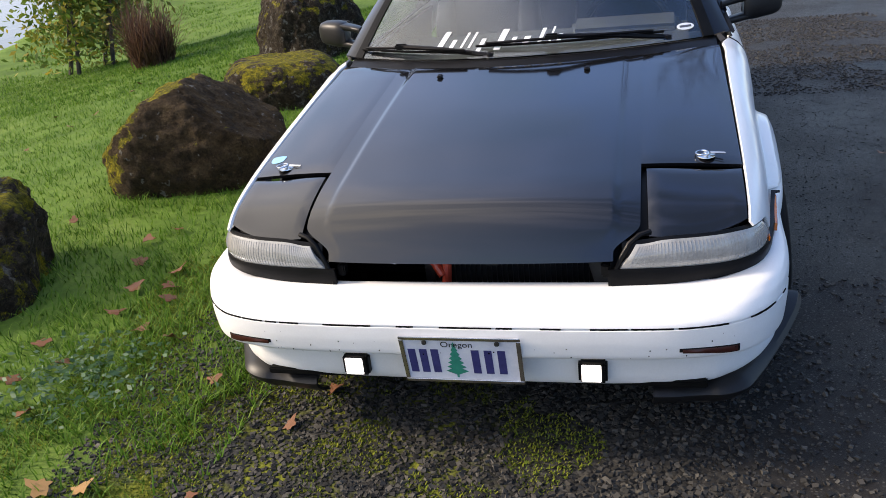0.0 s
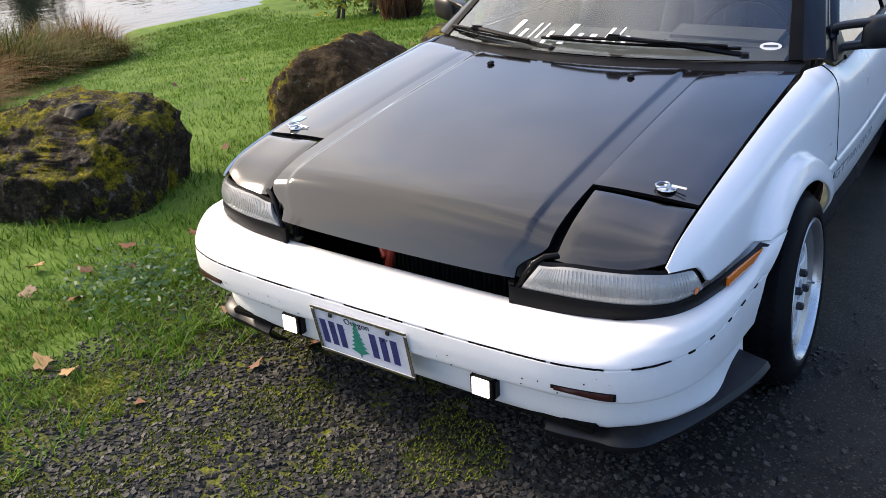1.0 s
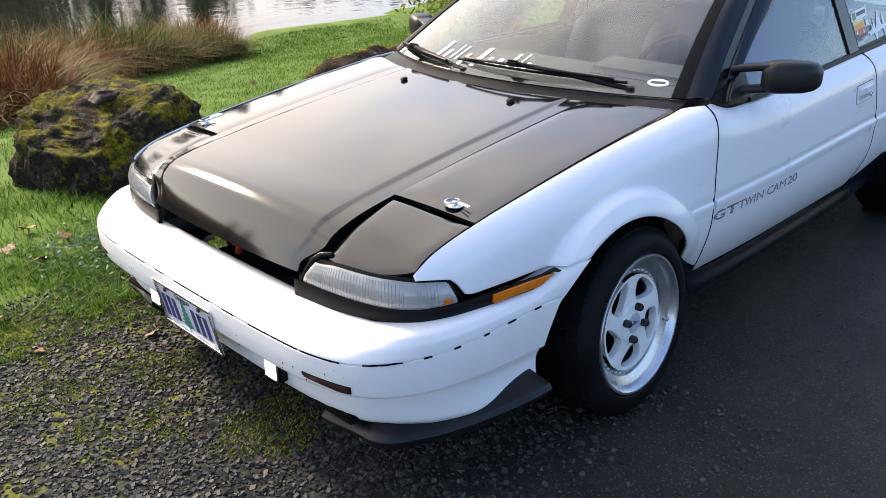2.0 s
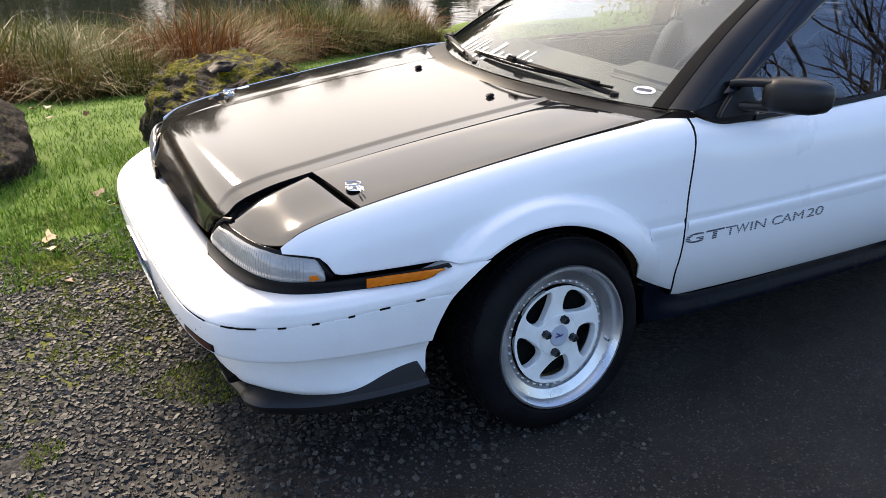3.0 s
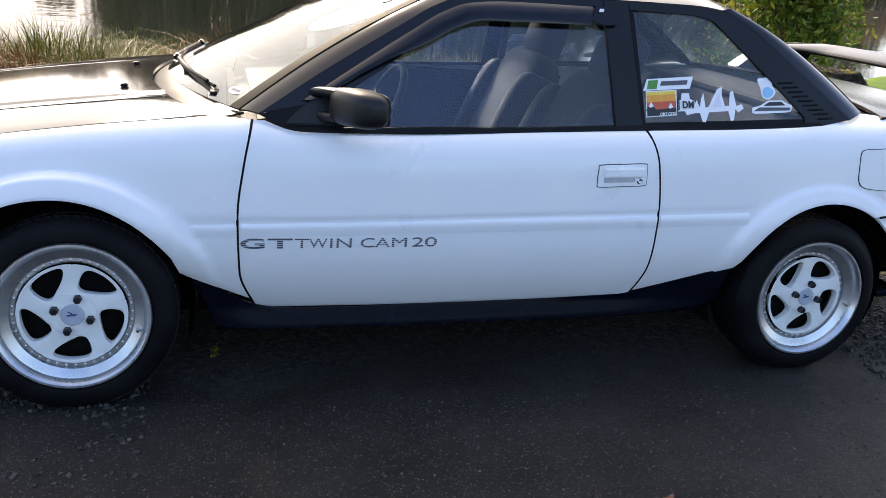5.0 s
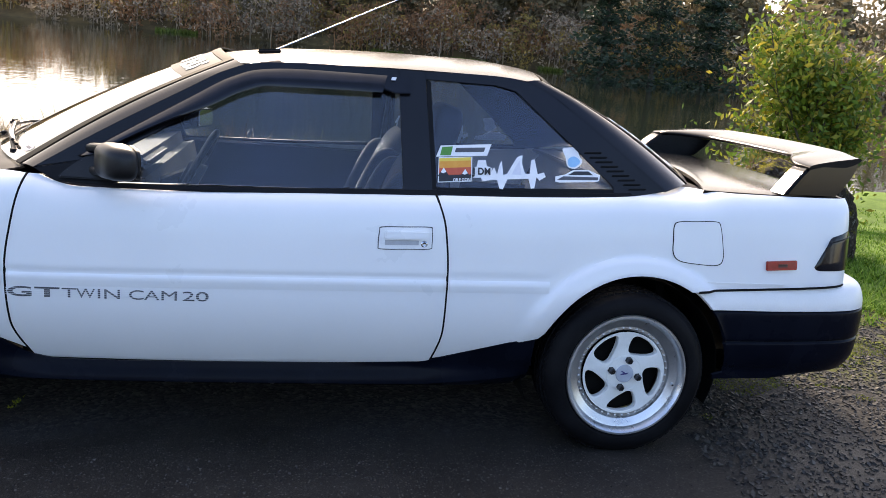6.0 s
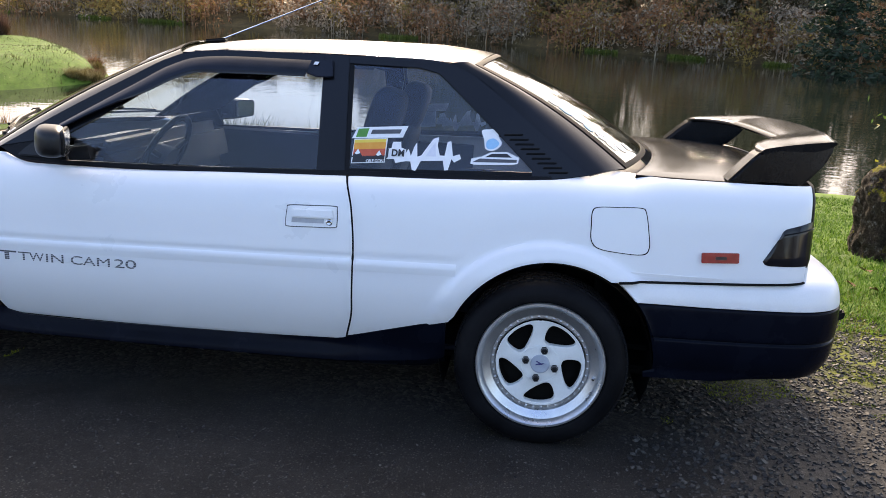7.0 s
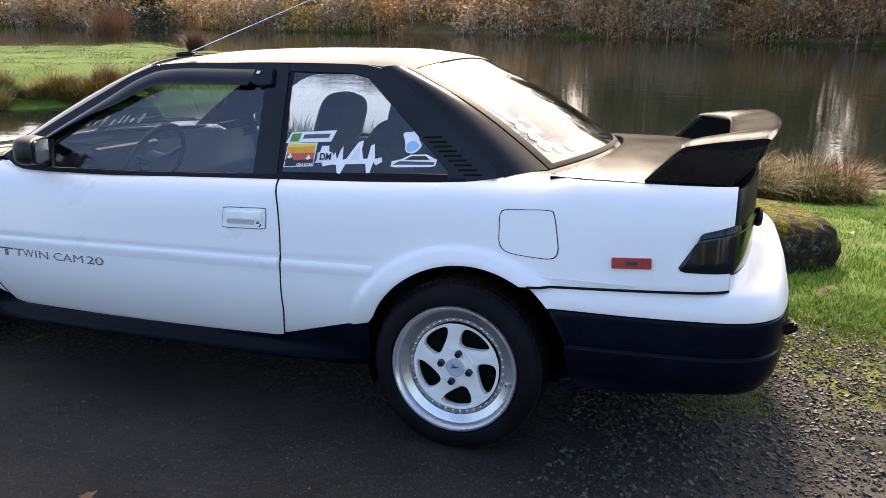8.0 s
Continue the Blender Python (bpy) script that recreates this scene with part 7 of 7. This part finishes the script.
def leaf_mesh(name, material, seed):
    rng = random.Random(seed)
    pts = []
    for k in range(15):
        a = 2 * math.pi * k / 15
        r = (1.0 if k % 3 == 0 else 0.80 if k % 3 == 1 else 0.66) * rng.uniform(0.75, 1.1) * (1.15 if k < 8 else 0.85)
        pts.append((r * math.cos(a), r * math.sin(a)))
    return mesh_of(name, slab(pts, 0.03, lambda a, b, c: Vector((a, b, c + 0.22 * (a * a - b * b) + 0.12 * a * b))), material, 60)


LEAVES = [leaf_mesh("fallen_leaf", m, k) for k, m in enumerate((DEADLEAF, DEADLEAF, PALELEAF))]
rng = random.Random(33)
spots = [(-1.27, -0.354, 0, 0.05), (-1.66, 0.034, 0, 0.055), (-1.21, -1.175, 2, 0.05), (-1.08, -1.173, 2, 0.045), (-1.55, 0.20, 0, 0.06), (-1.60, -0.55, 1, 0.05), (-1.78, -0.42, 1, 0.05), (-1.25, 0.42, 0, 0.05), (-1.45, 0.60, 1, 0.05), (-1.02, -0.15, 0, 0.045), (-1.9, 0.55, 1, 0.05), (-0.95, -0.62, 1, 0.04),
         (-0.52, -0.62, 0, 0.05), (-1.75, -0.90, 1, 0.05), (-1.95, -0.75, 2, 0.05), (-1.35, -1.5, 0, 0.04), (-0.75, -1.15, 1, 0.03), (-1.3, 0.9, 0, 0.05), (-1.7, 4.35, 0, 0.06), (-2.1, 4.6, 1, 0.06), (-1.3, 4.1, 0, 0.05), (-2.6, 4.9, 0, 0.06), (1.55, 1.55, 0, 0.03), (1.7, 0.05, 0, 0.035), (-0.60, -0.82, 0, 0.04), (-1.42, -0.30, 1, 0.05), (-1.62, -0.18, 0, 0.05), (-1.50, 0.05, 1, 0.06), (-1.80, 0.30, 0, 0.05), (-1.18, -0.02, 1, 0.05), (-1.72, -0.66, 0, 0.05), (-1.52, -0.84, 1, 0.05)]
for x, y, kind, size in spots + [(rng.uniform(-5.0, -1.1), rng.uniform(-1.2, 5.5), rng.choice((0, 1, 1)), rng.uniform(0.03, 0.05)) for k in range(40)]:
    ob = new("fallen_leaf", LEAVES[kind])
    ob.matrix_basis = pose(x, y, ground_z(x, y) + (0.028 if x < -0.9 else 0.012), rng.uniform(-25, 25), rng.uniform(-25, 25), rng.uniform(0, 360)) @ Matrix.Diagonal((size * 0.8, size * 0.8, size * 0.8, 1))
    tagged(ob, "tan dried leaf lying on the grass" if kind == 2 else "brown fallen leaf lying in the grass", "leaf", "fallen leaves")
